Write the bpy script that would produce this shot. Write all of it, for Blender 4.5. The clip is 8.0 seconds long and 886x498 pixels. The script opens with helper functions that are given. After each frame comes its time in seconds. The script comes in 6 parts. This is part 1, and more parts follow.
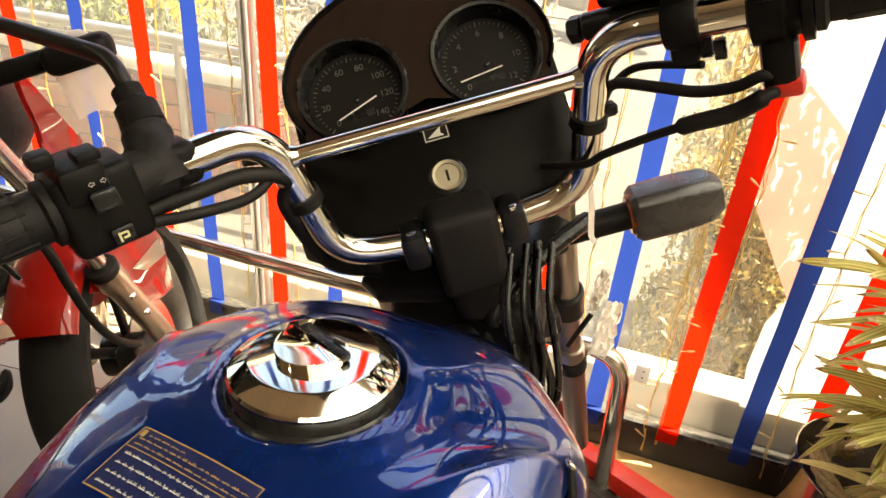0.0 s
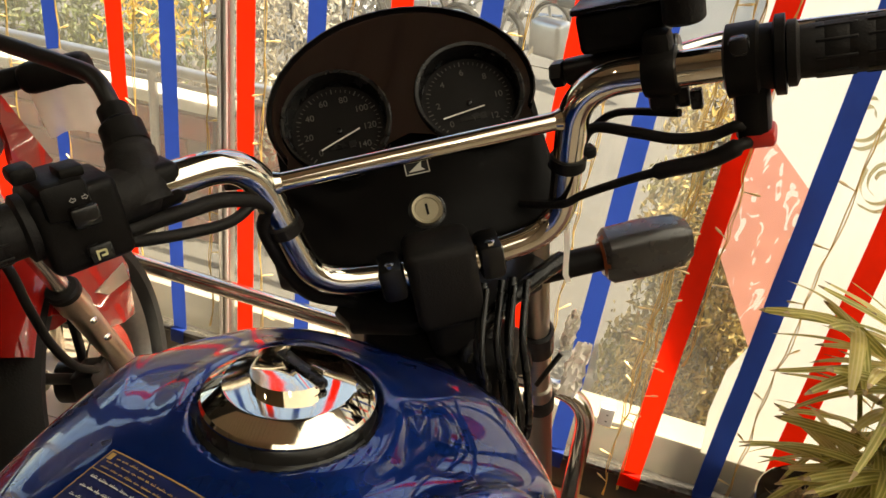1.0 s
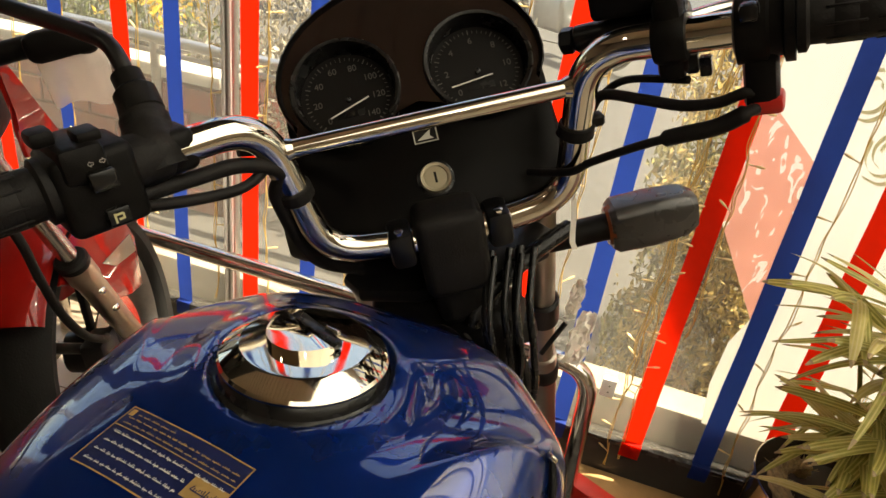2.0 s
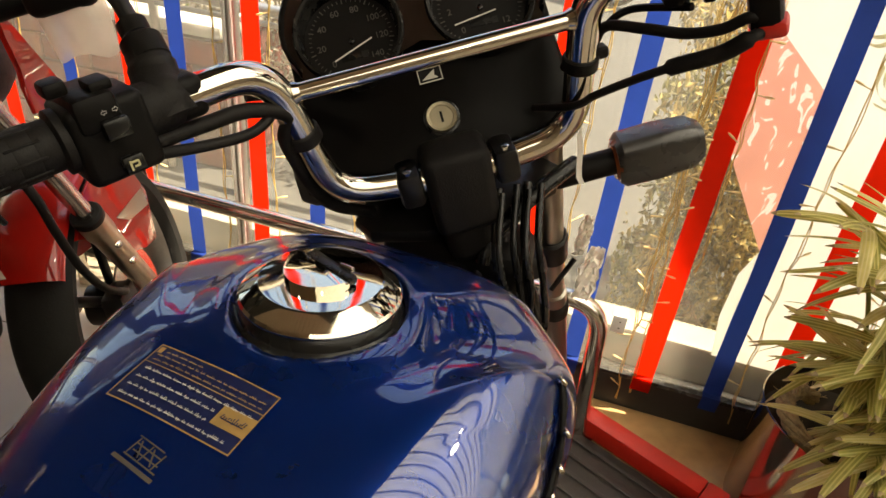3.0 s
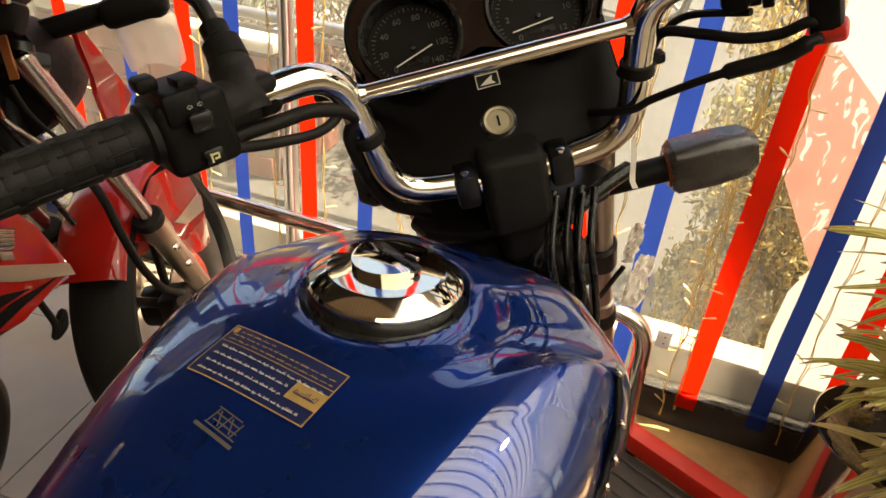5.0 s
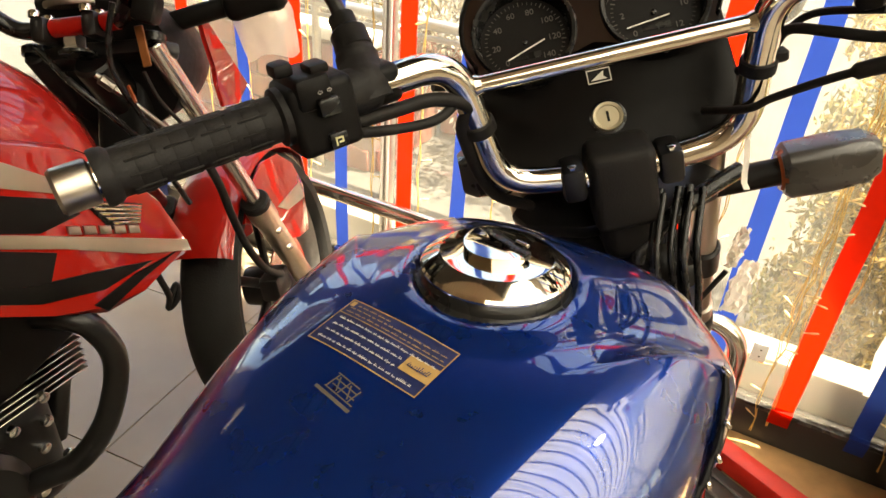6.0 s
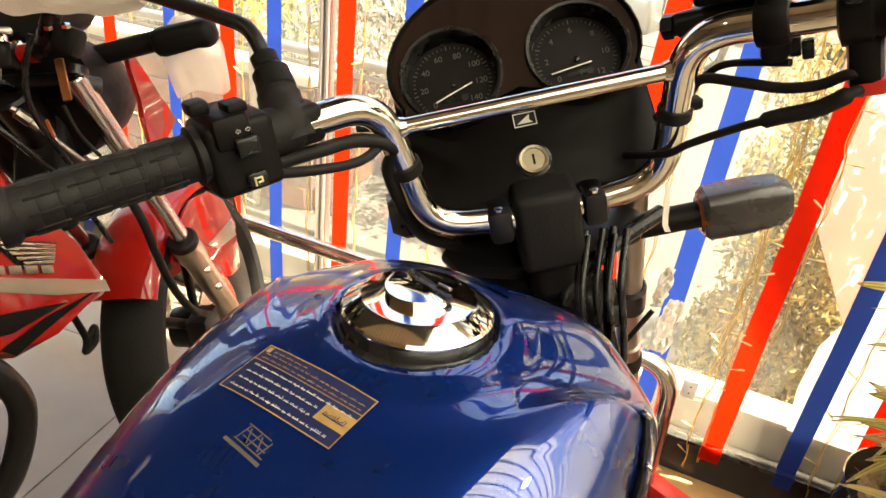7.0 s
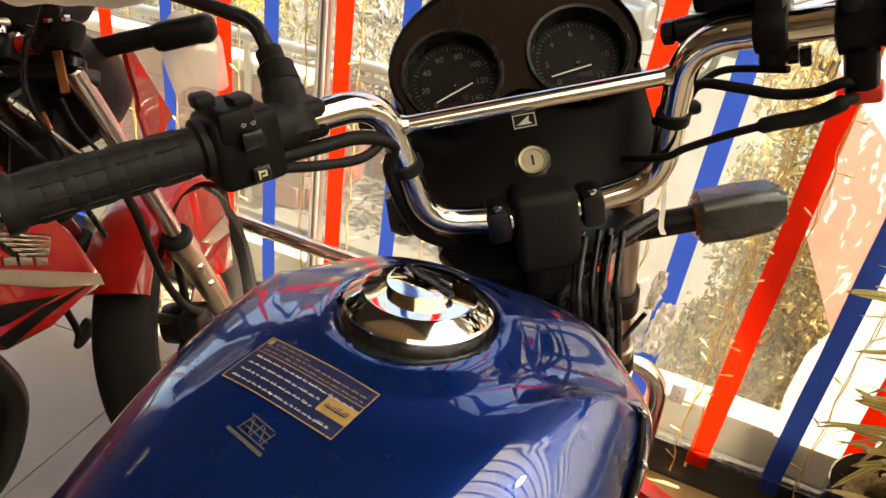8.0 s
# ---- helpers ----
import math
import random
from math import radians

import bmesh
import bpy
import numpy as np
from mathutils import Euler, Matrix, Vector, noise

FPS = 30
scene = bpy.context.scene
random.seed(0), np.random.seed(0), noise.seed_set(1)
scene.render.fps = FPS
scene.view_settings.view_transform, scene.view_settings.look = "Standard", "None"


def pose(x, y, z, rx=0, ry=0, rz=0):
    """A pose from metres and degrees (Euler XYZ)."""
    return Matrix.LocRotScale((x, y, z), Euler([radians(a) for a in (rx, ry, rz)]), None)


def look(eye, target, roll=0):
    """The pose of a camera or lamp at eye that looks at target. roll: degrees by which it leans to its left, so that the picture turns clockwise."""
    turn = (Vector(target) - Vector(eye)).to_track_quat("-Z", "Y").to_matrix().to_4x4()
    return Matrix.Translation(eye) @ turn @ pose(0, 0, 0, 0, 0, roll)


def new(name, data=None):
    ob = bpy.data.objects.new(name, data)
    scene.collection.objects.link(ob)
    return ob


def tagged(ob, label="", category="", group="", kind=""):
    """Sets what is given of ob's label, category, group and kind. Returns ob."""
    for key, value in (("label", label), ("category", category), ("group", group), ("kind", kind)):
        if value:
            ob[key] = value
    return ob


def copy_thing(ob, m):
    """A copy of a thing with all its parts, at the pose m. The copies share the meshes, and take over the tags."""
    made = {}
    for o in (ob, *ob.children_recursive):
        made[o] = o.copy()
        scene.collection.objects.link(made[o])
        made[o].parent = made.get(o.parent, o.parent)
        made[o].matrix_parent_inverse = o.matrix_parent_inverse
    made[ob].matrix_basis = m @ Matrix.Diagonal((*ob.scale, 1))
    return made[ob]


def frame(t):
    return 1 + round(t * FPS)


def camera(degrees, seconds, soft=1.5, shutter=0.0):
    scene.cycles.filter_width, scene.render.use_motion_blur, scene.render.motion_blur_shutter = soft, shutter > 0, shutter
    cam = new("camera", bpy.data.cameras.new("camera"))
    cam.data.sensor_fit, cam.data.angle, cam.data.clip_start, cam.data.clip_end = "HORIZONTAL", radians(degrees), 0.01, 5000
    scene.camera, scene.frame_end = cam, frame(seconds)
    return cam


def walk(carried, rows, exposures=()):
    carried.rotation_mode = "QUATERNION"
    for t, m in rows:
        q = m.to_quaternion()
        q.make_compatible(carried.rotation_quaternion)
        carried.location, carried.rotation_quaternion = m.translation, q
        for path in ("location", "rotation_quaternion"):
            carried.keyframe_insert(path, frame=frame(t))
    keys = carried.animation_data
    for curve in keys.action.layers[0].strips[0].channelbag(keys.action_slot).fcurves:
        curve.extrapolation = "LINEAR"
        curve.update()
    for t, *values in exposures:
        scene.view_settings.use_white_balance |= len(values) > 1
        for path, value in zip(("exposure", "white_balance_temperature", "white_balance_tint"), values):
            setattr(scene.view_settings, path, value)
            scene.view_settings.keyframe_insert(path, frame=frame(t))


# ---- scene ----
cam = camera(65.35, 8.0)
ROWS = [
    (0, 0.0004, 0.0002, 1.2699, 60.63, -4.18, 19.63),
    (0.5, 0.0052, -0.0027, 1.2724, 64.40, -7.16, 18.20),
    (1, -0.0068, -0.0080, 1.2669, 63.97, -7.54, 18.20),
    (1.5, -0.0104, -0.0136, 1.2636, 63.45, -8.19, 18.29),
    (3, -0.0043, -0.0314, 1.2628, 57.51, -5.46, 18.10),
    (3.5, -0.0052, -0.0388, 1.2564, 56.41, -5.89, 17.37),
    (4, -0.0079, -0.0437, 1.2547, 56.63, -6.10, 18.52),
    (5.5, -0.0128, -0.0695, 1.2578, 59.22, -4.09, 24.99),
    (6, -0.0201, -0.0795, 1.2554, 57.95, -3.73, 28.91),
    (6.5, -0.0193, -0.0701, 1.2532, 58.59, -4.31, 27.70),
    (7, -0.0123, -0.0667, 1.2558, 61.44, -6.21, 24.69),
    (7.5, -0.0116, -0.0675, 1.2558, 65.02, -6.88, 24.01),
    (8, -0.0167, -0.0757, 1.2535, 61.71, -7.55, 24.45),
]
walk(cam, [(t, pose(x, y, z, rx, ry, rz)) for t, x, y, z, rx, ry, rz in ROWS],
     [(0.0, 3.08, 7750, 4), (0.5, 2.48, 7600, 4), (1.5, 2.13, 7580, 4), (4.0, 2.33, 7800, 5), (5.5, 2.7, 7850, 5), (6.0, 3.1, 7780, 4), (6.5, 3.26, 7780, 4), (7.0, 3.2, 7700, 3), (7.5, 2.91, 7750, 4), (8.0, 2.75, 7750, 4)])

# ---- light ----
SUN_EL, SUN_AZ = 71.0, 70.0      # degrees; azimuth from +y towards +x
world = bpy.data.worlds.new("world")
scene.world = world
world.use_nodes = True
wn = world.node_tree.nodes
sky = wn.new("ShaderNodeTexSky")
sky.sky_type = "NISHITA"
sky.sun_disc = False
sky.sun_elevation = radians(SUN_EL)
sky.sun_rotation = radians(SUN_AZ)
wn["Background"].inputs["Strength"].default_value = 0.12
world.node_tree.links.new(sky.outputs[0], wn["Background"].inputs["Color"])
sun_dir = Vector((math.sin(radians(SUN_AZ)) * math.cos(radians(SUN_EL)), math.cos(radians(SUN_AZ)) * math.cos(radians(SUN_EL)), math.sin(radians(SUN_EL))))
sun = new("sun", bpy.data.lights.new("sun", "SUN"))
sun.data.energy, sun.data.angle, sun.data.color = 5.0, radians(0.6), (1.0, 0.93, 0.82)
sun.matrix_world = look(sun_dir * 30, (0, 0, 0))


# ---- materials ----
def mat(name, color, rough=0.5, metal=0.0, vary=0.15, scale=30.0, bump=0.0, bscale=200.0, coat=0.0, rvary=0.1,
        spec=0.5, transmission=0.0, translucent=None, emit=0.0, island=False, clump=0.0):
    """Procedural surface: colour and roughness vary at two scales, with fine relief."""
    m = bpy.data.materials.new(name)
    m.use_nodes = True
    nt = m.node_tree
    n, link = nt.nodes, nt.links.new
    p = n["Principled BSDF"]
    geo = n.new("ShaderNodeTexCoord")
    big, fine = n.new("ShaderNodeTexNoise"), n.new("ShaderNodeTexNoise")
    big.inputs["Scale"].default_value, fine.inputs["Scale"].default_value = scale * 0.15, scale
    fine.inputs["Detail"].default_value = 6
    for t in (big, fine):
        link(geo.outputs["Object"], t.inputs["Vector"])
    mix = n.new("ShaderNodeMath"); mix.operation = "ADD"
    link(big.outputs["Fac"], mix.inputs[0]); link(fine.outputs["Fac"], mix.inputs[1])
    mr = n.new("ShaderNodeMapRange")
    mr.inputs["From Min"].default_value, mr.inputs["From Max"].default_value = 0.65, 1.35
    mr.inputs["To Min"].default_value, mr.inputs["To Max"].default_value = 1 - vary, 1 + vary
    link(mix.outputs[0], mr.inputs["Value"])
    hsv = n.new("ShaderNodeHueSaturation")
    hsv.inputs["Color"].default_value = (*color, 1)
    if island:
        rnd = n.new("ShaderNodeNewGeometry" if clump else "ShaderNodeObjectInfo")
        spread = clump or 0.2
        m2 = n.new("ShaderNodeMapRange")
        m2.inputs["To Min"].default_value, m2.inputs["To Max"].default_value = 1 - spread, 1 + spread
        link(rnd.outputs["Random Per Island" if clump else "Random"], m2.inputs["Value"])
        mm = n.new("ShaderNodeMath"); mm.operation = "MULTIPLY"
        link(mr.outputs[0], mm.inputs[0]); link(m2.outputs[0], mm.inputs[1])
        link(mm.outputs[0], hsv.inputs["Value"])
    else:
        link(mr.outputs[0], hsv.inputs["Value"])
    link(hsv.outputs[0], p.inputs["Base Color"])
    rr = n.new("ShaderNodeMapRange")
    rr.inputs["From Min"].default_value, rr.inputs["From Max"].default_value = 0.35, 0.65
    rr.inputs["To Min"].default_value, rr.inputs["To Max"].default_value = max(0.0, rough * (1 - rvary)), min(1.0, rough * (1 + rvary))
    link(fine.outputs["Fac"], rr.inputs["Value"])
    link(rr.outputs[0], p.inputs["Roughness"])
    p.inputs["Metallic"].default_value = metal
    p.inputs["Specular IOR Level"].default_value = spec
    p.inputs["Coat Weight"].default_value = coat
    p.inputs["Coat Roughness"].default_value = 0.03
    p.inputs["Transmission Weight"].default_value = transmission
    if bump:
        bt = n.new("ShaderNodeTexNoise")
        bt.inputs["Scale"].default_value, bt.inputs["Detail"].default_value = bscale, 4
        link(geo.outputs["Object"], bt.inputs["Vector"])
        b = n.new("ShaderNodeBump")
        b.inputs["Strength"].default_value, b.inputs["Distance"].default_value = bump, 0.002
        link(bt.outputs["Fac"], b.inputs["Height"])
        link(b.outputs[0], p.inputs["Normal"])
    if emit:
        p.inputs["Emission Color"].default_value = (*color, 1)
        p.inputs["Emission Strength"].default_value = emit
    if translucent is not None:
        tr, ms = n.new("ShaderNodeBsdfTranslucent"), n.new("ShaderNodeMixShader")
        link(hsv.outputs[0], tr.inputs["Color"])
        ms.inputs[0].default_value = translucent
        link(p.outputs[0], ms.inputs[1]); link(tr.outputs[0], ms.inputs[2])
        link(ms.outputs[0], n["Material Output"].inputs["Surface"])
    return m


CHROME = mat("chrome", (0.62, 0.57, 0.48), 0.06, 1.0, 0.04, 40, rvary=0.5)
CHROME_WORN = mat("satin chrome", (0.62, 0.6, 0.56), 0.2, 1.0, 0.03, 9, rvary=0.08)
MIRROR_STEEL = mat("dark polished steel", (0.5, 0.42, 0.34), 0.11, 1.0, 0.12, 14, bump=0.04, bscale=60, rvary=0.6)
BRONZE = mat("bronze brown plate", (0.22, 0.075, 0.02), 0.4, 0.6, 0.1, 40)
SATIN = mat("satin grey metal", (0.34, 0.3, 0.25), 0.34, 1.0, 0.05, 30, rvary=0.1)
STEEL = mat("stainless pipe", (0.72, 0.67, 0.6), 0.17, 1.0, 0.03, 6, rvary=0.08)
ALU = mat("cast aluminium", (0.45, 0.43, 0.4), 0.38, 1.0, 0.12, 120, bump=0.15, bscale=500)
GOLDALU = mat("bronze fork aluminium", (0.5, 0.42, 0.33), 0.33, 1.0, 0.1, 100)
BLACK = mat("black plastic", (0.005, 0.0043, 0.0038), 0.46, 0, 0.25, 80, bump=0.12, bscale=900, spec=0.09)
BLACK_GLOSS = mat("glossy black", (0.008, 0.0075, 0.007), 0.26, 0, 0.2, 50, spec=0.25)
BLACK_PAINT = mat("black painted metal", (0.006, 0.0054, 0.005), 0.34, 0, 0.2, 60, bump=0.05, bscale=300, spec=0.28)
RUBBER = mat("black rubber", (0.0075, 0.0064, 0.0057), 0.58, 0, 0.3, 90, bump=0.2, bscale=600, spec=0.16)
TYRE = mat("tyre rubber", (0.012, 0.011, 0.01), 0.75, 0, 0.35, 40, bump=0.25, bscale=250, spec=0.2)
SMOKE = mat("smoked visor plastic", (0.009, 0.005, 0.0042), 0.08, 0, 0.2, 30, spec=0.4)
BLUE = mat("blue metallic lacquer", (0.0015, 0.0175, 0.132), 0.29, 0.66, 0.08, 25, coat=1.0, spec=0.05, rvary=0.1)
RED = mat("red lacquer", (0.25, 0.006, 0.004), 0.5, 0.0, 0.1, 25, coat=1.0, spec=0.05)
SILVER = mat("champagne stripe", (0.21, 0.165, 0.115), 0.35, 0.3, 0.08, 40, coat=0.6)
LOCKFACE = mat("worn brass-grey lock face", (0.3, 0.26, 0.18), 0.45, 0.8, 0.1, 60)
INDBODY = mat("matt dark grey plastic", (0.026, 0.0235, 0.021), 0.28, 0, 0.15, 40, spec=0.5)
HORN = mat("pale yellow print", (0.42, 0.38, 0.2), 0.6, 0, 0.1, 60)
PODBLACK = mat("dark moulded plastic", (0.0036, 0.003, 0.0027), 0.36, 0, 0.25, 70, bump=0.08, bscale=900, spec=0.06)
DIAL = mat("dial face", (0.0055, 0.0045, 0.004), 0.4, 0, 0.1, 60, spec=0.12)
MARK = mat("dial print", (0.45, 0.42, 0.38), 0.6, 0, 0.1, 60)
DIM = mat("grey print", (0.06, 0.053, 0.046), 0.6, 0, 0.1, 60)
NEEDLE = mat("needle", (0.6, 0.55, 0.5), 0.5, 0, 0.05, 60)
GOLD = mat("gold print", (0.3, 0.185, 0.06), 0.5, 0.2, 0.12, 120)
NAVY = mat("navy sticker film", (0.006, 0.01, 0.05), 0.35, 0, 0.15, 80)
PALE = mat("pale print", (0.42, 0.4, 0.34), 0.6, 0, 0.1, 80)
AMBER = mat("amber lens", (0.3, 0.08, 0.03), 0.15, 0, 0.1, 60, transmission=0.3)
PAPER = mat("white paper", (0.88, 0.84, 0.74), 0.7, 0, 0.06, 40, translucent=0.4)
FORKSTEEL = mat("dark satin fork steel", (0.4, 0.36, 0.31), 0.3, 1.0, 0.015, 8, rvary=0.05)
FILM = mat("milky plastic film", (0.8, 0.76, 0.68), 0.3, 0, 0.06, 30, translucent=0.6)
REDTAPE = mat("red tape", (0.95, 0.02, 0.007), 0.45, 0, 0.06, 40, translucent=0.75)
BLUETAPE = mat("blue tape", (0.021, 0.058, 0.34), 0.45, 0, 0.06, 40, translucent=0.62)
REDPAINT = mat("red painted steel", (0.45, 0.014, 0.008), 0.4, 0, 0.12, 30, bump=0.06, bscale=150)
WHITEPAINT = mat("white paint", (0.8, 0.79, 0.76), 0.5, 0, 0.06, 12, bump=0.05, bscale=90)
ADDED_SOFFIT = mat("dark soffit paint", (0.05, 0.046, 0.042), 0.6, 0, 0.08, 12, bump=0.05, bscale=90)
CEILPAINT = mat("ceiling paint", (0.6, 0.5, 0.37), 0.6, 0, 0.08, 12, bump=0.05, bscale=90)
SKYLIGHT = mat("milky corrugated sheet", (0.75, 0.73, 0.68), 0.45, 0, 0.08, 8, translucent=0.72)
WALLPAINT = mat("wall paint", (0.17, 0.13, 0.095), 0.8, 0, 0.1, 8, bump=0.05, bscale=90)
TILE = mat("glazed floor tile", (0.2, 0.16, 0.12), 0.2, 0, 0.05, 14, rvary=0.06)
GROUT = mat("grout", (0.22, 0.2, 0.17), 0.9, 0, 0.2, 60)
FRAME = mat("black window frame", (0.02, 0.018, 0.016), 0.45, 0, 0.2, 60)
WOODTAN = mat("tan threshold stone", (0.31, 0.19, 0.085), 0.35, 0, 0.3, 24, bump=0.05, bscale=80)
MAT = mat("black rubber mat", (0.02, 0.017, 0.015), 0.6, 0, 0.3, 40, bump=0.3, bscale=160)
MATRED = mat("dark red rubber mat", (0.06, 0.012, 0.008), 0.6, 0, 0.3, 40, bump=0.3, bscale=160)
LEAF = mat("striped palm leaf", (0.33, 0.32, 0.08), 0.4, 0, 0.35, 60, translucent=0.5)
LEAF_DRY = mat("pale palm leaf", (0.56, 0.48, 0.17), 0.45, 0, 0.3, 60, translucent=0.35)
IVY = mat("dry hedge leaf", (0.36, 0.26, 0.085), 0.6, 0, 0.3, 14, translucent=0.45, island=True, clump=0.75)
IVY_GREEN = mat("olive hedge leaf", (0.2, 0.175, 0.06), 0.6, 0, 0.3, 14, translucent=0.4, island=True, clump=0.7)
SHRUB = mat("shrub leaf", (0.11, 0.13, 0.04), 0.55, 0, 0.5, 40, translucent=0.35, island=True, clump=0.6)
FLOWER = mat("yellow petals", (0.75, 0.5, 0.04), 0.6, 0, 0.2, 40, translucent=0.4)
TWIGLEAF = mat("dry silvery twig", (0.3, 0.26, 0.19), 0.6, 0, 0.3, 14, translucent=0.3, island=True, clump=0.7)
TWIG = mat("twig", (0.14, 0.1, 0.06), 0.85, 0, 0.3, 60)
ROOT = mat("fibrous trunk", (0.3, 0.22, 0.12), 0.9, 0, 0.45, 120, bump=0.6, bscale=220)
SOIL = mat("dark soil", (0.03, 0.022, 0.015), 0.95, 0, 0.4, 60, bump=0.6, bscale=120)
WIRE = mat("gold wire", (0.7, 0.46, 0.14), 0.4, 0.4, 0.2, 80)
BULB = mat("clear bulb", (0.85, 0.68, 0.38), 0.15, 0, 0.1, 80, translucent=0.4)
BRICK = mat("red brick", (0.2, 0.055, 0.035), 0.85, 0, 0.3, 30, bump=0.25, bscale=140, island=True)
MORTAR = mat("mortar", (0.16, 0.1, 0.08), 0.95, 0, 0.2, 60)
CONCRETE = mat("pale concrete", (0.42, 0.39, 0.34), 0.8, 0, 0.12, 12, bump=0.15, bscale=90)
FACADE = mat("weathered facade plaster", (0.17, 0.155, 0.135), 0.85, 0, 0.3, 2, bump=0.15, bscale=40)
PLINTH = mat("pale stone plinth", (0.27, 0.235, 0.175), 0.6, 0, 0.1, 16, bump=0.06, bscale=120)
PAVING = mat("grey paving", (0.046, 0.042, 0.037), 0.85, 0, 0.22, 6, bump=0.2, bscale=60)
ASPHALT = mat("asphalt", (0.05, 0.047, 0.043), 0.9, 0, 0.3, 10, bump=0.3, bscale=120)
BANNER = mat("white banner vinyl", (0.93, 0.89, 0.8), 0.6, 0, 0.04, 20, translucent=0.88)
BANNER_RED = mat("faded red print", (0.82, 0.36, 0.27), 0.6, 0, 0.2, 14, translucent=0.85)
BANNER_GOLD = mat("pale gold print", (0.62, 0.55, 0.33), 0.6, 0, 0.1, 20, translucent=0.5)
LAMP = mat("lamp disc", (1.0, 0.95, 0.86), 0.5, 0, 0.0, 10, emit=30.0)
CARPAINT = mat("white car paint", (0.66, 0.64, 0.58), 0.3, 0, 0.05, 10, coat=0.8)
GLASSDARK = mat("dark car glass", (0.02, 0.022, 0.024), 0.06, 0, 0.1, 10)
SEAT = mat("black seat vinyl", (0.013, 0.012, 0.0115), 0.45, 0, 0.2, 50, bump=0.2, bscale=400)

def inked(m, ink, scale, cut):
    """Adds loose brush-like strokes in a second colour to a print."""
    n, link = m.node_tree.nodes, m.node_tree.links.new
    geo, tex = n.new("ShaderNodeTexCoord"), n.new("ShaderNodeTexNoise")
    stretch = n.new("ShaderNodeMapping")
    stretch.inputs["Scale"].default_value = (1.0, 1.0, 0.55)
    link(geo.outputs["Object"], stretch.inputs["Vector"])
    link(stretch.outputs[0], tex.inputs["Vector"])
    tex.inputs["Scale"].default_value, tex.inputs["Detail"].default_value, tex.inputs["Distortion"].default_value = scale, 1.0, 2.2
    band = n.new("ShaderNodeMapRange")
    band.inputs["From Min"].default_value, band.inputs["From Max"].default_value = cut, cut + 0.03
    link(tex.outputs["Fac"], band.inputs["Value"])
    mix = n.new("ShaderNodeMix")
    mix.data_type = "RGBA"
    mix.inputs["B"].default_value = (*ink, 1)
    link(band.outputs[0], mix.inputs["Factor"])
    hsv = next(k for k in n if k.bl_idname == "ShaderNodeHueSaturation")
    link(hsv.outputs[0], mix.inputs["A"])
    for k in n:
        if k.bl_idname == "ShaderNodeBsdfTranslucent":
            link(mix.outputs["Result"], k.inputs["Color"])
    link(mix.outputs["Result"], n["Principled BSDF"].inputs["Base Color"])


for lac, ior in ((BLUE, 1.7), (RED, 1.42)):
    lac.node_tree.nodes["Principled BSDF"].inputs["Coat IOR"].default_value = ior
BAG = FILM.copy()
BAG.name = "thin plastic bag"
bag_n, bag_link = BAG.node_tree.nodes, BAG.node_tree.links.new
bag_clear, bag_mix = bag_n.new("ShaderNodeBsdfTransparent"), bag_n.new("ShaderNodeMixShader")
bag_clear.inputs["Color"].default_value = (0.96, 0.93, 0.88, 1)
bag_mix.inputs[0].default_value = 0.62
bag_link(bag_clear.outputs[0], bag_mix.inputs[1])
bag_link(next(k for k in bag_n if k.bl_idname == "ShaderNodeMixShader" and k != bag_mix).outputs[0], bag_mix.inputs[2])
bag_link(bag_mix.outputs[0], bag_n["Material Output"].inputs["Surface"])
inked(BANNER_RED, (0.88, 0.82, 0.74), 26.0, 0.60)


def striped(m, pale, width):
    """Lengthwise stripes on leaves whose width runs along y."""
    n, link = m.node_tree.nodes, m.node_tree.links.new
    geo, sep = n.new("ShaderNodeTexCoord"), n.new("ShaderNodeSeparateXYZ")
    link(geo.outputs["Object"], sep.inputs[0])
    mul, sn = n.new("ShaderNodeMath"), n.new("ShaderNodeMath")
    mul.operation, sn.operation = "MULTIPLY", "SINE"
    mul.inputs[1].default_value = 6.283 / width
    link(sep.outputs["Y"], mul.inputs[0])
    link(mul.outputs[0], sn.inputs[0])
    band = n.new("ShaderNodeMapRange")
    band.inputs["From Min"].default_value, band.inputs["From Max"].default_value = -0.1, 0.7
    link(sn.outputs[0], band.inputs["Value"])
    mix = n.new("ShaderNodeMix")
    mix.data_type = "RGBA"
    mix.inputs["B"].default_value = (*pale, 1)
    link(band.outputs[0], mix.inputs["Factor"])
    hsv = next(k for k in n if k.bl_idname == "ShaderNodeHueSaturation")
    link(hsv.outputs[0], mix.inputs["A"])
    for k in n:
        if k.bl_idname == "ShaderNodeBsdfTranslucent":
            link(mix.outputs["Result"], k.inputs["Color"])
    link(mix.outputs["Result"], n["Principled BSDF"].inputs["Base Color"])


striped(LEAF, (0.6, 0.54, 0.2), 0.0062)
striped(LEAF_DRY, (0.66, 0.58, 0.28), 0.0055)

GLASS = bpy.data.materials.new("window glass")
GLASS.use_nodes = True
gp = GLASS.node_tree.nodes["Principled BSDF"]
gp.inputs["Transmission Weight"].default_value = 1.0
gp.inputs["Roughness"].default_value = 0.0
gp.inputs["IOR"].default_value = 1.45
gp.inputs["Base Color"].default_value = (0.97, 0.97, 0.95, 1)
gn = GLASS.node_tree.nodes.new("ShaderNodeTexNoise")
gn.inputs["Scale"].default_value = 7.0
gb = GLASS.node_tree.nodes.new("ShaderNodeBump")
gb.inputs["Strength"].default_value, gb.inputs["Distance"].default_value = 0.06, 0.02
GLASS.node_tree.links.new(gn.outputs["Fac"], gb.inputs["Height"])
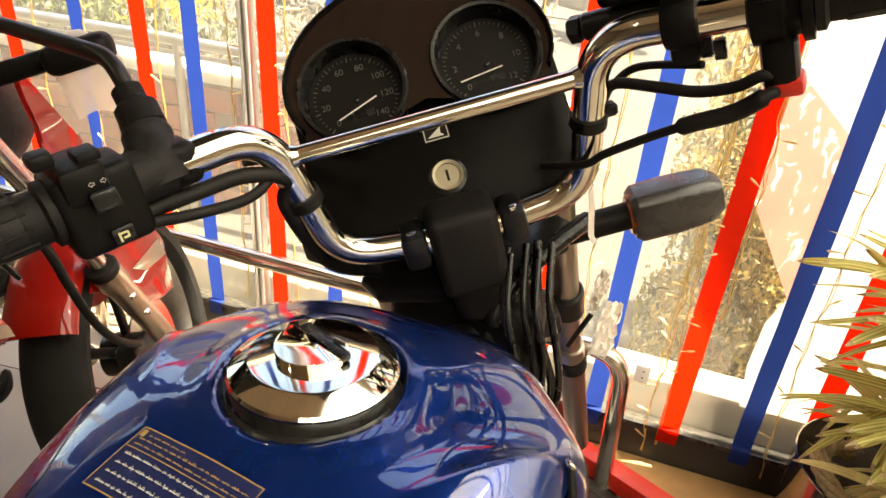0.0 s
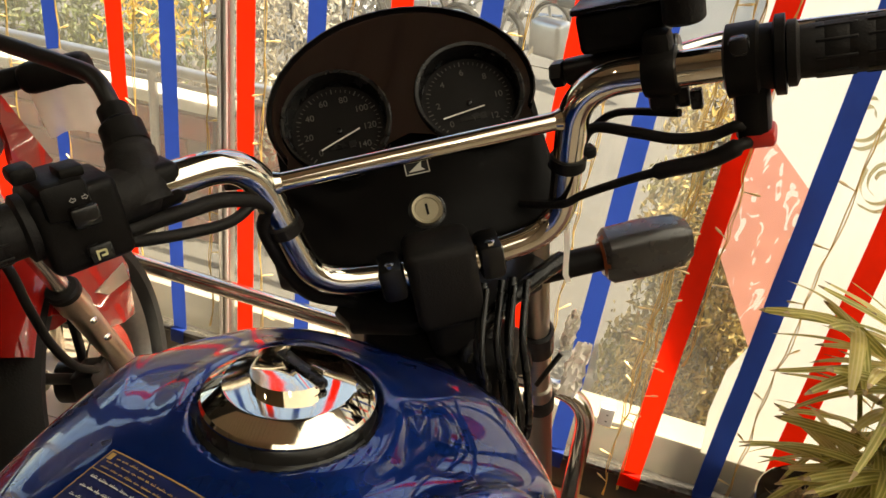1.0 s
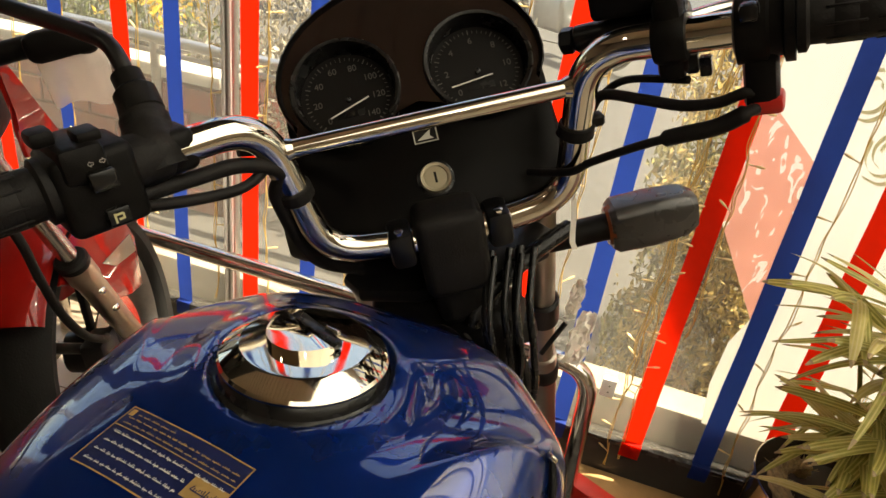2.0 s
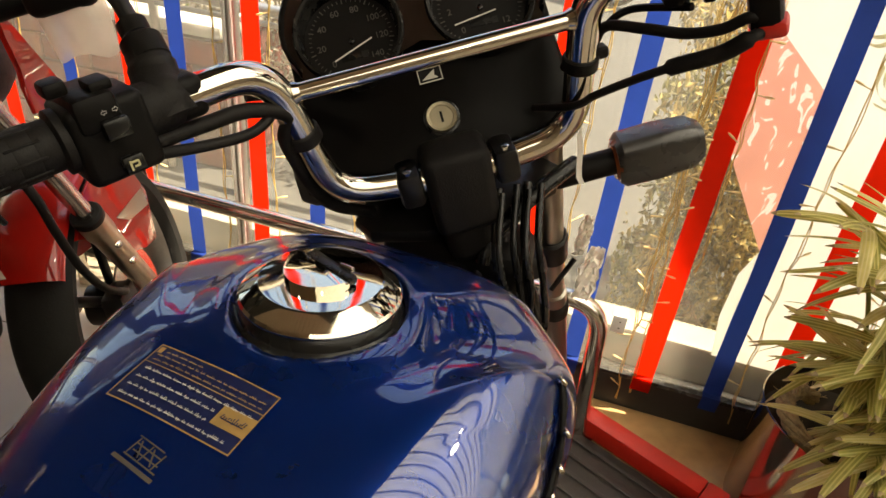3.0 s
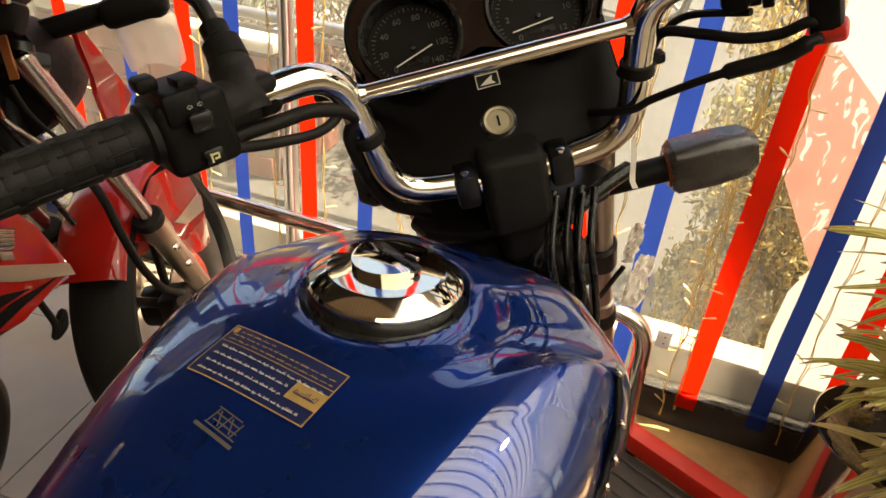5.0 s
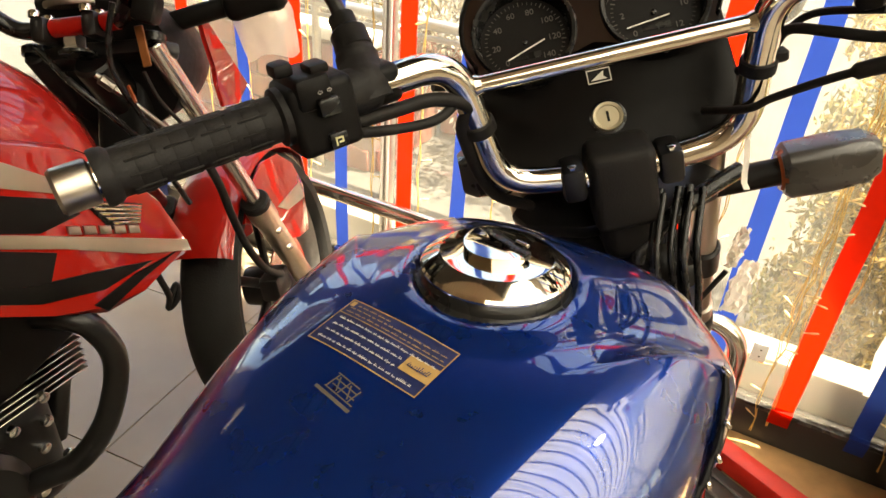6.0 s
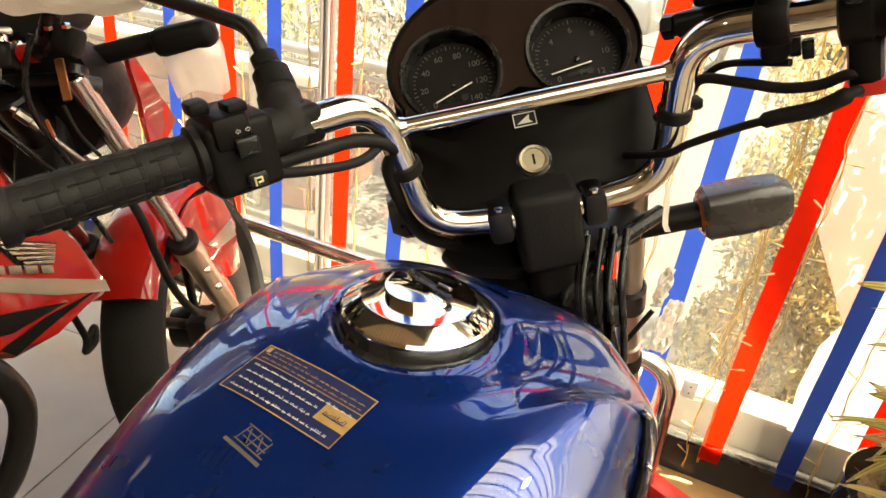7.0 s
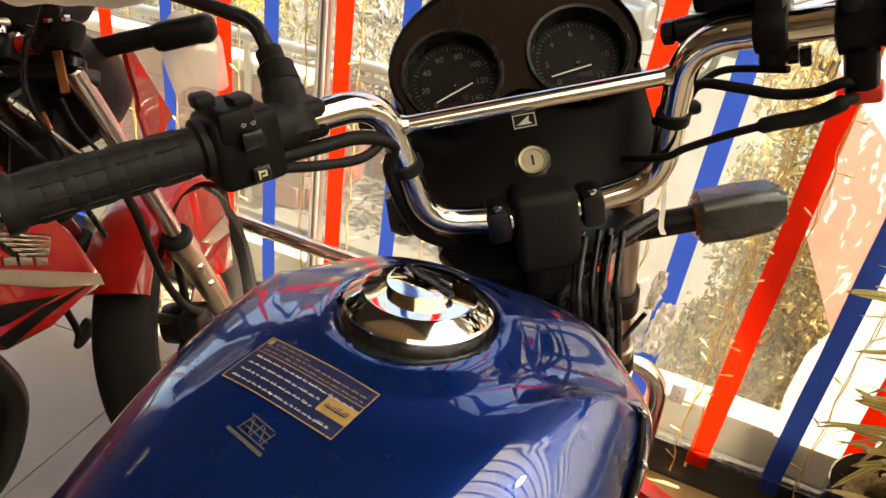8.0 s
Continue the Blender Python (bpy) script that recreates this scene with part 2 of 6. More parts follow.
GLASS.node_tree.links.new(gb.outputs[0], gp.inputs["Normal"])
# a thin uneven veil of dust on the panes
gd, gm, gr = GLASS.node_tree.nodes.new("ShaderNodeBsdfTranslucent"), GLASS.node_tree.nodes.new("ShaderNodeMixShader"), GLASS.node_tree.nodes.new("ShaderNodeMapRange")
gd.inputs["Color"].default_value = (0.78, 0.7, 0.56, 1)
gs = GLASS.node_tree.nodes.new("ShaderNodeTexNoise")
gs.inputs["Scale"].default_value, gs.inputs["Detail"].default_value, gs.inputs["Distortion"].default_value = 3.0, 5, 1.5
gr.inputs["From Min"].default_value, gr.inputs["From Max"].default_value = 0.3, 0.7
gr.inputs["To Min"].default_value, gr.inputs["To Max"].default_value = 0.03, 0.11
GLASS.node_tree.links.new(gs.outputs["Fac"], gr.inputs["Value"])
GLASS.node_tree.links.new(gr.outputs[0], gm.inputs[0])
GLASS.node_tree.links.new(gp.outputs[0], gm.inputs[1])
GLASS.node_tree.links.new(gd.outputs[0], gm.inputs[2])
GLASS.node_tree.links.new(gm.outputs[0], GLASS.node_tree.nodes["Material Output"].inputs["Surface"])


# ---- mesh helpers ----
def obj(name, bm, material, parent=None, label="", m=None, sharp=38):
    me = bpy.data.meshes.new(name)
    bm.to_mesh(me)
    bm.free()
    for p in me.polygons:
        p.use_smooth = True
    me.set_sharp_from_angle(angle=radians(sharp))
    for k in (material if isinstance(material, (list, tuple)) else [material]):
        me.materials.append(k)
    ob = new(name, me)
    if parent is not None:
        ob.parent = parent
    if m is not None:
        ob.matrix_basis = m
    if label:
        ob["label"] = label
    return ob


def part(name, bm, material, parent, label="", m=None, sharp=38):
    return obj(name, bm, material, parent, label, m, sharp)


def again(src, m, parent=None):
    """Another object on the same mesh."""
    ob = new(src.name.split(".")[0], src.data)
    ob.parent = parent if parent is not None else src.parent
    ob.matrix_basis = m
    if "label" in src:
        ob["label"] = src["label"]
    return ob


def empty(name, m, label, category, group="", kind=""):
    ob = new(name)
    ob.empty_display_size = 0.05
    ob.matrix_basis = m
    return tagged(ob, label, category, group, kind)


def box(sx, sy, sz, at=(0, 0, 0), bevel=0.0, seg=2, m=None, bm=None):
    own = bm is None
    bm = bm or bmesh.new()
    t = (m or Matrix()) @ Matrix.Translation(at) @ Matrix.Diagonal((sx, sy, sz, 1))
    vs = bmesh.ops.create_cube(bm, size=1, matrix=t)["verts"]
    if bevel:
        es = list({e for v in vs for e in v.link_edges})
        bmesh.ops.bevel(bm, geom=es, offset=bevel, segments=seg, affect="EDGES", profile=0.5)
    return bm


def lathe(profile, seg=32, m=None, bm=None, cap=True):
    """Revolves (radius, height) pairs round z."""
    bm = bm or bmesh.new()
    m = m or Matrix()
    rings = []
    for r, h in profile:
        if r < 1e-6:
            rings.append([bm.verts.new(m @ Vector((0, 0, h)))])
        else:
            rings.append([bm.verts.new(m @ Vector((r * math.cos(a), r * math.sin(a), h))) for a in (2 * math.pi * k / seg for k in range(seg))])
    for a, b in zip(rings, rings[1:]):
        for k in range(seg):
            j = (k + 1) % seg
            q = [a[k % len(a)], a[j % len(a)], b[j % len(b)], b[k % len(b)]]
            q = list(dict.fromkeys(q))
            if len(q) > 2:
                bm.faces.new(q)
    if cap:
        for ring, flip in ((rings[0], True), (rings[-1], False)):
            if len(ring) > 2:
                bm.faces.new(ring[::-1] if flip else ring)
    bmesh.ops.recalc_face_normals(bm, faces=bm.faces)
    return bm


def along(a, b):
    """A frame at a whose z runs to b; also the length."""
    a, b = Vector(a), Vector(b)
    d = b - a
    return Matrix.Translation(a) @ d.to_track_quat("Z", "Y").to_matrix().to_4x4(), d.length


def rod(a, b, r, seg=20, bm=None, bevel=0.0):
    m, n = along(a, b)
    e = bevel or min(r * 0.15, n * 0.1)
    return lathe([(r - e, 0), (r, e), (r, n - e), (r - e, n)], seg, m, bm)


def smooth(points, steps=8):
    """A Catmull-Rom curve through the points."""
    p = [Vector(q) for q in points]
    p = [p[0] * 2 - p[1]] + p + [p[-1] * 2 - p[-2]]
    out = []
    for i in range(1, len(p) - 2):
        a, b, c, d = p[i - 1:i + 3]
        for k in range(steps):
            t = k / steps
            out.append(0.5 * (2 * b + (c - a) * t + (2 * a - 5 * b + 4 * c - d) * t * t + (3 * b - a - 3 * c + d) * t ** 3))
    return out + [p[-2]]


def fillet(points, radius, n=8):
    """A polyline whose corners are rounded."""
    p = [Vector(q) for q in points]
    out = [p[0]]
    for a, b, c in zip(p, p[1:], p[2:]):
        u, v = (a - b), (c - b)
        lim = 0.48 * min(u.length, v.length)
        u.normalize(), v.normalize()
        half = math.acos(max(-1, min(1, u.dot(v)))) / 2
        d = min(lim, radius / math.tan(half)) if half < 1.55 else 0.0
        s, e = b + u * d, b + v * d
        for k in range(n + 1):
            t = k / n
            out.append((1 - t) ** 2 * s + 2 * t * (1 - t) * b + t * t * e)
    return out + [p[-1]]


def tube(points, radius, seg=14, bm=None, cap=True):
    """Sweeps a circle along points; radius may be a list."""
    bm = bm or bmesh.new()
    p = [Vector(q) for q in points]
    r = radius if isinstance(radius, (list, tuple)) else [radius] * len(p)
    t0 = (p[1] - p[0]).normalized()
    nrm = t0.orthogonal().normalized()
    rings = []
    for i, q in enumerate(p):
        t = ((p[min(i + 1, len(p) - 1)] - p[max(i - 1, 0)])).normalized()
        nrm = (nrm - t * nrm.dot(t)).normalized()
        b = t.cross(nrm)
        rings.append([bm.verts.new(q + r[i] * (math.cos(a) * nrm + math.sin(a) * b)) for a in (2 * math.pi * k / seg for k in range(seg))])
    for a, b in zip(rings, rings[1:]):
        for k in range(seg):
            j = (k + 1) % seg
            bm.faces.new((a[k], a[j], b[j], b[k]))
    if cap:
        bm.faces.new(rings[0][::-1]), bm.faces.new(rings[-1])
    return bm


def plate(outline, thick, bevel=0.0, m=None, bm=None):
    """Extrudes a flat outline (x, y) from z = 0 to thick."""
    bm = bm or bmesh.new()
    m = m or Matrix()
    lo = [bm.verts.new(m @ Vector((x, y, 0))) for x, y in outline]
    hi = [bm.verts.new(m @ Vector((x, y, thick))) for x, y in outline]
    top = bm.faces.new(hi)
    bot = bm.faces.new(lo[::-1])
    n = len(lo)
    for k in range(n):
        bm.faces.new((lo[k], lo[(k + 1) % n], hi[(k + 1) % n], hi[k]))
    if bevel:
        bmesh.ops.bevel(bm, geom=list(top.edges) + list(bot.edges), offset=bevel, segments=2, affect="EDGES", profile=0.5)
    bmesh.ops.recalc_face_normals(bm, faces=bm.faces)
    return bm


def loft(sections, closed=True, bm=None, caps=True):
    """Skins rings of equal length."""
    bm = bm or bmesh.new()
    rings = [[bm.verts.new(p) for p in s] for s in sections]
    n = len(rings[0])
    for a, b in zip(rings, rings[1:]):
        for k in range(n if closed else n - 1):
            j = (k + 1) % n
            bm.faces.new((a[k], a[j], b[j], b[k]))
    if caps and closed:
        bm.faces.new(rings[0][::-1]), bm.faces.new(rings[-1])
    bmesh.ops.recalc_face_normals(bm, faces=bm.faces)
    return bm


def lettering(text, size, thick=0.0004):
    """The built-in font's letters as a mesh, centred on the origin."""
    cu = bpy.data.curves.new("lettering", "FONT")
    cu.body, cu.size, cu.extrude, cu.align_x, cu.align_y = text, size, thick, "CENTER", "CENTER"
    ob = bpy.data.objects.new("lettering", cu)
    scene.collection.objects.link(ob)
    dg = bpy.context.evaluated_depsgraph_get()
    me = ob.evaluated_get(dg).to_mesh()
    bm = bmesh.new()
    bm.from_mesh(me)
    ob.evaluated_get(dg).to_mesh_clear()
    bpy.data.objects.remove(ob)
    bpy.data.curves.remove(cu)
    return bm


def curve_at(table, x):
    """Smooth interpolation in a short table of (x, value)."""
    xs = [a for a, _ in table]
    ys = [b for _, b in table]
    if x <= xs[0]:
        return ys[0]
    if x >= xs[-1]:
        return ys[-1]
    i = max(k for k in range(len(xs) - 1) if xs[k] <= x)
    h = xs[i + 1] - xs[i]
    t = (x - xs[i]) / h
    def slope(k):
        a, b = max(k - 1, 0), min(k + 1, len(xs) - 1)
        return (ys[b] - ys[a]) / (xs[b] - xs[a])
    m0, m1 = slope(i) * h, slope(i + 1) * h
    return (2 * t ** 3 - 3 * t ** 2 + 1) * ys[i] + (t ** 3 - 2 * t ** 2 + t) * m0 + (-2 * t ** 3 + 3 * t ** 2) * ys[i + 1] + (t ** 3 - t ** 2) * m1


# ---- the room ----
WALL_Y = 1.381                    # inner face of the window wall
ROOM = (-4.2, 8.0, -3.6, 3.05)    # west, east, south, ceiling height


def slab(name, lo, hi, material, label, category, bevel=0.0):
    c = [(a + b) / 2 for a, b in zip(lo, hi)]
    s = [b - a for a, b in zip(lo, hi)]
    ob = obj(name, box(*s, bevel=bevel), material, m=Matrix.Translation(c))
    return tagged(ob, label, category, kind="structure")


x0, x1, y0, zc = ROOM
floor = slab("floor", (x0, y0, -0.12), (x1, WALL_Y + 0.06, -0.004), GROUT, "pale glazed floor tiles with thin dark joints", "floor")
slab("wall_south", (x0, y0 - 0.15, -0.12), (x1, y0, zc), WALLPAINT, "plain pale painted showroom wall", "wall")
slab("wall_west", (x0 - 0.15, y0 - 0.15, -0.12), (x0, WALL_Y + 0.06, zc), WALLPAINT, "plain pale painted showroom wall", "wall")
slab("wall_east", (x1, y0 - 0.15, -0.12), (x1 + 0.15, WALL_Y + 0.06, zc), WALLPAINT, "plain pale painted showroom wall", "wall")

# ribbed ceiling boards over the west part, in one mesh; the dark soffit along the window is unseen, added to darken the
# tank's reflections
SKY_X = 0.28                      # east of this the roof is a milky corrugated rooflight
ADDED_SOFFIT_Y = 0.15
cb = bmesh.new()
box(SKY_X - x0 + 0.15, WALL_Y - y0 + 0.2, 0.1, ((x0 + SKY_X - 0.15) / 2, (WALL_Y + y0) / 2, zc + 0.09), bm=cb)
for k in range(34):
    x = x0 + (k + 0.5) * (SKY_X - x0) / 34
    box((SKY_X - x0) / 34 * 0.74, ADDED_SOFFIT_Y - y0, 0.045, (x, (ADDED_SOFFIT_Y + y0) / 2, zc + 0.02), bevel=0.006, seg=1, bm=cb)
tagged(obj("ceiling", cb, CEILPAINT), "cream ribbed ceiling boards with grooves", "ceiling", kind="structure")
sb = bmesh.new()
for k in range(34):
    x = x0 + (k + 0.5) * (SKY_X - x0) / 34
    box((SKY_X - x0) / 34 * 0.94, WALL_Y - ADDED_SOFFIT_Y - 0.03, 0.06, (x, (WALL_Y + ADDED_SOFFIT_Y - 0.02) / 2, zc + 0.01), bevel=0.006, seg=1, bm=sb)
tagged(obj("trim_soffit", sb, ADDED_SOFFIT), "dark boarded soffit along the shop window", "ceiling", kind="structure")
light = empty("rooflight", pose((SKY_X + x1) / 2, (WALL_Y + y0) / 2, zc + 0.03), "milky corrugated plastic rooflight, glowing with daylight", "rooflight", kind="structure")
bm = bmesh.new()
strips, hw, hl = [], (x1 - SKY_X) / 2 + 0.1, (WALL_Y - y0) / 2 + 0.1
for k in range(281):
    y = -hl + 2 * hl * k / 280
    z = 0.026 * math.sin(k * math.pi / 4)
    strips.append((bm.verts.new((-hw, y, z)), bm.verts.new((hw, y, z))))
for p_, q_ in zip(strips, strips[1:]):
    bm.faces.new((p_[0], p_[1], q_[1], q_[0]))
part("sheet", bm, SKYLIGHT, light, "corrugated translucent sheet")
bt = bmesh.new()
for k in range(45):
    box(2 * hw - 0.2, 0.014, 0.03, (0, -hl + 0.15 + 0.112 * k, -0.045), 0.004, 1, bm=bt)
part("batten", bt, ALU, light, "grey battens across the sheet")
for xx in (0.8, 3.2):
    part("purlin", box(0.05, 2 * hl - 0.2, 0.05, (xx, 0, -0.085), 0.004), ALU, light)


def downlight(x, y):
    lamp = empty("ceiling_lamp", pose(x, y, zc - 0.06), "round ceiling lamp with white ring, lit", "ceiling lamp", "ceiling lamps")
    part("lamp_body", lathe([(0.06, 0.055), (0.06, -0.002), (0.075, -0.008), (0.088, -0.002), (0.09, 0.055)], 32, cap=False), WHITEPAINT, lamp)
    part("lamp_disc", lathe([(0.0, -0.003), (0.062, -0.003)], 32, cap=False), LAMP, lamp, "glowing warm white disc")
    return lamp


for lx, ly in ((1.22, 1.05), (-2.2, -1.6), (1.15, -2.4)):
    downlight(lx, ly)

# window wall: sill frame, head, panes, mullions
slab("trim_sill", (x0, WALL_Y, -0.12), (x1, WALL_Y + 0.06, 0.1), FRAME, "black painted metal sill frame under the glass", "window frame", 0.006)
slab("trim_gasket", (x0, WALL_Y - 0.004, 0.1), (x1, WALL_Y + 0.03, 0.112), INDBODY, "thin grey metal glazing bead along the sill", "window frame", 0.002)
slab("trim_lintel", (x0, WALL_Y - 0.022, 2.5), (0.95, WALL_Y - 0.002, 2.918), WALLPAINT, "painted board over the shop window", "wall")
slab("trim_head", (x0, WALL_Y - 0.02, 2.92), (0.95, WALL_Y + 0.1, zc + 0.14), WALLPAINT, "painted lintel over the shop window", "wall")
MULL = (-2.95, -0.945, 1.05, 3.1, 5.1, 7.0)
panes = [x0, *MULL, x1]
for k, (a, b) in enumerate(zip(panes, panes[1:])):
    win = empty("window_%d" % (k + 1), pose((a + b) / 2, WALL_Y, 0.112), "tall fixed shop window pane of clear glass", "window", "shop windows", "structure")
    g = part("pane", box(b - a - 0.012, 0.008, 2.806, (0, 0.016, 1.403)), GLASS, win)
    g.visible_shadow = False
for mx in MULL:
    mm = empty("mullion", pose(mx, WALL_Y, 0.112), "slim pale aluminium window mullion with ridges", "mullion", "mullions", "structure")
    part("profile", box(0.03, 0.03, 2.806, (0, 0.012, 1.403), 0.004), ALU, mm)
    part("rib", box(0.008, 0.008, 2.806, (-0.009, -0.007, 1.403), 0.002), WHITEPAINT, mm)
    part("rib", box(0.008, 0.008, 2.806, (0.009, -0.007, 1.403), 0.002), WHITEPAINT, mm)

# tape stripes on the glass
RED_X = (-1.67, -1.252, -0.892, -0.527, -0.161, 0.181, 0.475, 0.86, 1.21)
BLUE_X = (-1.86, -1.442, -1.100, -0.720, -0.344, -0.008, 0.342, 0.66, 1.03)


def tape(x, width, material, label, foot, seed):
    rng = random.Random(seed)
    pts = []
    for k in range(25):
        z = foot + k * (2.88 - foot) / 24
        pts.append((x + 0.003 * math.sin(z * 2.1 + seed) + rng.uniform(-0.0008, 0.0008), z, width / 2 * rng.uniform(0.97, 1.03), WALL_Y + 0.0085))
    lap = WALL_Y - 0.0062
    first = pts[0]
    pts = [(first[0] + rng.uniform(-0.002, 0.002), foot - 0.036 - rng.uniform(0, 0.012), first[2], lap), (first[0], foot - 0.003, first[2], lap), (first[0], foot - 0.0005, first[2], lap + 0.001)] + pts
    bm = bmesh.new()
    for a, b in zip(pts, pts[1:]):
        bm.faces.new([bm.verts.new(v) for v in ((a[0] - a[2], a[3], a[1]), (a[0] + a[2], a[3], a[1]), (b[0] + b[2], b[3], b[1]), (b[0] - b[2], b[3], b[1]))])
    bmesh.ops.remove_doubles(bm, verts=bm.verts, dist=0.00001)
    bmesh.ops.recalc_face_normals(bm, faces=bm.faces)
    ob = obj("tape_stripe", bm, material)
    return tagged(ob, label, "tape stripe", "tape stripes on the window")


for k, x in enumerate(RED_X):
    tape(x, 0.047, REDTAPE, "glossy red tape stripe stuck upright on the window glass", 0.115, k)
for k, x in enumerate(BLUE_X):
    tape(x, 0.043, BLUETAPE, "dark blue tape stripe stuck upright on the window glass", 0.115, 20 + k)


# strings of fairy lights hanging on the glass
bulb_mesh = None


def light_string(x, foot, seed, wander=0.012):
    global bulb_mesh
    rng = random.Random(seed)
    st = empty("light_string", pose(x, WALL_Y, 0), "gold fairy light string hanging down the window", "light string", "fairy light strings")
    pts, ph = [], rng.uniform(0, 6)
    n = 60
    for k in range(n + 1):
        z = 2.5 - k * (2.5 - foot) / n
        pts.append((wander * math.sin(z * 3 + ph) + rng.uniform(-0.004, 0.004), -0.004 + 0.002 * math.sin(z * 9), z))
    part("wire", tube(smooth(pts, 3), 0.0013, 5), WIRE, st)
    pts2 = [(p[0] + 0.005 * math.sin(k * 0.9 + ph), p[1] - 0.002, p[2]) for k, p in enumerate(pts)]
    part("wire", tube(smooth(pts2, 3), 0.0011, 5), WIRE, st)
    for k in range(3, n, 2 if wander > 0.015 else 3):
        p = pts[k]
        if p[2] > 1.75:
            continue
        side = rng.choice((-1, 1))
        if wander > 0.015 and rng.random() < 0.25:
            continue
        turn = pose(*p, rng.uniform(-25, 5), side * rng.uniform(50, 110), 0)
        if bulb_mesh is None:
            bm = tube([(0, 0, 0), (0, 0, 0.016)], 0.0014, 5)
            lathe([(0.0022, 0.016), (0.0028, 0.023), (0.0022, 0.031), (0, 0.034)], 6, bm=bm)
            bulb_mesh = part("bulb", bm, BULB, st, "small clear bulb")
            bulb_mesh.matrix_basis = turn
        else:
            again(bulb_mesh, turn, st)


for k, (x, f) in enumerate(((-1.56, 0.2), (-1.40, 0.2), (-1.19, 0.15), (-0.995, 0.16), (-0.83, 0.13), (-0.62, 0.2), (-0.27, 0.3), (-0.075, 0.15), (0.135, 0.03), (0.205, 0.45), (0.40, 0.05), (0.58, 0.25))):
    light_string(x, f, 40 + k, 0.018 if k == 8 else 0.01)

for x, f, sd in ((0.146, 0.06, 71), (0.112, 0.25, 72)):
    light_string(x, f, sd, 0.017)

# stainless barrier rail along the window
rail = empty("barrier_rail", pose(-1.5, 1.25, 0), "low stainless steel pipe barrier along the window", "barrier rail")
part("pipe", tube(fillet([(-1.6, 0, 0.385), (1.535, 0, 0.385), (1.555, -0.005, 0.0)], 0.085, 12), 0.0205, 20), STEEL, rail, "polished pipe bent down to the floor")
part("flange", lathe([(0.05, 0.0), (0.05, 0.005), (0.024, 0.008)], 24, pose(1.555, -0.005, 0)), STEEL, rail)
for px in (-1.4, 0.1):
    part("post", rod((px, 0, 0), (px, 0, 0.372), 0.016), STEEL, rail)

# socket box stuck on the glass foot
sock = empty("socket_box", pose(0.085, WALL_Y - 0.0005, 0.262, 0, 0, 0), "small white plastic socket box on the glass", "socket box")
part("body", box(0.034, 0.014, 0.05, (0, -0.005, 0), 0.003), WHITEPAINT, sock)
for dz in (-0.01, 0.008):
    part("hole", box(0.004, 0.003, 0.003, (0.002, -0.0112, dz)), BLACK, sock)

# tan threshold strip on the floor along the sill
slab("trim_threshold", (-0.3, 1.12, -0.004), (1.2, WALL_Y - 0.0005, 0.006), WOODTAN, "tan stone threshold strip along the window sill", "threshold", 0.002)

# red display stand frame lying on the floor
stand = empty("display_stand", pose(0.345, 1.14, 0, 0, 0, -24.3), "low red painted steel display stand frame", "display stand")
part("rail_bar", box(0.62, 0.05, 0.05, (-0.31, 0, 0.035), 0.004), REDPAINT, stand)
part("rail_bar", box(0.05, 0.60, 0.05, (0.027, -0.275, 0.035), 0.004), REDPAINT, stand)
part("rail_bar", box(0.05, 0.55, 0.05, (-0.6, -0.302, 0.035), 0.004), REDPAINT, stand)
part("mat", box(0.545, 0.54, 0.012, (-0.285, -0.3, 0.008), 0.003), MAT, stand, "black ribbed rubber mat inside the frame")
for k in range(11):
    part("mat_rib", box(0.5, 0.012, 0.005, (-0.285, -0.06 - k * 0.048, 0.0165), 0.002, 1), MAT, stand)
part("clamp_pipe", rod((0.035, -0.06, 0.062), (-0.005, -0.22, 0.19), 0.014), CHROME, stand, "shiny chrome pipe clamp")
part("clamp_collar", rod((0.037, -0.052, 0.06), (0.03, -0.085, 0.085), 0.02), CHROME_WORN, stand)

# dark red mat on the floor beside the stand, mirrored in the pot
slab("floor_mat", (0.43, 0.2, 0.0005), (1.5, 1.02, 0.009), MATRED, "dark red rubber mat on the floor beside the plant pot", "floor mat", 0.003)

# ---- outside ----
# unseen canopy, added outside the shop's east end to carry the roof's ribs on in the tank's reflection
can = empty("canopy", pose(5.1, WALL_Y + 0.15, 3.0), "milky corrugated plastic canopy, out of view, added for the tank to reflect", "canopy", kind="structure")
bm = bmesh.new()
strips = []
for k in range(401):
    y = 7.25 * k / 400
    z = 0.026 * math.sin(k * math.pi / 4)
    strips.append((bm.verts.new((-3.2, y, z)), bm.verts.new((9.0, y, z))))
for p_, q_ in zip(strips, strips[1:]):
    bm.faces.new((p_[0], p_[1], q_[1], q_[0]))
part("sheet", bm, SKYLIGHT, can, "corrugated translucent sheet")
bt = bmesh.new()
for k in range(38):
    box(12.2, 0.045, 0.04, (2.9, 0.08 + 0.19 * k, -0.045), 0.004, 1, bm=bt)
part("batten", bt, ALU, can, "grey battens across the sheet")
for xx, yy in ((0.6, 7.0), (4.0, 7.0), (8.0, 7.0)):
    part("post", rod((xx, yy, -3.1), (xx, yy, -0.05), 0.03, 12), ALU, can)

OUT_Z = -0.1
ground = obj("ground", box(160, 120, 0.2, (0, 20, OUT_Z - 0.1)), PAVING)
tagged(ground, "grey sunlit pavement outside reaching the street", "ground", kind="structure")
slab("pavement_plinth", (-4.0, WALL_Y + 0.062, OUT_Z), (8.0, WALL_Y + 0.16, 0.205), PLINTH, "pale stone plinth outside along the window foot", "plinth", 0.006)
slab("road", (-60, 7.6, OUT_Z + 0.0), (60, 16, OUT_Z + 0.012), ASPHALT, "grey asphalt street", "road")
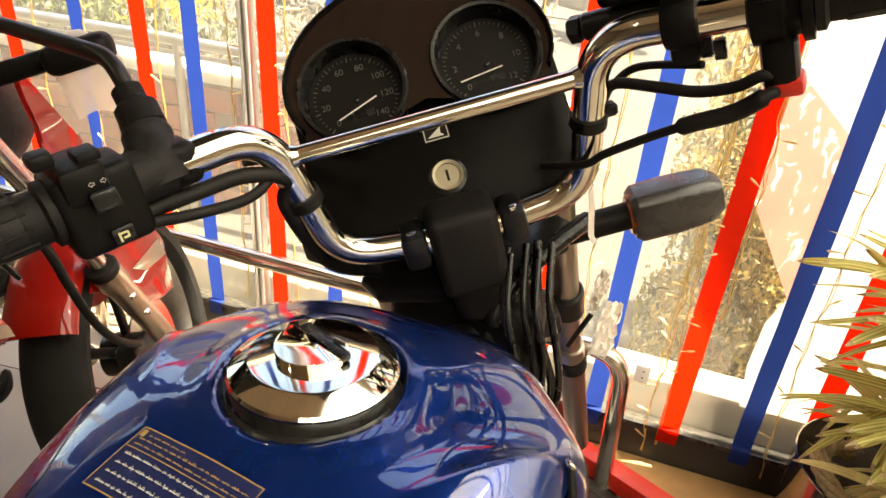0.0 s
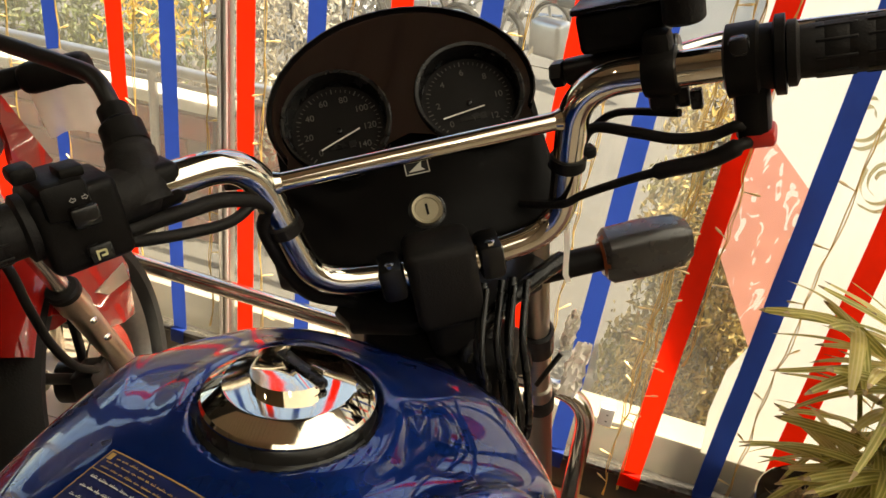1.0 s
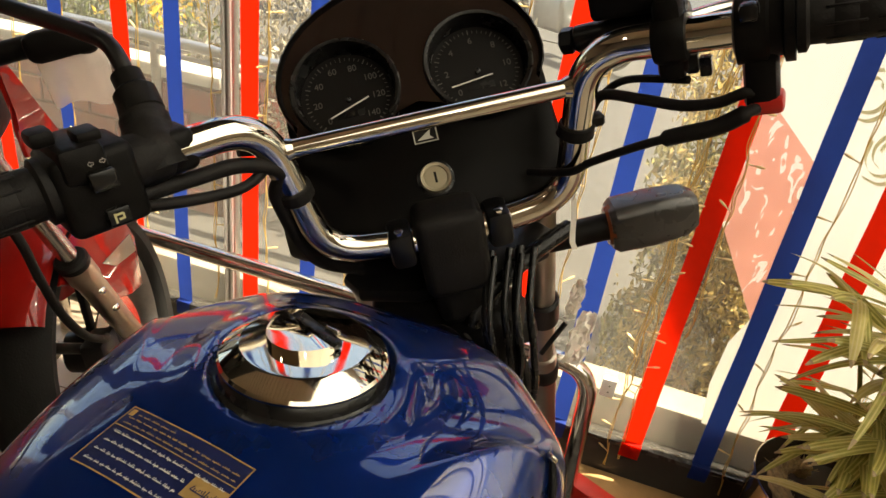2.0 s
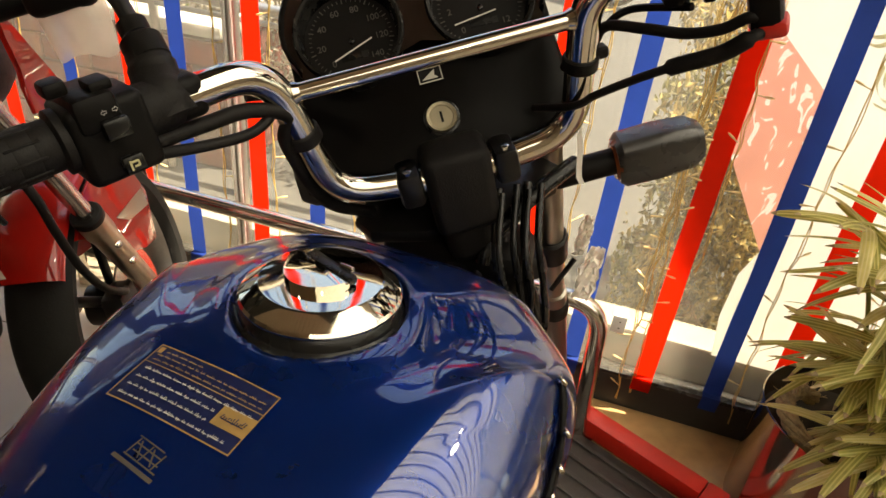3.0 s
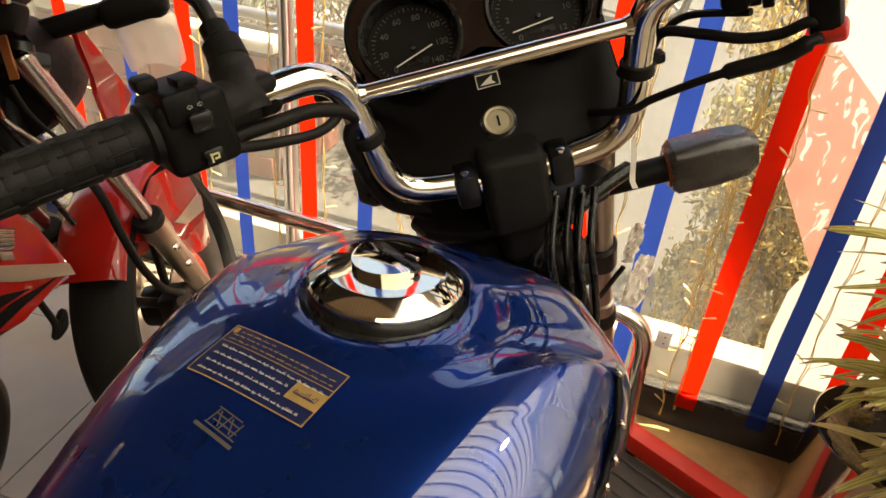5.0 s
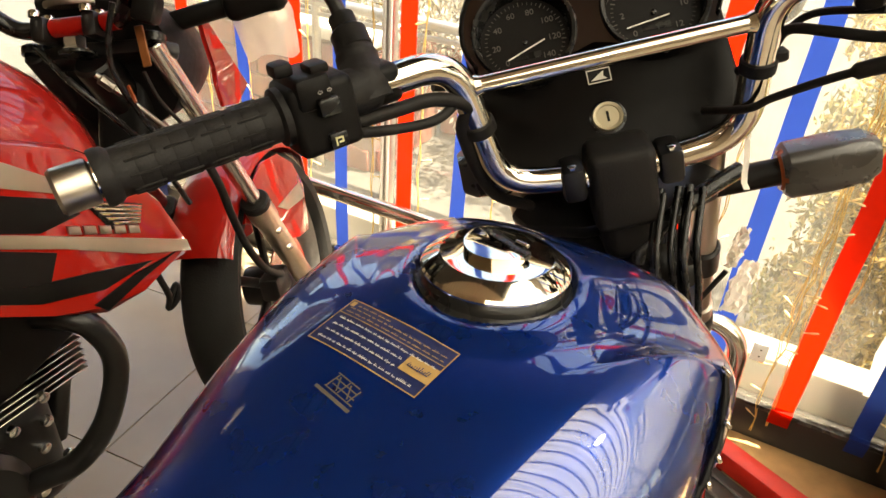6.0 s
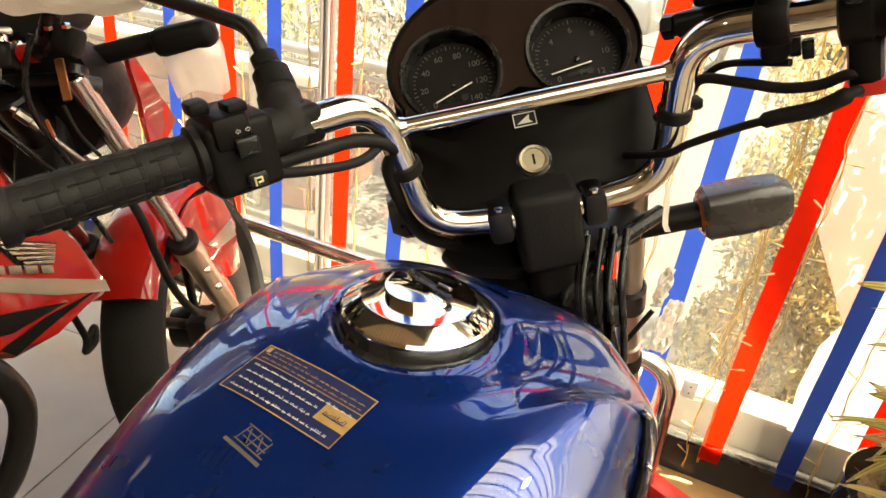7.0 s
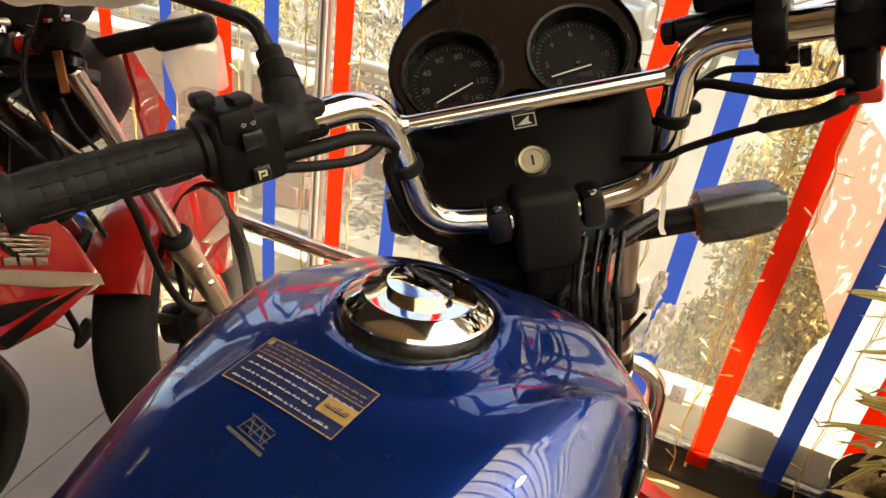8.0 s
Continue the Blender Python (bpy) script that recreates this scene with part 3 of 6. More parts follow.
# ---- the blue motorcycle ----
O = Vector((-0.1393, 0.5044, 0.9956))          # middle of the handlebar clamp
BODY = pose(*O, 0, -2.5, -6)                   # frame of the body: x right, y ahead, z up
BARS = pose(*O, 2.97, -17.67, 27.22)           # frame of the turned handlebar
up = BODY.to_3x3() @ Vector((0, 0, 1))
H = O.z / up.z
BASE = Matrix.Translation(O - up * H) @ BODY.to_3x3().to_4x4()
bike = empty("motorcycle", BASE, "blue motorcycle with chrome handlebar, front wheel turned aside", "motorcycle")
MB = Matrix.Translation((0, 0, H))             # body parts, from the clamp
MS = BASE.inverted() @ BARS                    # steering parts

# fuel tank
TW = [(-0.6, 0.044), (-0.5, 0.103), (-0.42, 0.131), (-0.34, 0.155), (-0.26, 0.170), (-0.18, 0.166), (-0.12, 0.142), (-0.07, 0.115), (-0.03, 0.083), (0.0, 0.05)]
TZ = [(-0.6, -0.116), (-0.5, -0.045), (-0.42, -0.031), (-0.34, -0.0135), (-0.26, -0.004), (-0.18, -0.001), (-0.12, -0.018), (-0.07, -0.050), (-0.03, -0.078), (0.0, -0.1)]
TN, TH, TL, LEFT_W = 3.1, 0.128, 0.105, 0.965
RIGHT_N, RIGHT_W = 4.2, 0.935     # the shoulders are squarer than an ellipse, the right one most
CAP = (-0.0005, -0.219)
CREASE, CREASE_DIR = (0.082, -0.276), (0.58, 0.81)      # a crease runs obliquely over each shoulder


def ease(a, b, x):
    """0 below a, 1 above b, smooth between."""
    k = min(1.0, max(0.0, (x - a) / (b - a)))
    return k * k * (3 - 2 * k)


def tank_top(x, y, w=None, z=None):
    w, z = w or curve_at(TW, y), z or curve_at(TZ, y)
    n = RIGHT_N if x > 0 else TN
    k = min(abs(x) / w / (RIGHT_W if x > 0 else LEFT_W), 0.999)
    top = z - TH * (1 - (1 - k ** n) ** (1 / n))
    return top + rim(x, y)


def rim(x, y):
    """The raised collar and the well round the filler."""
    r = math.hypot(x - CAP[0], y - CAP[1])
    return 0.0036 * (1 - ease(0.0620, 0.084, r)) - 0.015 * (1 - ease(0.0510, 0.0560, r))


def tank_section(y):
    """One cross-section: a crease crosses the shoulder, with a scooped flute ahead of it."""
    w, z = curve_at(TW, y), curve_at(TZ, y)
    pts = []
    n = 110
    for k in range(-n, n + 1):
        s = k / n
        t = abs(s)
        x = w * math.sin(s * math.pi / 2) * (RIGHT_W if s > 0 else LEFT_W)
        q = math.sin(t * math.pi / 2)
        ex, ey = abs(x) - CREASE[0], y - CREASE[1]
        ahead = -ex * CREASE_DIR[1] + ey * CREASE_DIR[0]
        tn = RIGHT_N if s > 0 else TN
        zz = z - TH * (1 - max(0.0, 1 - q ** tn) ** (1 / tn))
        if t < 0.6:
            zz += rim(x, y)
        run = ex * CREASE_DIR[0] + ey * CREASE_DIR[1]
        across = ease(0.36, 0.62, t)
        if ahead < 0:
            d = (0.019 * math.exp(ahead / 0.11) - (0.015 if s > 0 else 0.009)) * across * min(1.0, (y + 0.6) / 0.15)
        else:
            v = min(1.0, ahead / 0.074)
            d = (0.004 if s > 0 else 0.010) * across * math.exp(-ahead / 0.035) - (0.021 if s > 0 else 0.0150) * ease(-0.015, 0.115, run) * v * (1 - v) ** 1.5 / 0.186
        if s < 0:
            d *= 0.5
        nx, nz = math.sin(t * 1.25), math.cos(t * 1.25)
        pts.append((x + math.copysign(nx * d, s), y, zz + nz * d))
    low = [(w * math.cos(a) ** 0.8, y, z - TH - TL * math.sin(a)) for a in (math.pi / 2 * j / 8 for j in range(1, 8))]
    pts += low + [(0, y, z - TH - TL)] + [(-x, yy, zz) for x, yy, zz in low[::-1]]
    return pts


ys = [-0.60 + 0.60 * k / 250 for k in range(251)]
tank = part("fuel_tank", loft([tank_section(y) for y in ys]), BLUE, bike, "glossy dark blue fuel tank", MB, 60)

cz = curve_at(TZ, CAP[1]) - 0.004
capm = pose(CAP[0], CAP[1], cz, -3, 0, 0)
part("cap_seal", lathe([(0.0570, -0.004), (0.0545, -0.0005), (0.0522, 0.001), (0.0505, 0.0070), (0.0480, 0.0095), (0.04, 0.0100)], 56, capm), BLACK_GLOSS, tank, "black rubber ring round the cap")
part("filler_cap", lathe([(0.0490, 0.0080), (0.0510, 0.0092), (0.0512, 0.0108), (0.0498, 0.0128), (0.0402, 0.0196), (0.0385, 0.0204), (0.037, 0.0206), (0.02, 0.0216), (0.0, 0.0220)], 64, capm), CHROME, tank, "chrome filler cap", sharp=14)
lid = [(0.0240 * math.cos(a), 0.0045 + 0.0265 * math.sin(a)) for a in (math.pi + math.pi * k / 28 for k in range(29))]
lidm = capm @ pose(-0.0005, -0.0005, 0.0208, 3, 0, -22)
part("cap_lever", plate(lid, 0.0072, 0.0024, lidm), CHROME, tank, "chrome half-round key cover")
part("cap_hinge", box(0.044, 0.008, 0.0055, (0, 0.0085, 0.0035), 0.0015, m=lidm), BLACK_GLOSS, tank, "black hinge block of the key cover")
part("hinge_pin", rod((0.006, 0.0120, 0.0070), (0.0165, 0.0135, 0.0078), 0.0016, 10), CHROME, tank, m=None).matrix_basis = lidm
part("cap_lock", box(0.004, 0.016, 0.002, (0.016, -0.013, -0.0002), 0.0008, m=lidm), CHROME_WORN, tank)


def on_tank(cx, cy, turn, w, h, lift, nx=12, ny=6, bm=None):
    """A thin patch that follows the tank's skin."""
    bm = bm or bmesh.new()
    c, s = math.cos(radians(turn)), math.sin(radians(turn))
    grid = []
    for j in range(ny + 1):
        row = []
        for i in range(nx + 1):
            a, b = (i / nx - 0.5) * w, (j / ny - 0.5) * h
            x, y = cx + a * c - b * s, cy + a * s + b * c
            row.append(bm.verts.new((x, y, tank_top(x, y) + lift)))
        grid.append(row)
    for j in range(ny):
        for i in range(nx):
            bm.faces.new((grid[j][i], grid[j][i + 1], grid[j + 1][i + 1], grid[j + 1][i]))
    return bm


def sub(cx, cy, turn, a, b):
    c, s = math.cos(radians(turn)), math.sin(radians(turn))
    return cx + a * c - b * s, cy + a * s + b * c


LX, LY, LT, LW, LH = -0.021, -0.315, -4.5, 0.088, 0.041
sticker = part("warning_sticker", on_tank(LX, LY, LT, LW, LH, 0.0004), NAVY, tank, "dark warning sticker with gold border")
edge = bmesh.new()
for a, b, w, h in ((0, LH / 2 - 0.0004, LW, 0.0008), (0, -LH / 2 + 0.0004, LW, 0.0008), (-LW / 2 + 0.0004, 0, 0.0008, LH), (LW / 2 - 0.0004, 0, 0.0008, LH), (0, 0.0068, LW, 0.0006)):
    on_tank(*sub(LX, LY, LT, a, b), LT, w, h, 0.0007, 10, 4, edge)
part("border", edge, GOLD, sticker)
rng = random.Random(7)
part("heading_bar", on_tank(*sub(LX, LY, LT, -0.0405, 0.0165), LT, 0.0035, 0.0045, 0.0008, 2, 2), GOLD, sticker)
part("heading_bar", on_tank(*sub(LX, LY, LT, 0.0325, -0.0035), LT, 0.022, 0.0125, 0.0008), GOLD, sticker)
bm = bmesh.new()
for q in range(11):
    on_tank(*sub(LX, LY, LT, 0.0250 + q * 0.0015, -0.0035 + rng.uniform(-0.0008, 0.0012)), LT + rng.uniform(-30, 30), 0.0006, rng.uniform(0.0012, 0.004), 0.0011, 1, 1, bm)
on_tank(*sub(LX, LY, LT, 0.0325, -0.0050), LT, 0.0150, 0.0007, 0.0011, 6, 1, bm)
part("script_bar", bm, NAVY, sticker)
rows_ = [(0.0168, -0.036, -0.008, GOLD, 0.0016), (0.0135, -0.040, 0.041, GOLD, 0.0017), (0.0098, -0.040, 0.041, GOLD, 0.0017),
         (0.0030, -0.039, 0.041, PALE, 0.0021), (-0.0030, -0.039, 0.019, PALE, 0.0023), (-0.0092, -0.039, 0.019, PALE, 0.0023), (-0.0155, -0.039, 0.037, PALE, 0.0023)]
for b, a0, a1, ink, tall in rows_:
    bm = bmesh.new()
    a = a0
    while a < a1 - 0.002:
        w = min(rng.uniform(0.0025, 0.0075), a1 - a)
        on_tank(*sub(LX, LY, LT, a + w / 2, b - 0.25 * tall), LT, w, 0.00045, 0.0008, 3, 1, bm)
        for q in range(max(1, int(w / 0.0011))):
            lift = rng.uniform(-0.5, 0.5) * tall
            on_tank(*sub(LX, LY, LT, a + 0.0005 + q * 0.0011, b + lift * 0.5 - 0.1 * tall), LT + rng.uniform(-25, 25), 0.0004, tall * rng.uniform(0.3, 0.9), 0.0008, 1, 1, bm)
        a += w + 0.0011
    part("script_bar", bm, ink, sticker)
decal = part("tank_decal", on_tank(-0.0190, -0.3620, -10, 0.030, 0.0022, 0.0005, 8, 2), DIM, tank, "small grey maker decal")
part("decal_line", on_tank(-0.0170, -0.3590, -10, 0.024, 0.0008, 0.0006, 8, 1), DIM, decal)
for k in range(5):
    part("decal_mark", on_tank(-0.0265 + k * 0.0046, -0.3520 - 0.0008 * k, -14 + 38 * (k % 2), 0.0009, 0.0095, 0.0006, 1, 4), DIM, decal)
for k in range(3):
    part("decal_mark", on_tank(-0.0180 + 0.001 * k, -0.3480 - 0.0038 * k, -10, 0.019, 0.0008, 0.0006, 6, 1), DIM, decal)

# side emblem and lower seam of the tank
def flank(y, dz, out):
    """A point on the tank's right flank, dz above its widest line."""
    w, z = curve_at(TW, y) * RIGHT_W, curve_at(TZ, y)
    ahead = -(w - CREASE[0]) * CREASE_DIR[1] + (y - CREASE[1]) * CREASE_DIR[0]
    bulge = 0.019 * math.exp(min(0.0, ahead) / 0.11) - 0.015
    if dz >= 0:
        x = w * (1 - (dz / TH) ** RIGHT_N) ** (1 / RIGHT_N)
    else:
        x = w * math.cos(math.asin(-dz / TL)) ** 0.8
    return Vector((x + out + 0.95 * bulge, y, z - TH + dz + 0.33 * bulge))


for side in (1,):
    rows_e = []
    for k in range(20):
        y = -0.175 - 0.0085 * k
        hi = 0.030 + 0.066 * math.exp(-k / 3.2) - 0.0006 * k
        rows_e.append([flank(y, d, 0.003) for d in (hi, hi * 0.5, 0.0, -0.02)])
    bm = bmesh.new()
    gv = [[bm.verts.new((side * p.x, p.y, p.z)) for p in r] for r in rows_e]
    for a, b in zip(gv, gv[1:]):
        for k in range(3):
            bm.faces.new((a[k], a[k + 1], b[k + 1], b[k]))
    bmesh.ops.solidify(bm, geom=bm.faces[:], thickness=0.003)
    emblem = part("tank_emblem", bm, BLACK, tank, "black and chrome wing-like side emblem")
    for k in range(7):
        y = -0.180 - 0.0165 * k
        p, q = flank(y, 0.030 + 0.062 * math.exp(-k / 1.7), 0.0035), flank(y - 0.020, 0.022 + 0.045 * math.exp(-k / 1.5), 0.0035)
        part("emblem_feather", tube([(side * p.x, p.y, p.z), (side * (p.x + q.x) / 2 + side * 0.001, (p.y + q.y) / 2, (p.z + q.z) / 2), (side * q.x, q.y, q.z)], [0.0018, 0.0030, 0.0014], 8), BLACK, emblem)
for side in (1, -1):
    if side > 0:
        for k in range(5):
            p = flank(-0.186 - 0.012 * k, 0.078 * math.exp(-k / 2.2) + 0.018, 0.0062)
            part("emblem_stud", box(0.006, 0.0085, 0.0034, (0, 0, 0), 0.001, 1, m=Matrix.Translation(p) @ pose(0, 0, 0, -35 + 6 * k, 40 + 9 * k, 8)), CHROME, tank, "small chrome piece of the side emblem")
    seam = [(side * (curve_at(TW, y) * (RIGHT_W if side > 0 else LEFT_W) - 0.003), y, curve_at(TZ, y) - TH - 0.03) for y in (-0.56 + 0.025 * k for k in range(21))]
    part("tank_seam", tube(seam, 0.0035, 8), BLUE, tank)

# handlebar: steering frame, origin in the clamp
BE, BT, BB = Vector((0.365, -0.184, 0.179)), Vector((0.122, -0.026, 0.144)), Vector((0.107, -0.002, 0.011))
BE_LEFT = Vector((0.3635, -0.1885, 0.1752))
mir = lambda v: Vector((-v[0], v[1], v[2]))


def bar(u, side, off=(0, 0, 0)):
    q = BT + ((BE if side > 0 else BE_LEFT) - BT) * u
    return Vector((side * q.x, q.y, q.z)) + Vector(off)


def barframe(u, side):
    """Frame on the grip's axis: z outwards, y up."""
    a, b = bar(u, side), bar(1, side)
    z = (b - a).normalized()
    y = (Vector((0, 0, 1)) - z * z.z).normalized()
    x = y.cross(z)
    return Matrix.Translation(a) @ Matrix((x, y, z)).transposed().to_4x4()


GL = (BE - BT).length
bars = part("handlebar", tube(fillet([bar(0.95, -1), mir(BT), mir(BB), mir((0.03, 0, 0)), (0.03, 0, 0), BB, BT, bar(0.97, 1)], 0.05, 14), 0.0124, 24), CHROME, bike, "polished chrome handlebar", MS)
WELD = BB + (BT - BB) * 0.79
part("crossbar", rod(mir(WELD) + Vector((0.004, 0, 0)), WELD - Vector((0.004, 0, 0)), 0.0072, 20), CHROME, bars)
for s in (1, -1):
    part("weld_collar", lathe([(0.0074, 0), (0.0092, 0.004), (0.0074, 0.009)], 16, along((s * (WELD.x - 0.006), WELD.y, WELD.z), (s * (WELD.x - 0.05), WELD.y, WELD.z))[0]), CHROME, bars)
    mid = BB + (BT - BB) * 0.50
    lo = mid + (BB - BT).normalized() * 0.006
    hi = mid + (BT - BB).normalized() * 0.006
    part("cable_band", rod((s * lo.x, lo.y, lo.z), (s * hi.x, hi.y, hi.z), 0.0146, 20), RUBBER, bars, "black rubber cable band")


def grip(side, a, b):
    m = barframe(a, side)
    n = GL * (b - a)
    prof = [(0.0166, 0.0), (0.0210, 0.001), (0.0210, 0.006), (0.0166, 0.008)]
    for k in range(1, 9):
        h = 0.008 + (n - 0.02) * k / 9
        prof += [(0.0168, h - 0.001), (0.0164, h), (0.0168, h + 0.001)]
    prof += [(0.0166, n - 0.012), (0.0190, n - 0.009), (0.0197, n - 0.004), (0.0190, n), (0.012, n)]
    g = part("grip", lathe(prof, 32, m), RUBBER, bars, "black ribbed rubber grip")
    bm = bmesh.new()
    for j in range(10):
        a_ = 2 * math.pi * j / 10
        for k in range(4):
            h = 0.014 + (n - 0.03) * (k + 0.5) / 4
            box(0.0022, 0.0016, (n - 0.03) / 4 * 0.82, (0.0167 * math.cos(a_), 0.0167 * math.sin(a_), h), 0.0005, 1, m=m, bm=bm)
    part("grip_rib", bm, RUBBER, g)


grip(-1, 0.485, 0.928)
part("bar_end", lathe([(0.012, 0), (0.0145, 0.001), (0.0155, 0.003), (0.0155, 0.022), (0.0135, 0.0245), (0.0, 0.025)], 32, barframe(0.930, -1)), SATIN, bars, "satin metal bar end weight")
grip(1, 0.47, 0.945)
part("bar_end", lathe([(0.012, 0), (0.0145, 0.001), (0.0155, 0.003), (0.0155, 0.022), (0.0135, 0.0245), (0.0, 0.025)], 32, barframe(0.947, 1)), SATIN, bars, "satin metal bar end weight")

# left switch box and mirror
m = barframe(0.322, -1)
n = GL * 0.168
sw = part("switch_box", box(0.046, 0.052, n, (0.0, -0.004, n / 2), 0.006, 3, m=m), BLACK, bars, "black plastic switch box with horn and indicator buttons")
part("switch_shell", box(0.05, 0.024, n * 0.55, (0.002, 0.016, n * 0.62), 0.005, 2, m=m), BLACK, sw)
part("dip_switch", box(0.02, 0.007, 0.014, (0.012, 0.030, n * 0.45), 0.002, 2, m=m), BLACK, sw)
part("indicator_switch", box(0.010, 0.013, 0.016, (0.028, 0.006, n * 0.5), 0.002, 2, m=m), BLACK_GLOSS, sw)
part("horn_button", box(0.006, 0.012, 0.014, (0.0255, -0.020, n * 0.45), 0.002, 2, m=m), BLACK_GLOSS, sw)
mark = m @ pose(0.0289, -0.020, n * 0.45, 0, 90, 0)       # x down the box, y across it
bm = bmesh.new()
box(0.0012, 0.0064, 0.0006, (-0.0030, 0, 0), m=mark, bm=bm)
box(0.0050, 0.0012, 0.0006, (-0.0006, 0.0022, 0), m=mark, bm=bm)
box(0.0036, 0.0012, 0.0006, (0.0006, -0.0010, 0), m=mark, bm=bm)
box(0.0011, 0.0036, 0.0006, (0.0020, 0.0006, 0), m=mark, bm=bm)
part("horn_mark", bm, HORN, sw, "pale horn sign")
for way in (-1, 1):
    arrow = m @ pose(0.0279, 0.0165, n * 0.5 + way * 0.0032, 0, 90, 0) @ pose(0, 0, 0, 0, 0, 90 + 90 * way)
    bm = tube([Vector(q) for q in ((0.0003, 0.0007, 0), (0.0003, 0.0016, 0), (0.002, 0, 0), (0.0003, -0.0016, 0), (0.0003, -0.0007, 0), (-0.0013, -0.0007, 0), (-0.0013, 0.0007, 0), (0.0003, 0.0007, 0))], 0.00022, 4)
    bmesh.ops.transform(bm, matrix=arrow, verts=bm.verts)
    part("indicator_mark", bm, MARK, sw, "pale arrow outline")
part("choke_lever", box(0.018, 0.010, 0.014, (0.008, 0.034, n * 0.92), 0.003, 2, m=m), BLACK, sw)
part("clutch_perch", box(0.032, 0.030, GL * 0.15, (-0.004, 0.0, -GL * 0.075), 0.007, 3, m=m), BLACK, bars, "black clutch lever perch")
part("perch_boot", tube(smooth([bar(0.255, -1, (0, -0.004, -0.010)), bar(0.265, -1, (0, 0.004, 0.002)), (-0.1895, -0.050, 0.163), (-0.192, -0.037, 0.176)]), [0.0180] * 5 + [0.0190] * 5 + [0.0180] * 5 + [0.0165] * 6 + [0.0150] * 4, 20), RUBBER, bars, "black rubber mirror boot")
part("perch_sleeve", lathe([(0.0135, -0.012), (0.0160, -0.010), (0.0175, -0.004), (0.0180, 0.012), (0.0175, 0.020)], 26, barframe(0.275, -1)), RUBBER, bars, "black rubber sleeve over the lever perch")
part("mirror_nut", lathe([(0.0135, 0.0), (0.0145, 0.001), (0.0145, 0.017), (0.0125, 0.019), (0.0105, 0.021), (0.0105, 0.032), (0.0065, 0.033)], 22, along((-0.190, -0.042, 0.172), (-0.1985, -0.0185, 0.196))[0]), BLACK, bars)
stem = [Vector(v) for v in ((-0.1964, -0.025, 0.1800), (-0.1991, -0.0153, 0.1958), (-0.2076, -0.0008, 0.2126), (-0.2284, 0.015, 0.2221), (-0.2644, 0.0428, 0.2336), (-0.3049, 0.0712, 0.2467), (-0.3531, 0.0991, 0.2593), (-0.42, 0.135, 0.280), (-0.475, 0.162, 0.298))]
mirror = part("mirror_stem", tube(smooth(stem), 0.0062, 14), BLACK_PAINT, bars, "black bent mirror stem")
hm = Matrix.Translation(Vector((-0.515, 0.180, 0.316))) @ pose(0, 0, 0, 78, 0, -10)
part("mirror_head", lathe([(0.0, -0.012), (0.035, -0.010), (0.050, -0.002), (0.053, 0.006), (0.047, 0.008)], 36, hm), BLACK, mirror, "round black mirror head")
ax0, ax1 = Vector((-0.3000, 0.0680, 0.2450)), Vector((-0.4750, 0.1620, 0.2980))
fm, fl = along(ax0, ax1)
secs = []
for j in range(22):
    t = j / 21
    ring = []
    for k in range(40):
        a = 2 * math.pi * k / 40
        r_ = (0.0085 + 0.030 * math.sin(min(1.0, t * 1.5) * math.pi / 2) ** 0.8) * (1 + (0.10 + 0.10 * t) * math.sin(3 * a + 5 * t) + 0.07 * math.sin(7 * a - 9 * t) + 0.05 * math.sin(11 * a + 17 * t))
        ring.append(fm @ Vector((r_ * math.cos(a), r_ * math.sin(a), fl * t)))
    secs.append(ring)
part("mirror_wrap", loft(secs, caps=False), FILM, mirror, "crumpled milky plastic wrapping on the mirror", sharp=50)
lever = [m @ Vector(v) for v in ((-0.03, 0.0, -0.01), (-0.055, -0.004, 0.03), (-0.062, -0.006, 0.09), (-0.058, -0.008, 0.15))]
part("clutch_lever", tube(smooth(lever), [0.006] * 10 + [0.005] * 15, 10), CHROME_WORN, bars, "metal clutch lever")
c = [m @ Vector((0.006, -0.020, 0.0)), bar(0.2, -1, (0, 0, -0.024)), bar(0.08, -1, (0, -0.002, -0.026)), mir(BT) + Vector((0.004, 0.0, -0.042)), mir(BB) + (mir(BT) - mir(BB)) * 0.5 + Vector((-0.014, -0.006, 0.0)), mir(BB) + Vector((-0.012, 0.01, -0.01)), mir(BB) + Vector((0.02, 0.05, -0.06))]
part("cable", tube(smooth(c), 0.0058, 12), RUBBER, bars)
c = [m @ Vector((0.012, -0.024, 0.01)), bar(0.22, -1, (0.0, -0.006, -0.036)), bar(0.1, -1, (0, -0.006, -0.041)), bar(0.03, -1, (0, -0.002, -0.036)), bar(0.0, -1, (0.004, 0.004, -0.026)), bar(0.08, -1, (0, 0.006, -0.018))]
part("cable", tube(smooth(c), 0.0042, 10), RUBBER, bars)

# right: throttle, brake cylinder, cables
m = barframe(0.345, 1)
n = GL * 0.125
thr = part("throttle_housing", lathe([(0.018, 0), (0.024, 0.002), (0.024, n * 0.55), (0.021, n * 0.6), (0.021, n * 0.8), (0.0255, n * 0.84), (0.0255, n), (0.018, n)], 28, m), BLACK, bars, "black throttle and switch housing")
part("throttle_neck", box(0.03, 0.05, n * 0.6, (0.0, -0.03, n * 0.42), 0.006, 2, m=m), BLACK, thr)
part("engine_switch", box(0.012, 0.012, 0.012, (-0.02, 0.016, n * 0.3), 0.003, 2, m=m), BLACK_GLOSS, thr)
part("kill_switch", box(0.024, 0.012, 0.022, (-0.004, -0.052, n * 0.5), 0.004, 2, m=m), REDPAINT, thr, "red plastic foot of the throttle housing")
mc = barframe(0.205, 1)
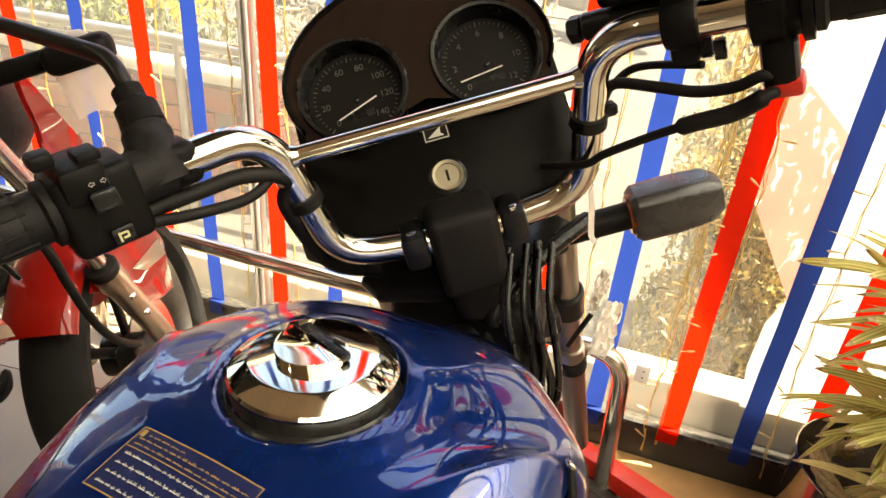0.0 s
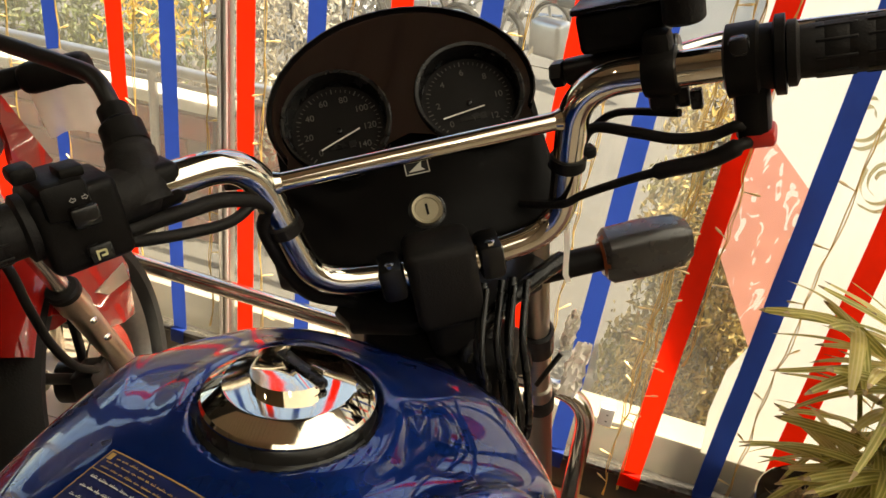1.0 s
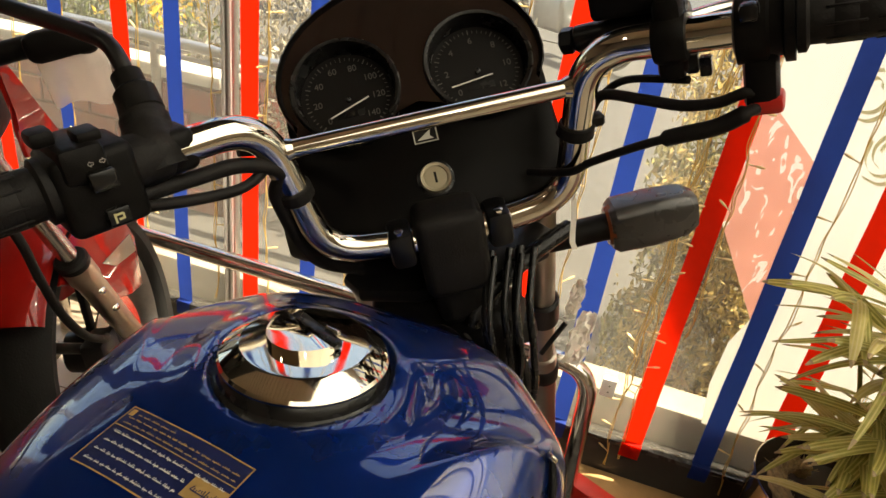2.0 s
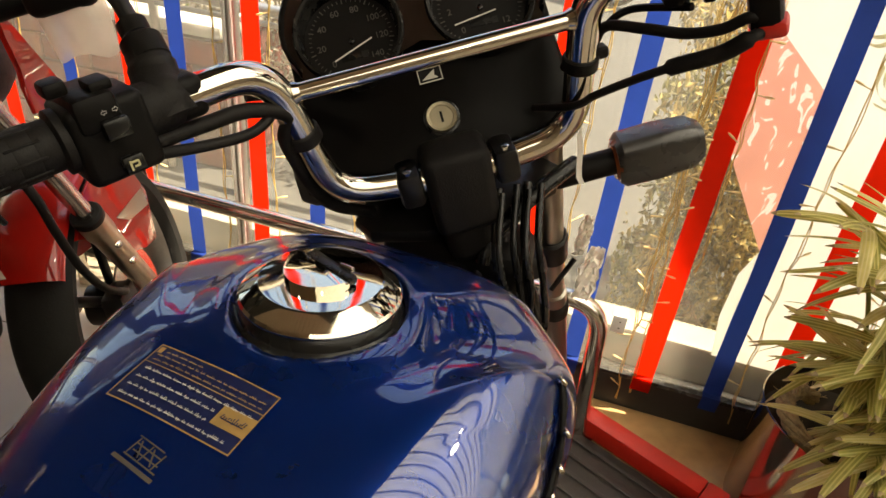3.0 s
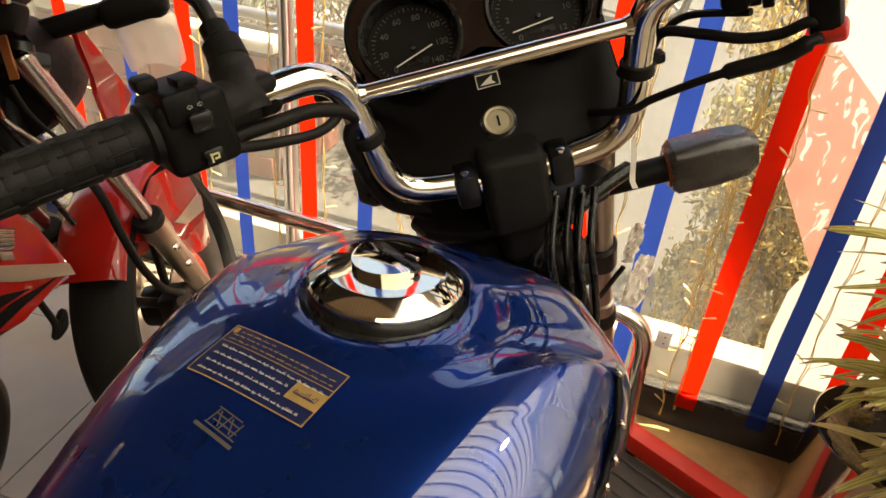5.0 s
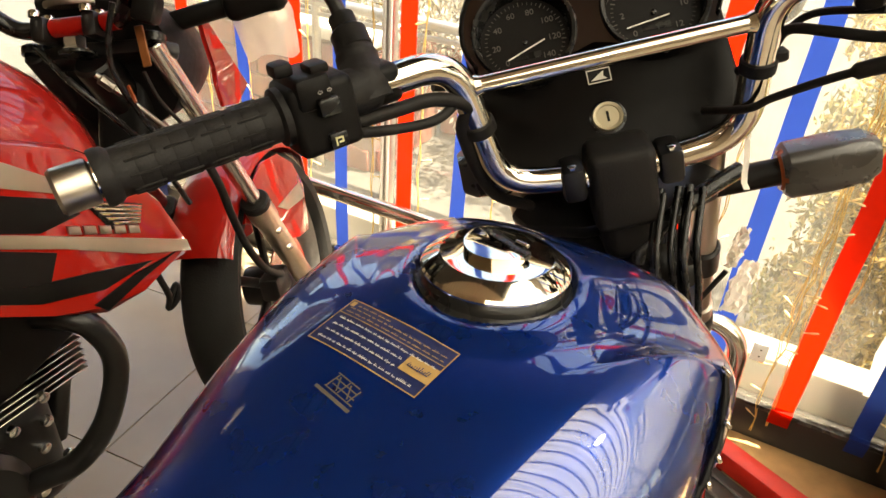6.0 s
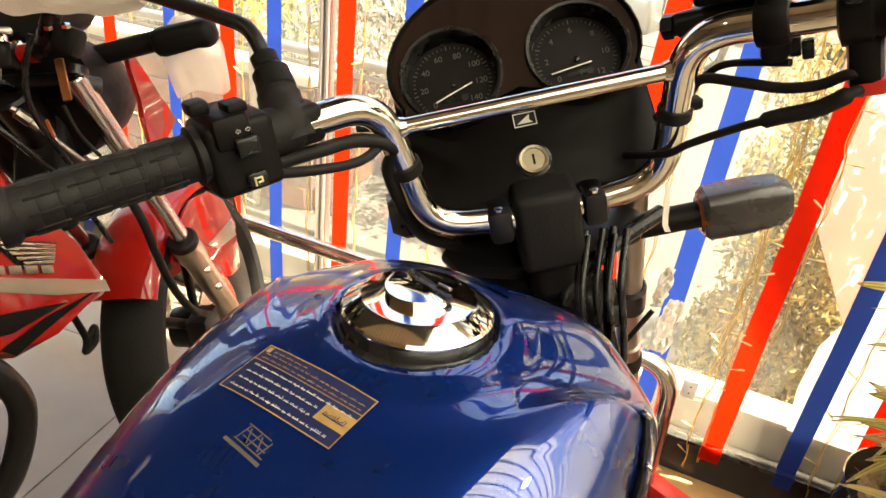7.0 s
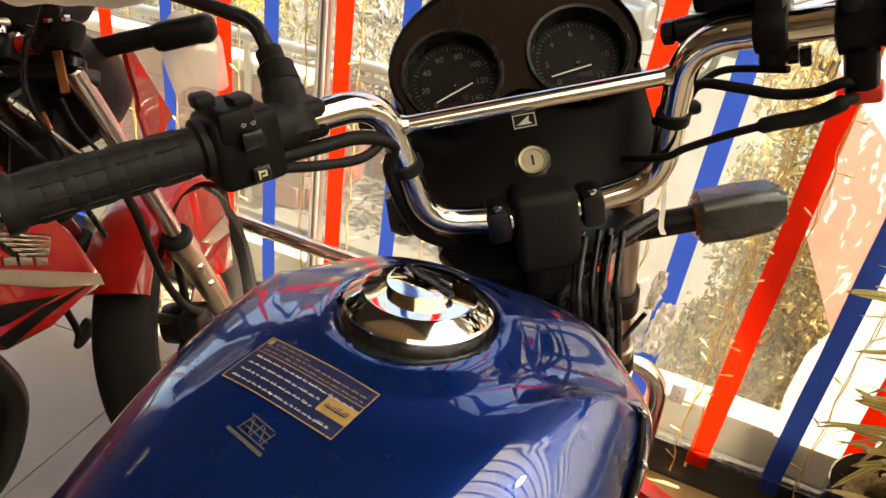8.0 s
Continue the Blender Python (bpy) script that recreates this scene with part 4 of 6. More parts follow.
cyl = part("brake_cylinder", lathe([(0.012, -0.012), (0.0165, -0.011), (0.0185, -0.006), (0.0185, 0.006), (0.0165, 0.011), (0.012, 0.012)], 28, mc), BLACK, bars, "black brake cylinder clamp with reservoir")
part("clamp_lug", box(0.02, 0.058, 0.02, (0.0, 0.0, 0), 0.006, 2, m=mc), BLACK, cyl)
part("reservoir", box(0.044, 0.030, 0.062, (0.032, 0.030, -0.026), 0.005, 3, m=mc), BLACK, cyl)
part("reservoir_lid", box(0.048, 0.005, 0.066, (0.032, 0.047, -0.026), 0.002, 2, m=mc), BLACK_GLOSS, cyl)
part("piston_barrel", rod(mc @ Vector((0.028, 0.006, 0.01)), mc @ Vector((0.028, 0.0, -0.075)), 0.0105, 16), BLACK_PAINT, cyl)
part("banjo", lathe([(0.008, 0), (0.0105, 0.002), (0.0105, 0.01), (0.007, 0.012)], 6, mc @ pose(0.028, 0.0, -0.087)), BLACK_PAINT, cyl)
part("mirror_boot", rod(mc @ Vector((0.004, 0.03, 0.018)), mc @ Vector((0.004, 0.075, 0.02)), 0.014, 18), RUBBER, cyl)
part("mirror_rod", rod(mc @ Vector((0.004, 0.07, 0.02)), mc @ Vector((0.004, 0.16, 0.03)), 0.0058, 12), BLACK_PAINT, cyl)
for k in range(2):
    part("lever_switch", box(0.008, 0.014, 0.008, (0.006, -0.022 - 0.003 * k, 0.012 + 0.0085 * k), 0.001, 1, m=mc), BLACK_GLOSS, cyl)
bl = [mc @ Vector(v) for v in ((0.034, 0.0, 0.0), (0.06, -0.002, 0.04), (0.066, -0.004, 0.10), (0.06, -0.006, 0.17))]
part("brake_lever", tube(smooth(bl), [0.006] * 10 + [0.005] * 15, 10), CHROME_WORN, bars, "metal brake lever")
foot = m @ Vector((0.0, -0.056, n * 0.42))
cA = [foot, (0.2097, -0.0978, 0.1167), (0.195, -0.0848, 0.1076), (0.1762, -0.0682, 0.1036), (0.1552, -0.0478, 0.1057), (0.1338, -0.0232, 0.1049), (0.126, -0.008, 0.085), (0.11, 0.02, 0.06)]
cB = [foot + Vector((-0.002, 0.002, -0.004)), (0.2089, -0.1042, 0.1062), (0.1914, -0.0931, 0.0938), (0.1675, -0.0786, 0.086), (0.1453, -0.0605, 0.0747), (0.1186, -0.0348, 0.0563), (0.1033, -0.0228, 0.0453), (0.08, 0.02, 0.03)]
part("throttle_cable", tube(smooth(cA), 0.0042, 10), RUBBER, bars)
part("throttle_cable", tube(smooth(cB), [0.0042] * 10 + [0.0062] * 17 + [0.0034] * 30, 10), RUBBER, bars)
cC = [mc @ Vector((-0.005, -0.03, 0.01)), BT + Vector((0.03, 0.0, -0.03)), BT + Vector((0.012, 0.012, -0.045)), BT + Vector((-0.002, 0.03, -0.07))]
part("switch_wire", tube(smooth(cC), 0.003, 8), RUBBER, bars)
part("cable_clip", box(0.014, 0.012, 0.01, BT + Vector((0.008, 0.012, -0.062)), 0.002, 1), RUBBER, bars)

# clamp block, upper fork bridge, headlight shell
for s in (1, -1):
    part("bar_clamp", box(0.022, 0.036, 0.034, (s * 0.043, 0.0, 0.0), 0.006, 2), BLACK_PAINT, bars, "black handlebar clamp")
    part("clamp_bolt", lathe([(0.004, 0), (0.0045, 0.003), (0.003, 0.004)], 6, pose(s * 0.043, -0.012, 0.017)), CHROME_WORN, bars)
clampad = part("clamp_pad", box(0.060, 0.048, 0.082, (0, 0.002, -0.014), 0.010, 4), RUBBER, bars, "soft black pad over the handlebar clamp")
part("pad_skirt", box(0.048, 0.044, 0.075, (0, 0.012, -0.062), 0.014, 3), RUBBER, clampad)
outline = [(-0.108, 0.045), (-0.09, 0.075), (-0.03, 0.06), (0.03, 0.06), (0.09, 0.075), (0.108, 0.045), (0.095, 0.02), (0.04, 0.0), (-0.04, 0.0), (-0.095, 0.02)]
bridge = part("fork_bridge", plate(outline, 0.018, 0.006, pose(0, 0.02, -0.085, 8, 0, 0)), BLACK_PAINT, bike, "black upper fork bridge", MS)
for s in (1,):
    part("bridge_arm", tube(smooth([(s * 0.004, -0.010, -0.100), (s * 0.011, -0.0055, -0.0887), (s * 0.0344, 0.0071, -0.0753), (s * 0.0741, 0.0291, -0.0641), (s * 0.1213, 0.053, -0.0584)]), 0.0085, 12), BLACK_GLOSS, bridge)

V45 = pose(0, 0.111, 0.103, 45, 0, 0)          # instrument face: x right, y up the face, z to the rider
half = [(0.0, 0.094), (0.035, 0.092), (0.072, 0.084), (0.100, 0.066), (0.117, 0.040), (0.121, 0.010), (0.121, -0.03), (0.124, -0.085), (0.112, -0.125), (0.085, -0.142), (0.0, -0.148)]
outl = half + [(-x, y) for x, y in half[::-1][1:-1]]
clus = part("instrument_pod", plate(outl, 0.052, 0.007, V45 @ pose(0, 0, -0.055)), PODBLACK, bike, "black instrument pod with two round dials", MS)
hood = []
for k in range(0, 25):
    i = k / 24 * 12 - 6
    a = radians(90 - i / 6 * 112)
    hood.append((0.122 * math.cos(a), 0.094 * math.sin(a) if math.sin(a) > 0 else 0.08 * math.sin(a)))
bm = bmesh.new()
rings = []
for x, y in hood:
    rings.append([bm.verts.new(V45 @ Vector(v)) for v in ((x, y, -0.01), (x, y, 0.020), (x * 0.985, y * 0.98, 0.0215), (x * 0.965, y * 0.96, 0.0168), (x * 0.965, y * 0.96, -0.006))])
for a, b in zip(rings, rings[1:]):
    for k in range(4):
        bm.faces.new((a[k], b[k], b[k + 1], a[k + 1]))
bmesh.ops.recalc_face_normals(bm, faces=bm.faces)
part("hood", bm, PODBLACK, clus, "black raised rim round the dials")
bm = bmesh.new()
loops = [[(x * 0.966, y * 0.96) for x, y in hood] + [(sx_ * px_, py_) for sx_, row_ in ((1, ((0.112, -0.040), (0.090, -0.0535), (0.061, -0.0550), (0.038, -0.0500), (0.020, -0.0360), (0.0, -0.0300))), (-1, ((0.020, -0.0360), (0.038, -0.0500), (0.061, -0.0550), (0.090, -0.0535), (0.112, -0.040)))) for px_, py_ in row_]]
loops += [[(sd * 0.061 + 0.0480 * math.cos(2 * math.pi * k / 40), -0.004 + 0.0480 * math.sin(2 * math.pi * k / 40)) for k in range(40)] for sd in (1, -1)]
edges = []
for lp in loops:
    vs = [bm.verts.new((x, y, 0)) for x, y in lp]
    edges += [bm.edges.new((vs[k], vs[(k + 1) % len(vs)])) for k in range(len(vs))]
bmesh.ops.triangle_fill(bm, use_beauty=True, use_dissolve=False, edges=edges)
part("face_plate", bm, SMOKE, clus, "smoky brown glossy plate between the dials", V45 @ pose(0, 0, 0.0165))


def dial(side, numbers, turn, shift=0.0):
    c = V45 @ pose(side * 0.061, -0.004, 0.0)
    part("bezel", lathe([(0.050, -0.004), (0.050, 0.018), (0.0485, 0.0205), (0.0455, 0.020), (0.043, 0.004), (0.043, -0.002)], 56, c, cap=False), BLACK_GLOSS, clus, "deep black dial bezel")
    f = part("dial_face", lathe([(0.0, -0.001), (0.044, -0.001)], 48, c, cap=False), DIAL, clus, "dark dial with faint numerals")
    ticks = bmesh.new()
    for k in range(41):
        a = radians(225 - 270 * k / 40)
        big = k % 5 == 0
        box(0.0045 if big else 0.0025, 0.0009 if big else 0.0005, 0.0004, (0.0375, 0, 0.0), m=c @ pose(0, 0, 0, 0, 0, math.degrees(a)), bm=ticks)
    part("tick_ring", ticks, DIM, f)
    for k, t in enumerate(numbers):
        a = radians(225 - 270 * k / (len(numbers) - 1))
        part("numeral", lettering(t, 0.0085, 0.0001), DIM, f, m=c @ pose(0.0285 * math.cos(a), 0.0285 * math.sin(a), 0.0))
    part("counter", box(0.026, 0.006, 0.0006, (0, -0.017, -0.0004), m=c), BLACK_GLOSS, f)
    nm = c @ pose(shift, -0.012, 0.003, 0, 0, turn)
    nd = part("needle", box(0.040, 0.0011, 0.0008, (0.0, 0, 0), m=nm), NEEDLE, f, "pale needle")
    part("needle_hub", lathe([(0.0025, -0.003), (0.0025, 0.001), (0.0, 0.002)], 20, c @ pose(0, -0.003, 0.001)), BLACK_GLOSS, nd)


dial(-1, ("0", "20", "40", "60", "80", "100", "120", "140"), 200)
dial(1, ("0", "2", "4", "6", "8", "10", "12"), 187, -0.007)

# panel below the dials: badge plate and key lock
P2 = V45
bp = part("maker_badge", box(0.022, 0.014, 0.001, (0, -0.056, -0.0025), 0.0003, 1, m=P2), BLACK_GLOSS, clus, "small square badge with a pale wing shape")
bm = bmesh.new()
for x, y, w, h in ((0, 0.0065, 0.022, 0.0009), (0, -0.0065, 0.022, 0.0009), (-0.0106, 0, 0.0009, 0.014), (0.0106, 0, 0.0009, 0.014)):
    box(w, h, 0.0004, (x, -0.056 + y, -0.0017), m=P2, bm=bm)
plate([(-0.008, -0.004), (0.007, -0.004), (0.004, -0.001), (0.005, 0.0045), (0.001, 0.002)], 0.0004, 0, P2 @ pose(0, -0.056, -0.0019), bm)
part("badge_print", bm, PALE, bp)
lk = part("key_lock", lathe([(0.0145, -0.006), (0.0145, 0.001), (0.0135, 0.0025), (0.011, 0.002), (0.0105, 0.0008), (0.0, 0.0008)], 36, P2 @ pose(0, -0.098, 0.0)), LOCKFACE, clus, "round metal ignition key lock")
part("key_slot", box(0.0022, 0.010, 0.0006, (0, -0.098, 0.0012), m=P2 @ pose(0, 0, 0, 0, 0, 0)), BLACK, lk)
part("lock_collar", lathe([(0.017, -0.006), (0.017, -0.001), (0.0146, 0.0)], 36, P2 @ pose(0, -0.098, 0.0), cap=False), BLACK_GLOSS, lk)

headm = pose(0, 0.17, -0.01, -80, 0, 0)
head = part("headlight", lathe([(0.0, -0.07), (0.06, -0.06), (0.085, -0.03), (0.092, 0.0), (0.094, 0.03), (0.09, 0.034), (0.0, 0.042)], 40, headm), BLACK, bike, "round black headlight shell", MS)
part("headlight_rim", lathe([(0.094, 0.026), (0.098, 0.03), (0.096, 0.04), (0.088, 0.042)], 40, headm, cap=False), CHROME, head)


def indicator(side):
    drop = Vector((0, 0, 0)) if side > 0 else Vector((0.118, 0.004, 0.074))
    a, b = Vector((side * 0.105, 0.112, -0.108)) + drop, Vector((side * 0.190, 0.104, -0.103)) + drop
    st = part("indicator_stalk", rod(a, b, 0.015 if side > 0 else 0.010, 18), BLACK, bike, "black indicator stalk", MS)
    mt = along(b - (b - a) * 0.12, b + (b - a))[0]
    secs = []
    for t, w, h in ((0.0, 0.020, 0.023), (0.006, 0.0245, 0.028), (0.045, 0.025, 0.029), (0.08, 0.023, 0.0265), (0.093, 0.017, 0.019)):
        ring = []
        for k in range(28):
            an = 2 * math.pi * k / 28
            c, s = math.cos(an), math.sin(an)
            ring.append(mt @ Vector((w * math.copysign(abs(c) ** 0.55, c), h * math.copysign(abs(s) ** 0.55, s), t)))
        secs.append(ring)
    body = part("indicator_body", loft(secs), INDBODY, st)
    part("indicator_lens", loft([[mt @ Vector((w * math.cos(a), h * math.sin(a), t)) for a in (2 * math.pi * k / 24 for k in range(24))] for t, w, h in ((-0.003, 0.018, 0.021), (0.003, 0.0225, 0.026))]), AMBER, body, "thin edge of amber lens")
    return body


indicator(1)
indicator(-1)

# forks, front wheel, mudguard
RAKE = 29.5
AX = Vector((0, math.sin(radians(RAKE)), -math.cos(radians(RAKE))))   # down the stem, in body axes
STEER = MB @ Matrix.Rotation(radians(34.0), 4, -AX)                   # steering about the stem
fk = lambda s, d: Vector((s * 0.100, 0.100 + AX.y * d, -0.03 + AX.z * d))
for s in (1, -1):
    f = part("fork_tube", rod(fk(s, -0.03), fk(s, 0.45), 0.0160, 24), FORKSTEEL, bike, "dark satin steel fork tube", STEER)
    part("fork_slider", rod(fk(s, 0.33), fk(s, 0.73), 0.0195, 24), FORKSTEEL, f, "dark satin fork lower leg")
    part("fork_boot", lathe([(0.0205, 0), (0.0225, 0.004), (0.0225, 0.03), (0.019, 0.04), (0.0165, 0.042)], 24, along(fk(s, 0.40), fk(s, 0.2))[0]), RUBBER, f)
    part("fork_shroud", rod(fk(s, 0.185), fk(s, 0.235), 0.0215, 24), BLACK_PAINT, f)
low = part("lower_bridge", box(0.165, 0.07, 0.035, (0, 0.075 + AX.y * 0.2, -0.03 + AX.z * 0.2), 0.01, 2), BLACK_PAINT, bike, "black lower fork bridge", STEER)
AXLE = Vector((0, 0.100 + AX.y * 0.70 + 0.01, -0.03 + AX.z * 0.70))
AXLE.z = -(H - 0.292)
d_ax = (AXLE.z + 0.03) / AX.z
AXLE.y = 0.100 + AX.y * d_ax + 0.02


def wheel(name, m, R, W, parent, base):
    wh = part(name, lathe([(R - 0.055, -W * 0.32), (R - 0.03, -W * 0.5), (R - 0.012, -W * 0.42), (R - 0.002, -W * 0.2), (R, 0), (R - 0.002, W * 0.2), (R - 0.012, W * 0.42), (R - 0.03, W * 0.5), (R - 0.055, W * 0.32), (R - 0.058, 0), (R - 0.055, -W * 0.32)], 72, m, cap=False), TYRE, parent, "black tyre", base)
    part("rim", lathe([(R - 0.052, -W * 0.34), (R - 0.058, -W * 0.36), (R - 0.07, -W * 0.2), (R - 0.075, 0), (R - 0.07, W * 0.2), (R - 0.058, W * 0.36), (R - 0.052, W * 0.34)], 60, m, cap=False), ALU, wh)
    part("hub", lathe([(0.03, -0.05), (0.06, -0.04), (0.065, 0), (0.06, 0.04), (0.03, 0.05)], 36, m), ALU, wh)
    for k in range(5):
        a = 2 * math.pi * k / 5
        part("spoke", box(0.035, R - 0.12, 0.018, (0, (R - 0.12) / 2 + 0.05, 0), 0.006, 2, m=m @ pose(0, 0, 0, 0, 0, math.degrees(a))), ALU, wh)
    return wh


wheel("front_wheel", Matrix.Translation(AXLE) @ pose(0, 0, 0, 0, 90, 0), 0.292, 0.075, bike, STEER)
secs = []
for k in range(25):
    a = radians(-20 + 160 * k / 24)
    ring = []
    for j in range(13):
        b = radians(-80 + 160 * j / 12)
        r = 0.305 + 0.022 * math.cos(b)
        ring.append(AXLE + Vector((0.05 * math.sin(b), r * math.cos(a), r * math.sin(a))))
    secs.append(ring)
mg = loft(secs, closed=False)
bmesh.ops.solidify(mg, geom=mg.faces[:], thickness=0.003)
part("mudguard", mg, BLUE, bike, "blue front mudguard", STEER, 60)

# cables and hoses between tank and fork
for k, (a, b, c, e) in enumerate((((0.05, 0.06, -0.06), (0.075, 0.02, -0.14), (0.07, 0.03, -0.24), (0.05, 0.08, -0.36)), ((0.03, 0.06, -0.07), (0.055, 0.01, -0.15), (0.055, 0.0, -0.25), (0.04, 0.02, -0.4)), ((0.045, 0.08, -0.06), (0.07, 0.045, -0.16), (0.07, 0.05, -0.28), (0.06, 0.12, -0.42)), ((0.0, 0.05, -0.08), (0.035, 0.0, -0.14), (0.04, -0.02, -0.22), (0.03, 0.0, -0.36)))):
    part("cable", tube(smooth([a, b, c, e]), 0.0042 + 0.0008 * (k % 2), 10), RUBBER, bike, "black cable beside the steering head", MB)

for k, (x, y) in enumerate(((0.050, -0.012), (0.056, 0.012), (0.063, 0.022), (0.069, 0.008), (0.075, 0.026), (0.044, -0.004))):
    pts_c = [(x - 0.012, y + 0.03, -0.02), (x, y, -0.062 - 0.004 * (k % 2)), (x + 0.012, y - 0.004, -0.105), (x + 0.012 + 0.006 * (k % 3), y + 0.006, -0.16), (x + 0.006, y + 0.03, -0.24)]
    part("cable", tube(smooth(pts_c), 0.0030 + 0.0006 * (k % 3), 10), BLACK_GLOSS, bike, "thin glossy black cable beside the steering head", MB)
part("tag_bracket", rod((-0.050, 0.715, 0.755), (-0.030, 0.728, 0.802), 0.0034, 10), BLACK_PAINT, bike, "black bracket arm at the fork", BASE.inverted())
part("loom_cover", box(0.15, 0.085, 0.11, (-0.015, 0.06, -0.140), 0.022, 3), BLACK, bike, "black wiring cover at the steering head", MB)

# frame, engine, seat, rear wheel
part("frame_tube", tube(fillet([(0, 0.02, -0.14), (0, -0.02, -0.30), (0, 0.0, -0.62), (0, -0.25, -0.70), (0, -0.5, -0.70)], 0.06), 0.02, 16), BLACK_PAINT, bike, "black steel frame tube", MB)
part("steering_head", rod((0, 0.03, -0.055), Vector((0, 0.03, -0.055)) + AX * 0.17, 0.027, 20), BLACK_PAINT, bike, "black steering head", MB)
part("frame_spine", tube(smooth([(0, 0.04, -0.12), (0, -0.15, -0.20), (0, -0.45, -0.22), (0, -0.75, -0.25), (0, -1.0, -0.24)]), 0.022, 14), BLACK_PAINT, bike, "black frame spine", MB)
eng = part("engine", box(0.2, 0.3, 0.2, (0, -0.22, -0.60), 0.03, 3), ALU, bike, "grey cast engine block", MB)
for k in range(9):
    part("cooling_fin", box(0.16, 0.15, 0.006, (0, -0.13, -0.48 + 0.022 * k), 0.002, 1), ALU, eng)
part("cylinder", box(0.12, 0.12, 0.2, (0, -0.13, -0.40), 0.01, 2), ALU, eng)
secs = []
for k in range(16):
    y = -0.56 - 0.62 * k / 15
    w = 0.09 + 0.04 * min(1, k / 6)
    z = -0.165 + 0.02 * math.sin(k / 15 * math.pi)
    secs.append([(w * math.copysign(abs(math.cos(t)) ** 0.5, math.cos(t)), y, z + 0.055 * math.copysign(abs(math.sin(t)) ** 0.5, math.sin(t))) for t in (2 * math.pi * j / 28 for j in range(28))])
part("seat", loft(secs), SEAT, bike, "long black vinyl seat", MB)
RAX = Vector((0, -0.86, -(H - 0.292)))
wheel("rear_wheel", Matrix.Translation(RAX) @ pose(0, 0, 0, 0, 90, 0), 0.292, 0.085, bike, MB)
for s in (1, -1):
    part("swing_arm", rod((s * 0.09, -0.38, -0.66), (s * 0.09, -0.88, RAX.z), 0.018, 12), BLACK_PAINT, bike, "black swing arm", MB)
    part("shock", rod((s * 0.12, -0.82, RAX.z + 0.03), (s * 0.115, -0.72, -0.26), 0.028, 16), CHROME, bike, "chrome rear shock", MB)
part("exhaust", tube(smooth([(0.05, -0.02, -0.42), (0.08, 0.06, -0.55), (0.1, 0.0, -0.72), (0.13, -0.3, -0.76), (0.15, -0.6, -0.72), (0.16, -1.1, -0.64)]), [0.018] * 26 + [0.035] * 15, 18), CHROME, bike, "chrome exhaust pipe", MB)
part("side_stand", rod((-0.09, -0.3, -0.68), (-0.22, -0.24, -H + 0.006), 0.011, 10), BLACK_PAINT, bike, "black side stand", MB)

# hanging paper tag and crumpled wrapping at the fork
tag = empty("price_tag", pose(0.0, 0.0, 0.0), "small white paper tag tied to the handlebar", "paper tag")
pa, pb, pc = Vector((-0.0475, 0.585, 1.022)), Vector((-0.0403, 0.5726, 0.9941)), Vector((-0.0335, 0.5585, 0.9845))
part("string", tube([pa + Vector((-0.004, 0.003, 0.012)), pa + Vector((0.001, 0, 0.006)), pa - Vector((0, 0, 0.003))], 0.0012, 6), PAPER, tag)
side_ = (pc - pa).cross(Vector((0, -1, 0.2))).normalized() * 0.0026
bm = bmesh.new()
strip = [pa, pa.lerp(pb, 0.5) + Vector((0.001, -0.001, 0)), pb, pb.lerp(pc, 0.5) + Vector((-0.001, -0.002, -0.001)), pc]
for p_, q_ in zip(strip, strip[1:]):
    bm.faces.new([bm.verts.new(v) for v in (p_ - side_, p_ + side_, q_ + side_, q_ - side_)])
bmesh.ops.remove_doubles(bm, verts=bm.verts, dist=0.00001)
part("paper", bm, PAPER, tag)
# ---- crumpled wrapping at the fork ----
def crumple(name, size, m, label, category, seed, n=10):
    rng = random.Random(seed)
    bm = bmesh.new()
    g = [[bm.verts.new(m @ Vector(((i / n - 0.5) * size[0] * (1 - 0.5 * abs(j / n - 0.5)) + rng.uniform(-1, 1) * 0.003, rng.uniform(-1, 1) * size[1], (j / n - 0.5) * size[2] + rng.uniform(-1, 1) * 0.003))) for i in range(n + 1)] for j in range(n + 1)]
    for j in range(n):
        for i in range(n):
            bm.faces.new((g[j][i], g[j][i + 1], g[j + 1][i + 1], g[j + 1][i]))
    return tagged(obj(name, bm, PAPER, sharp=25), label, category)


crumple("wrapping_scrap", (0.017, 0.006, 0.05), pose(-0.0260, 0.727, 0.838, -20, 6, 10), "small crumpled plastic twist caught at the fork", "wrapping", 8)
crumple("wrapping_scrap", (0.027, 0.006, 0.070), pose(-0.0085, 0.727, 0.786, -28, 14, 10), "crumpled white plastic scrap caught at the fork", "wrapping", 3)

# ---- the red motorcycle ----
RX = -0.908
red = empty("motorcycle", pose(RX, 0.6, 0, 0, -1, 3), "red motorcycle with black engine guard parked beside the window", "motorcycle")
RB = Matrix.Translation((0, -0.6, 0))     # parts with y along the room


RAX0, RAX1 = Vector((0, 0.50, 0.92)), Vector((0, 0.87, 0.25))
RSTEER = RB @ Matrix.Translation(RAX0) @ Matrix.Rotation(radians(21.9), 4, (RAX0 - RAX1).normalized()) @ Matrix.Translation(-RAX0)
RTOP = RSTEER @ Matrix.Translation((0, -0.085, 0.04))        # yoke, bars and instruments
RENG = RB @ Matrix.Translation((0, -0.07, 0.085))            # engine block
UPPER = {"headlight_cowl"}
ENGINE = {"engine", "down_tube"}
STEERED = {"steering_cable", "horn_bracket", "fork_tube", "fender", "brake_hose", "brake_caliper", "fork_yoke", "handlebar", "indicator_stalk", "headlight_cowl", "instrument_panel"}


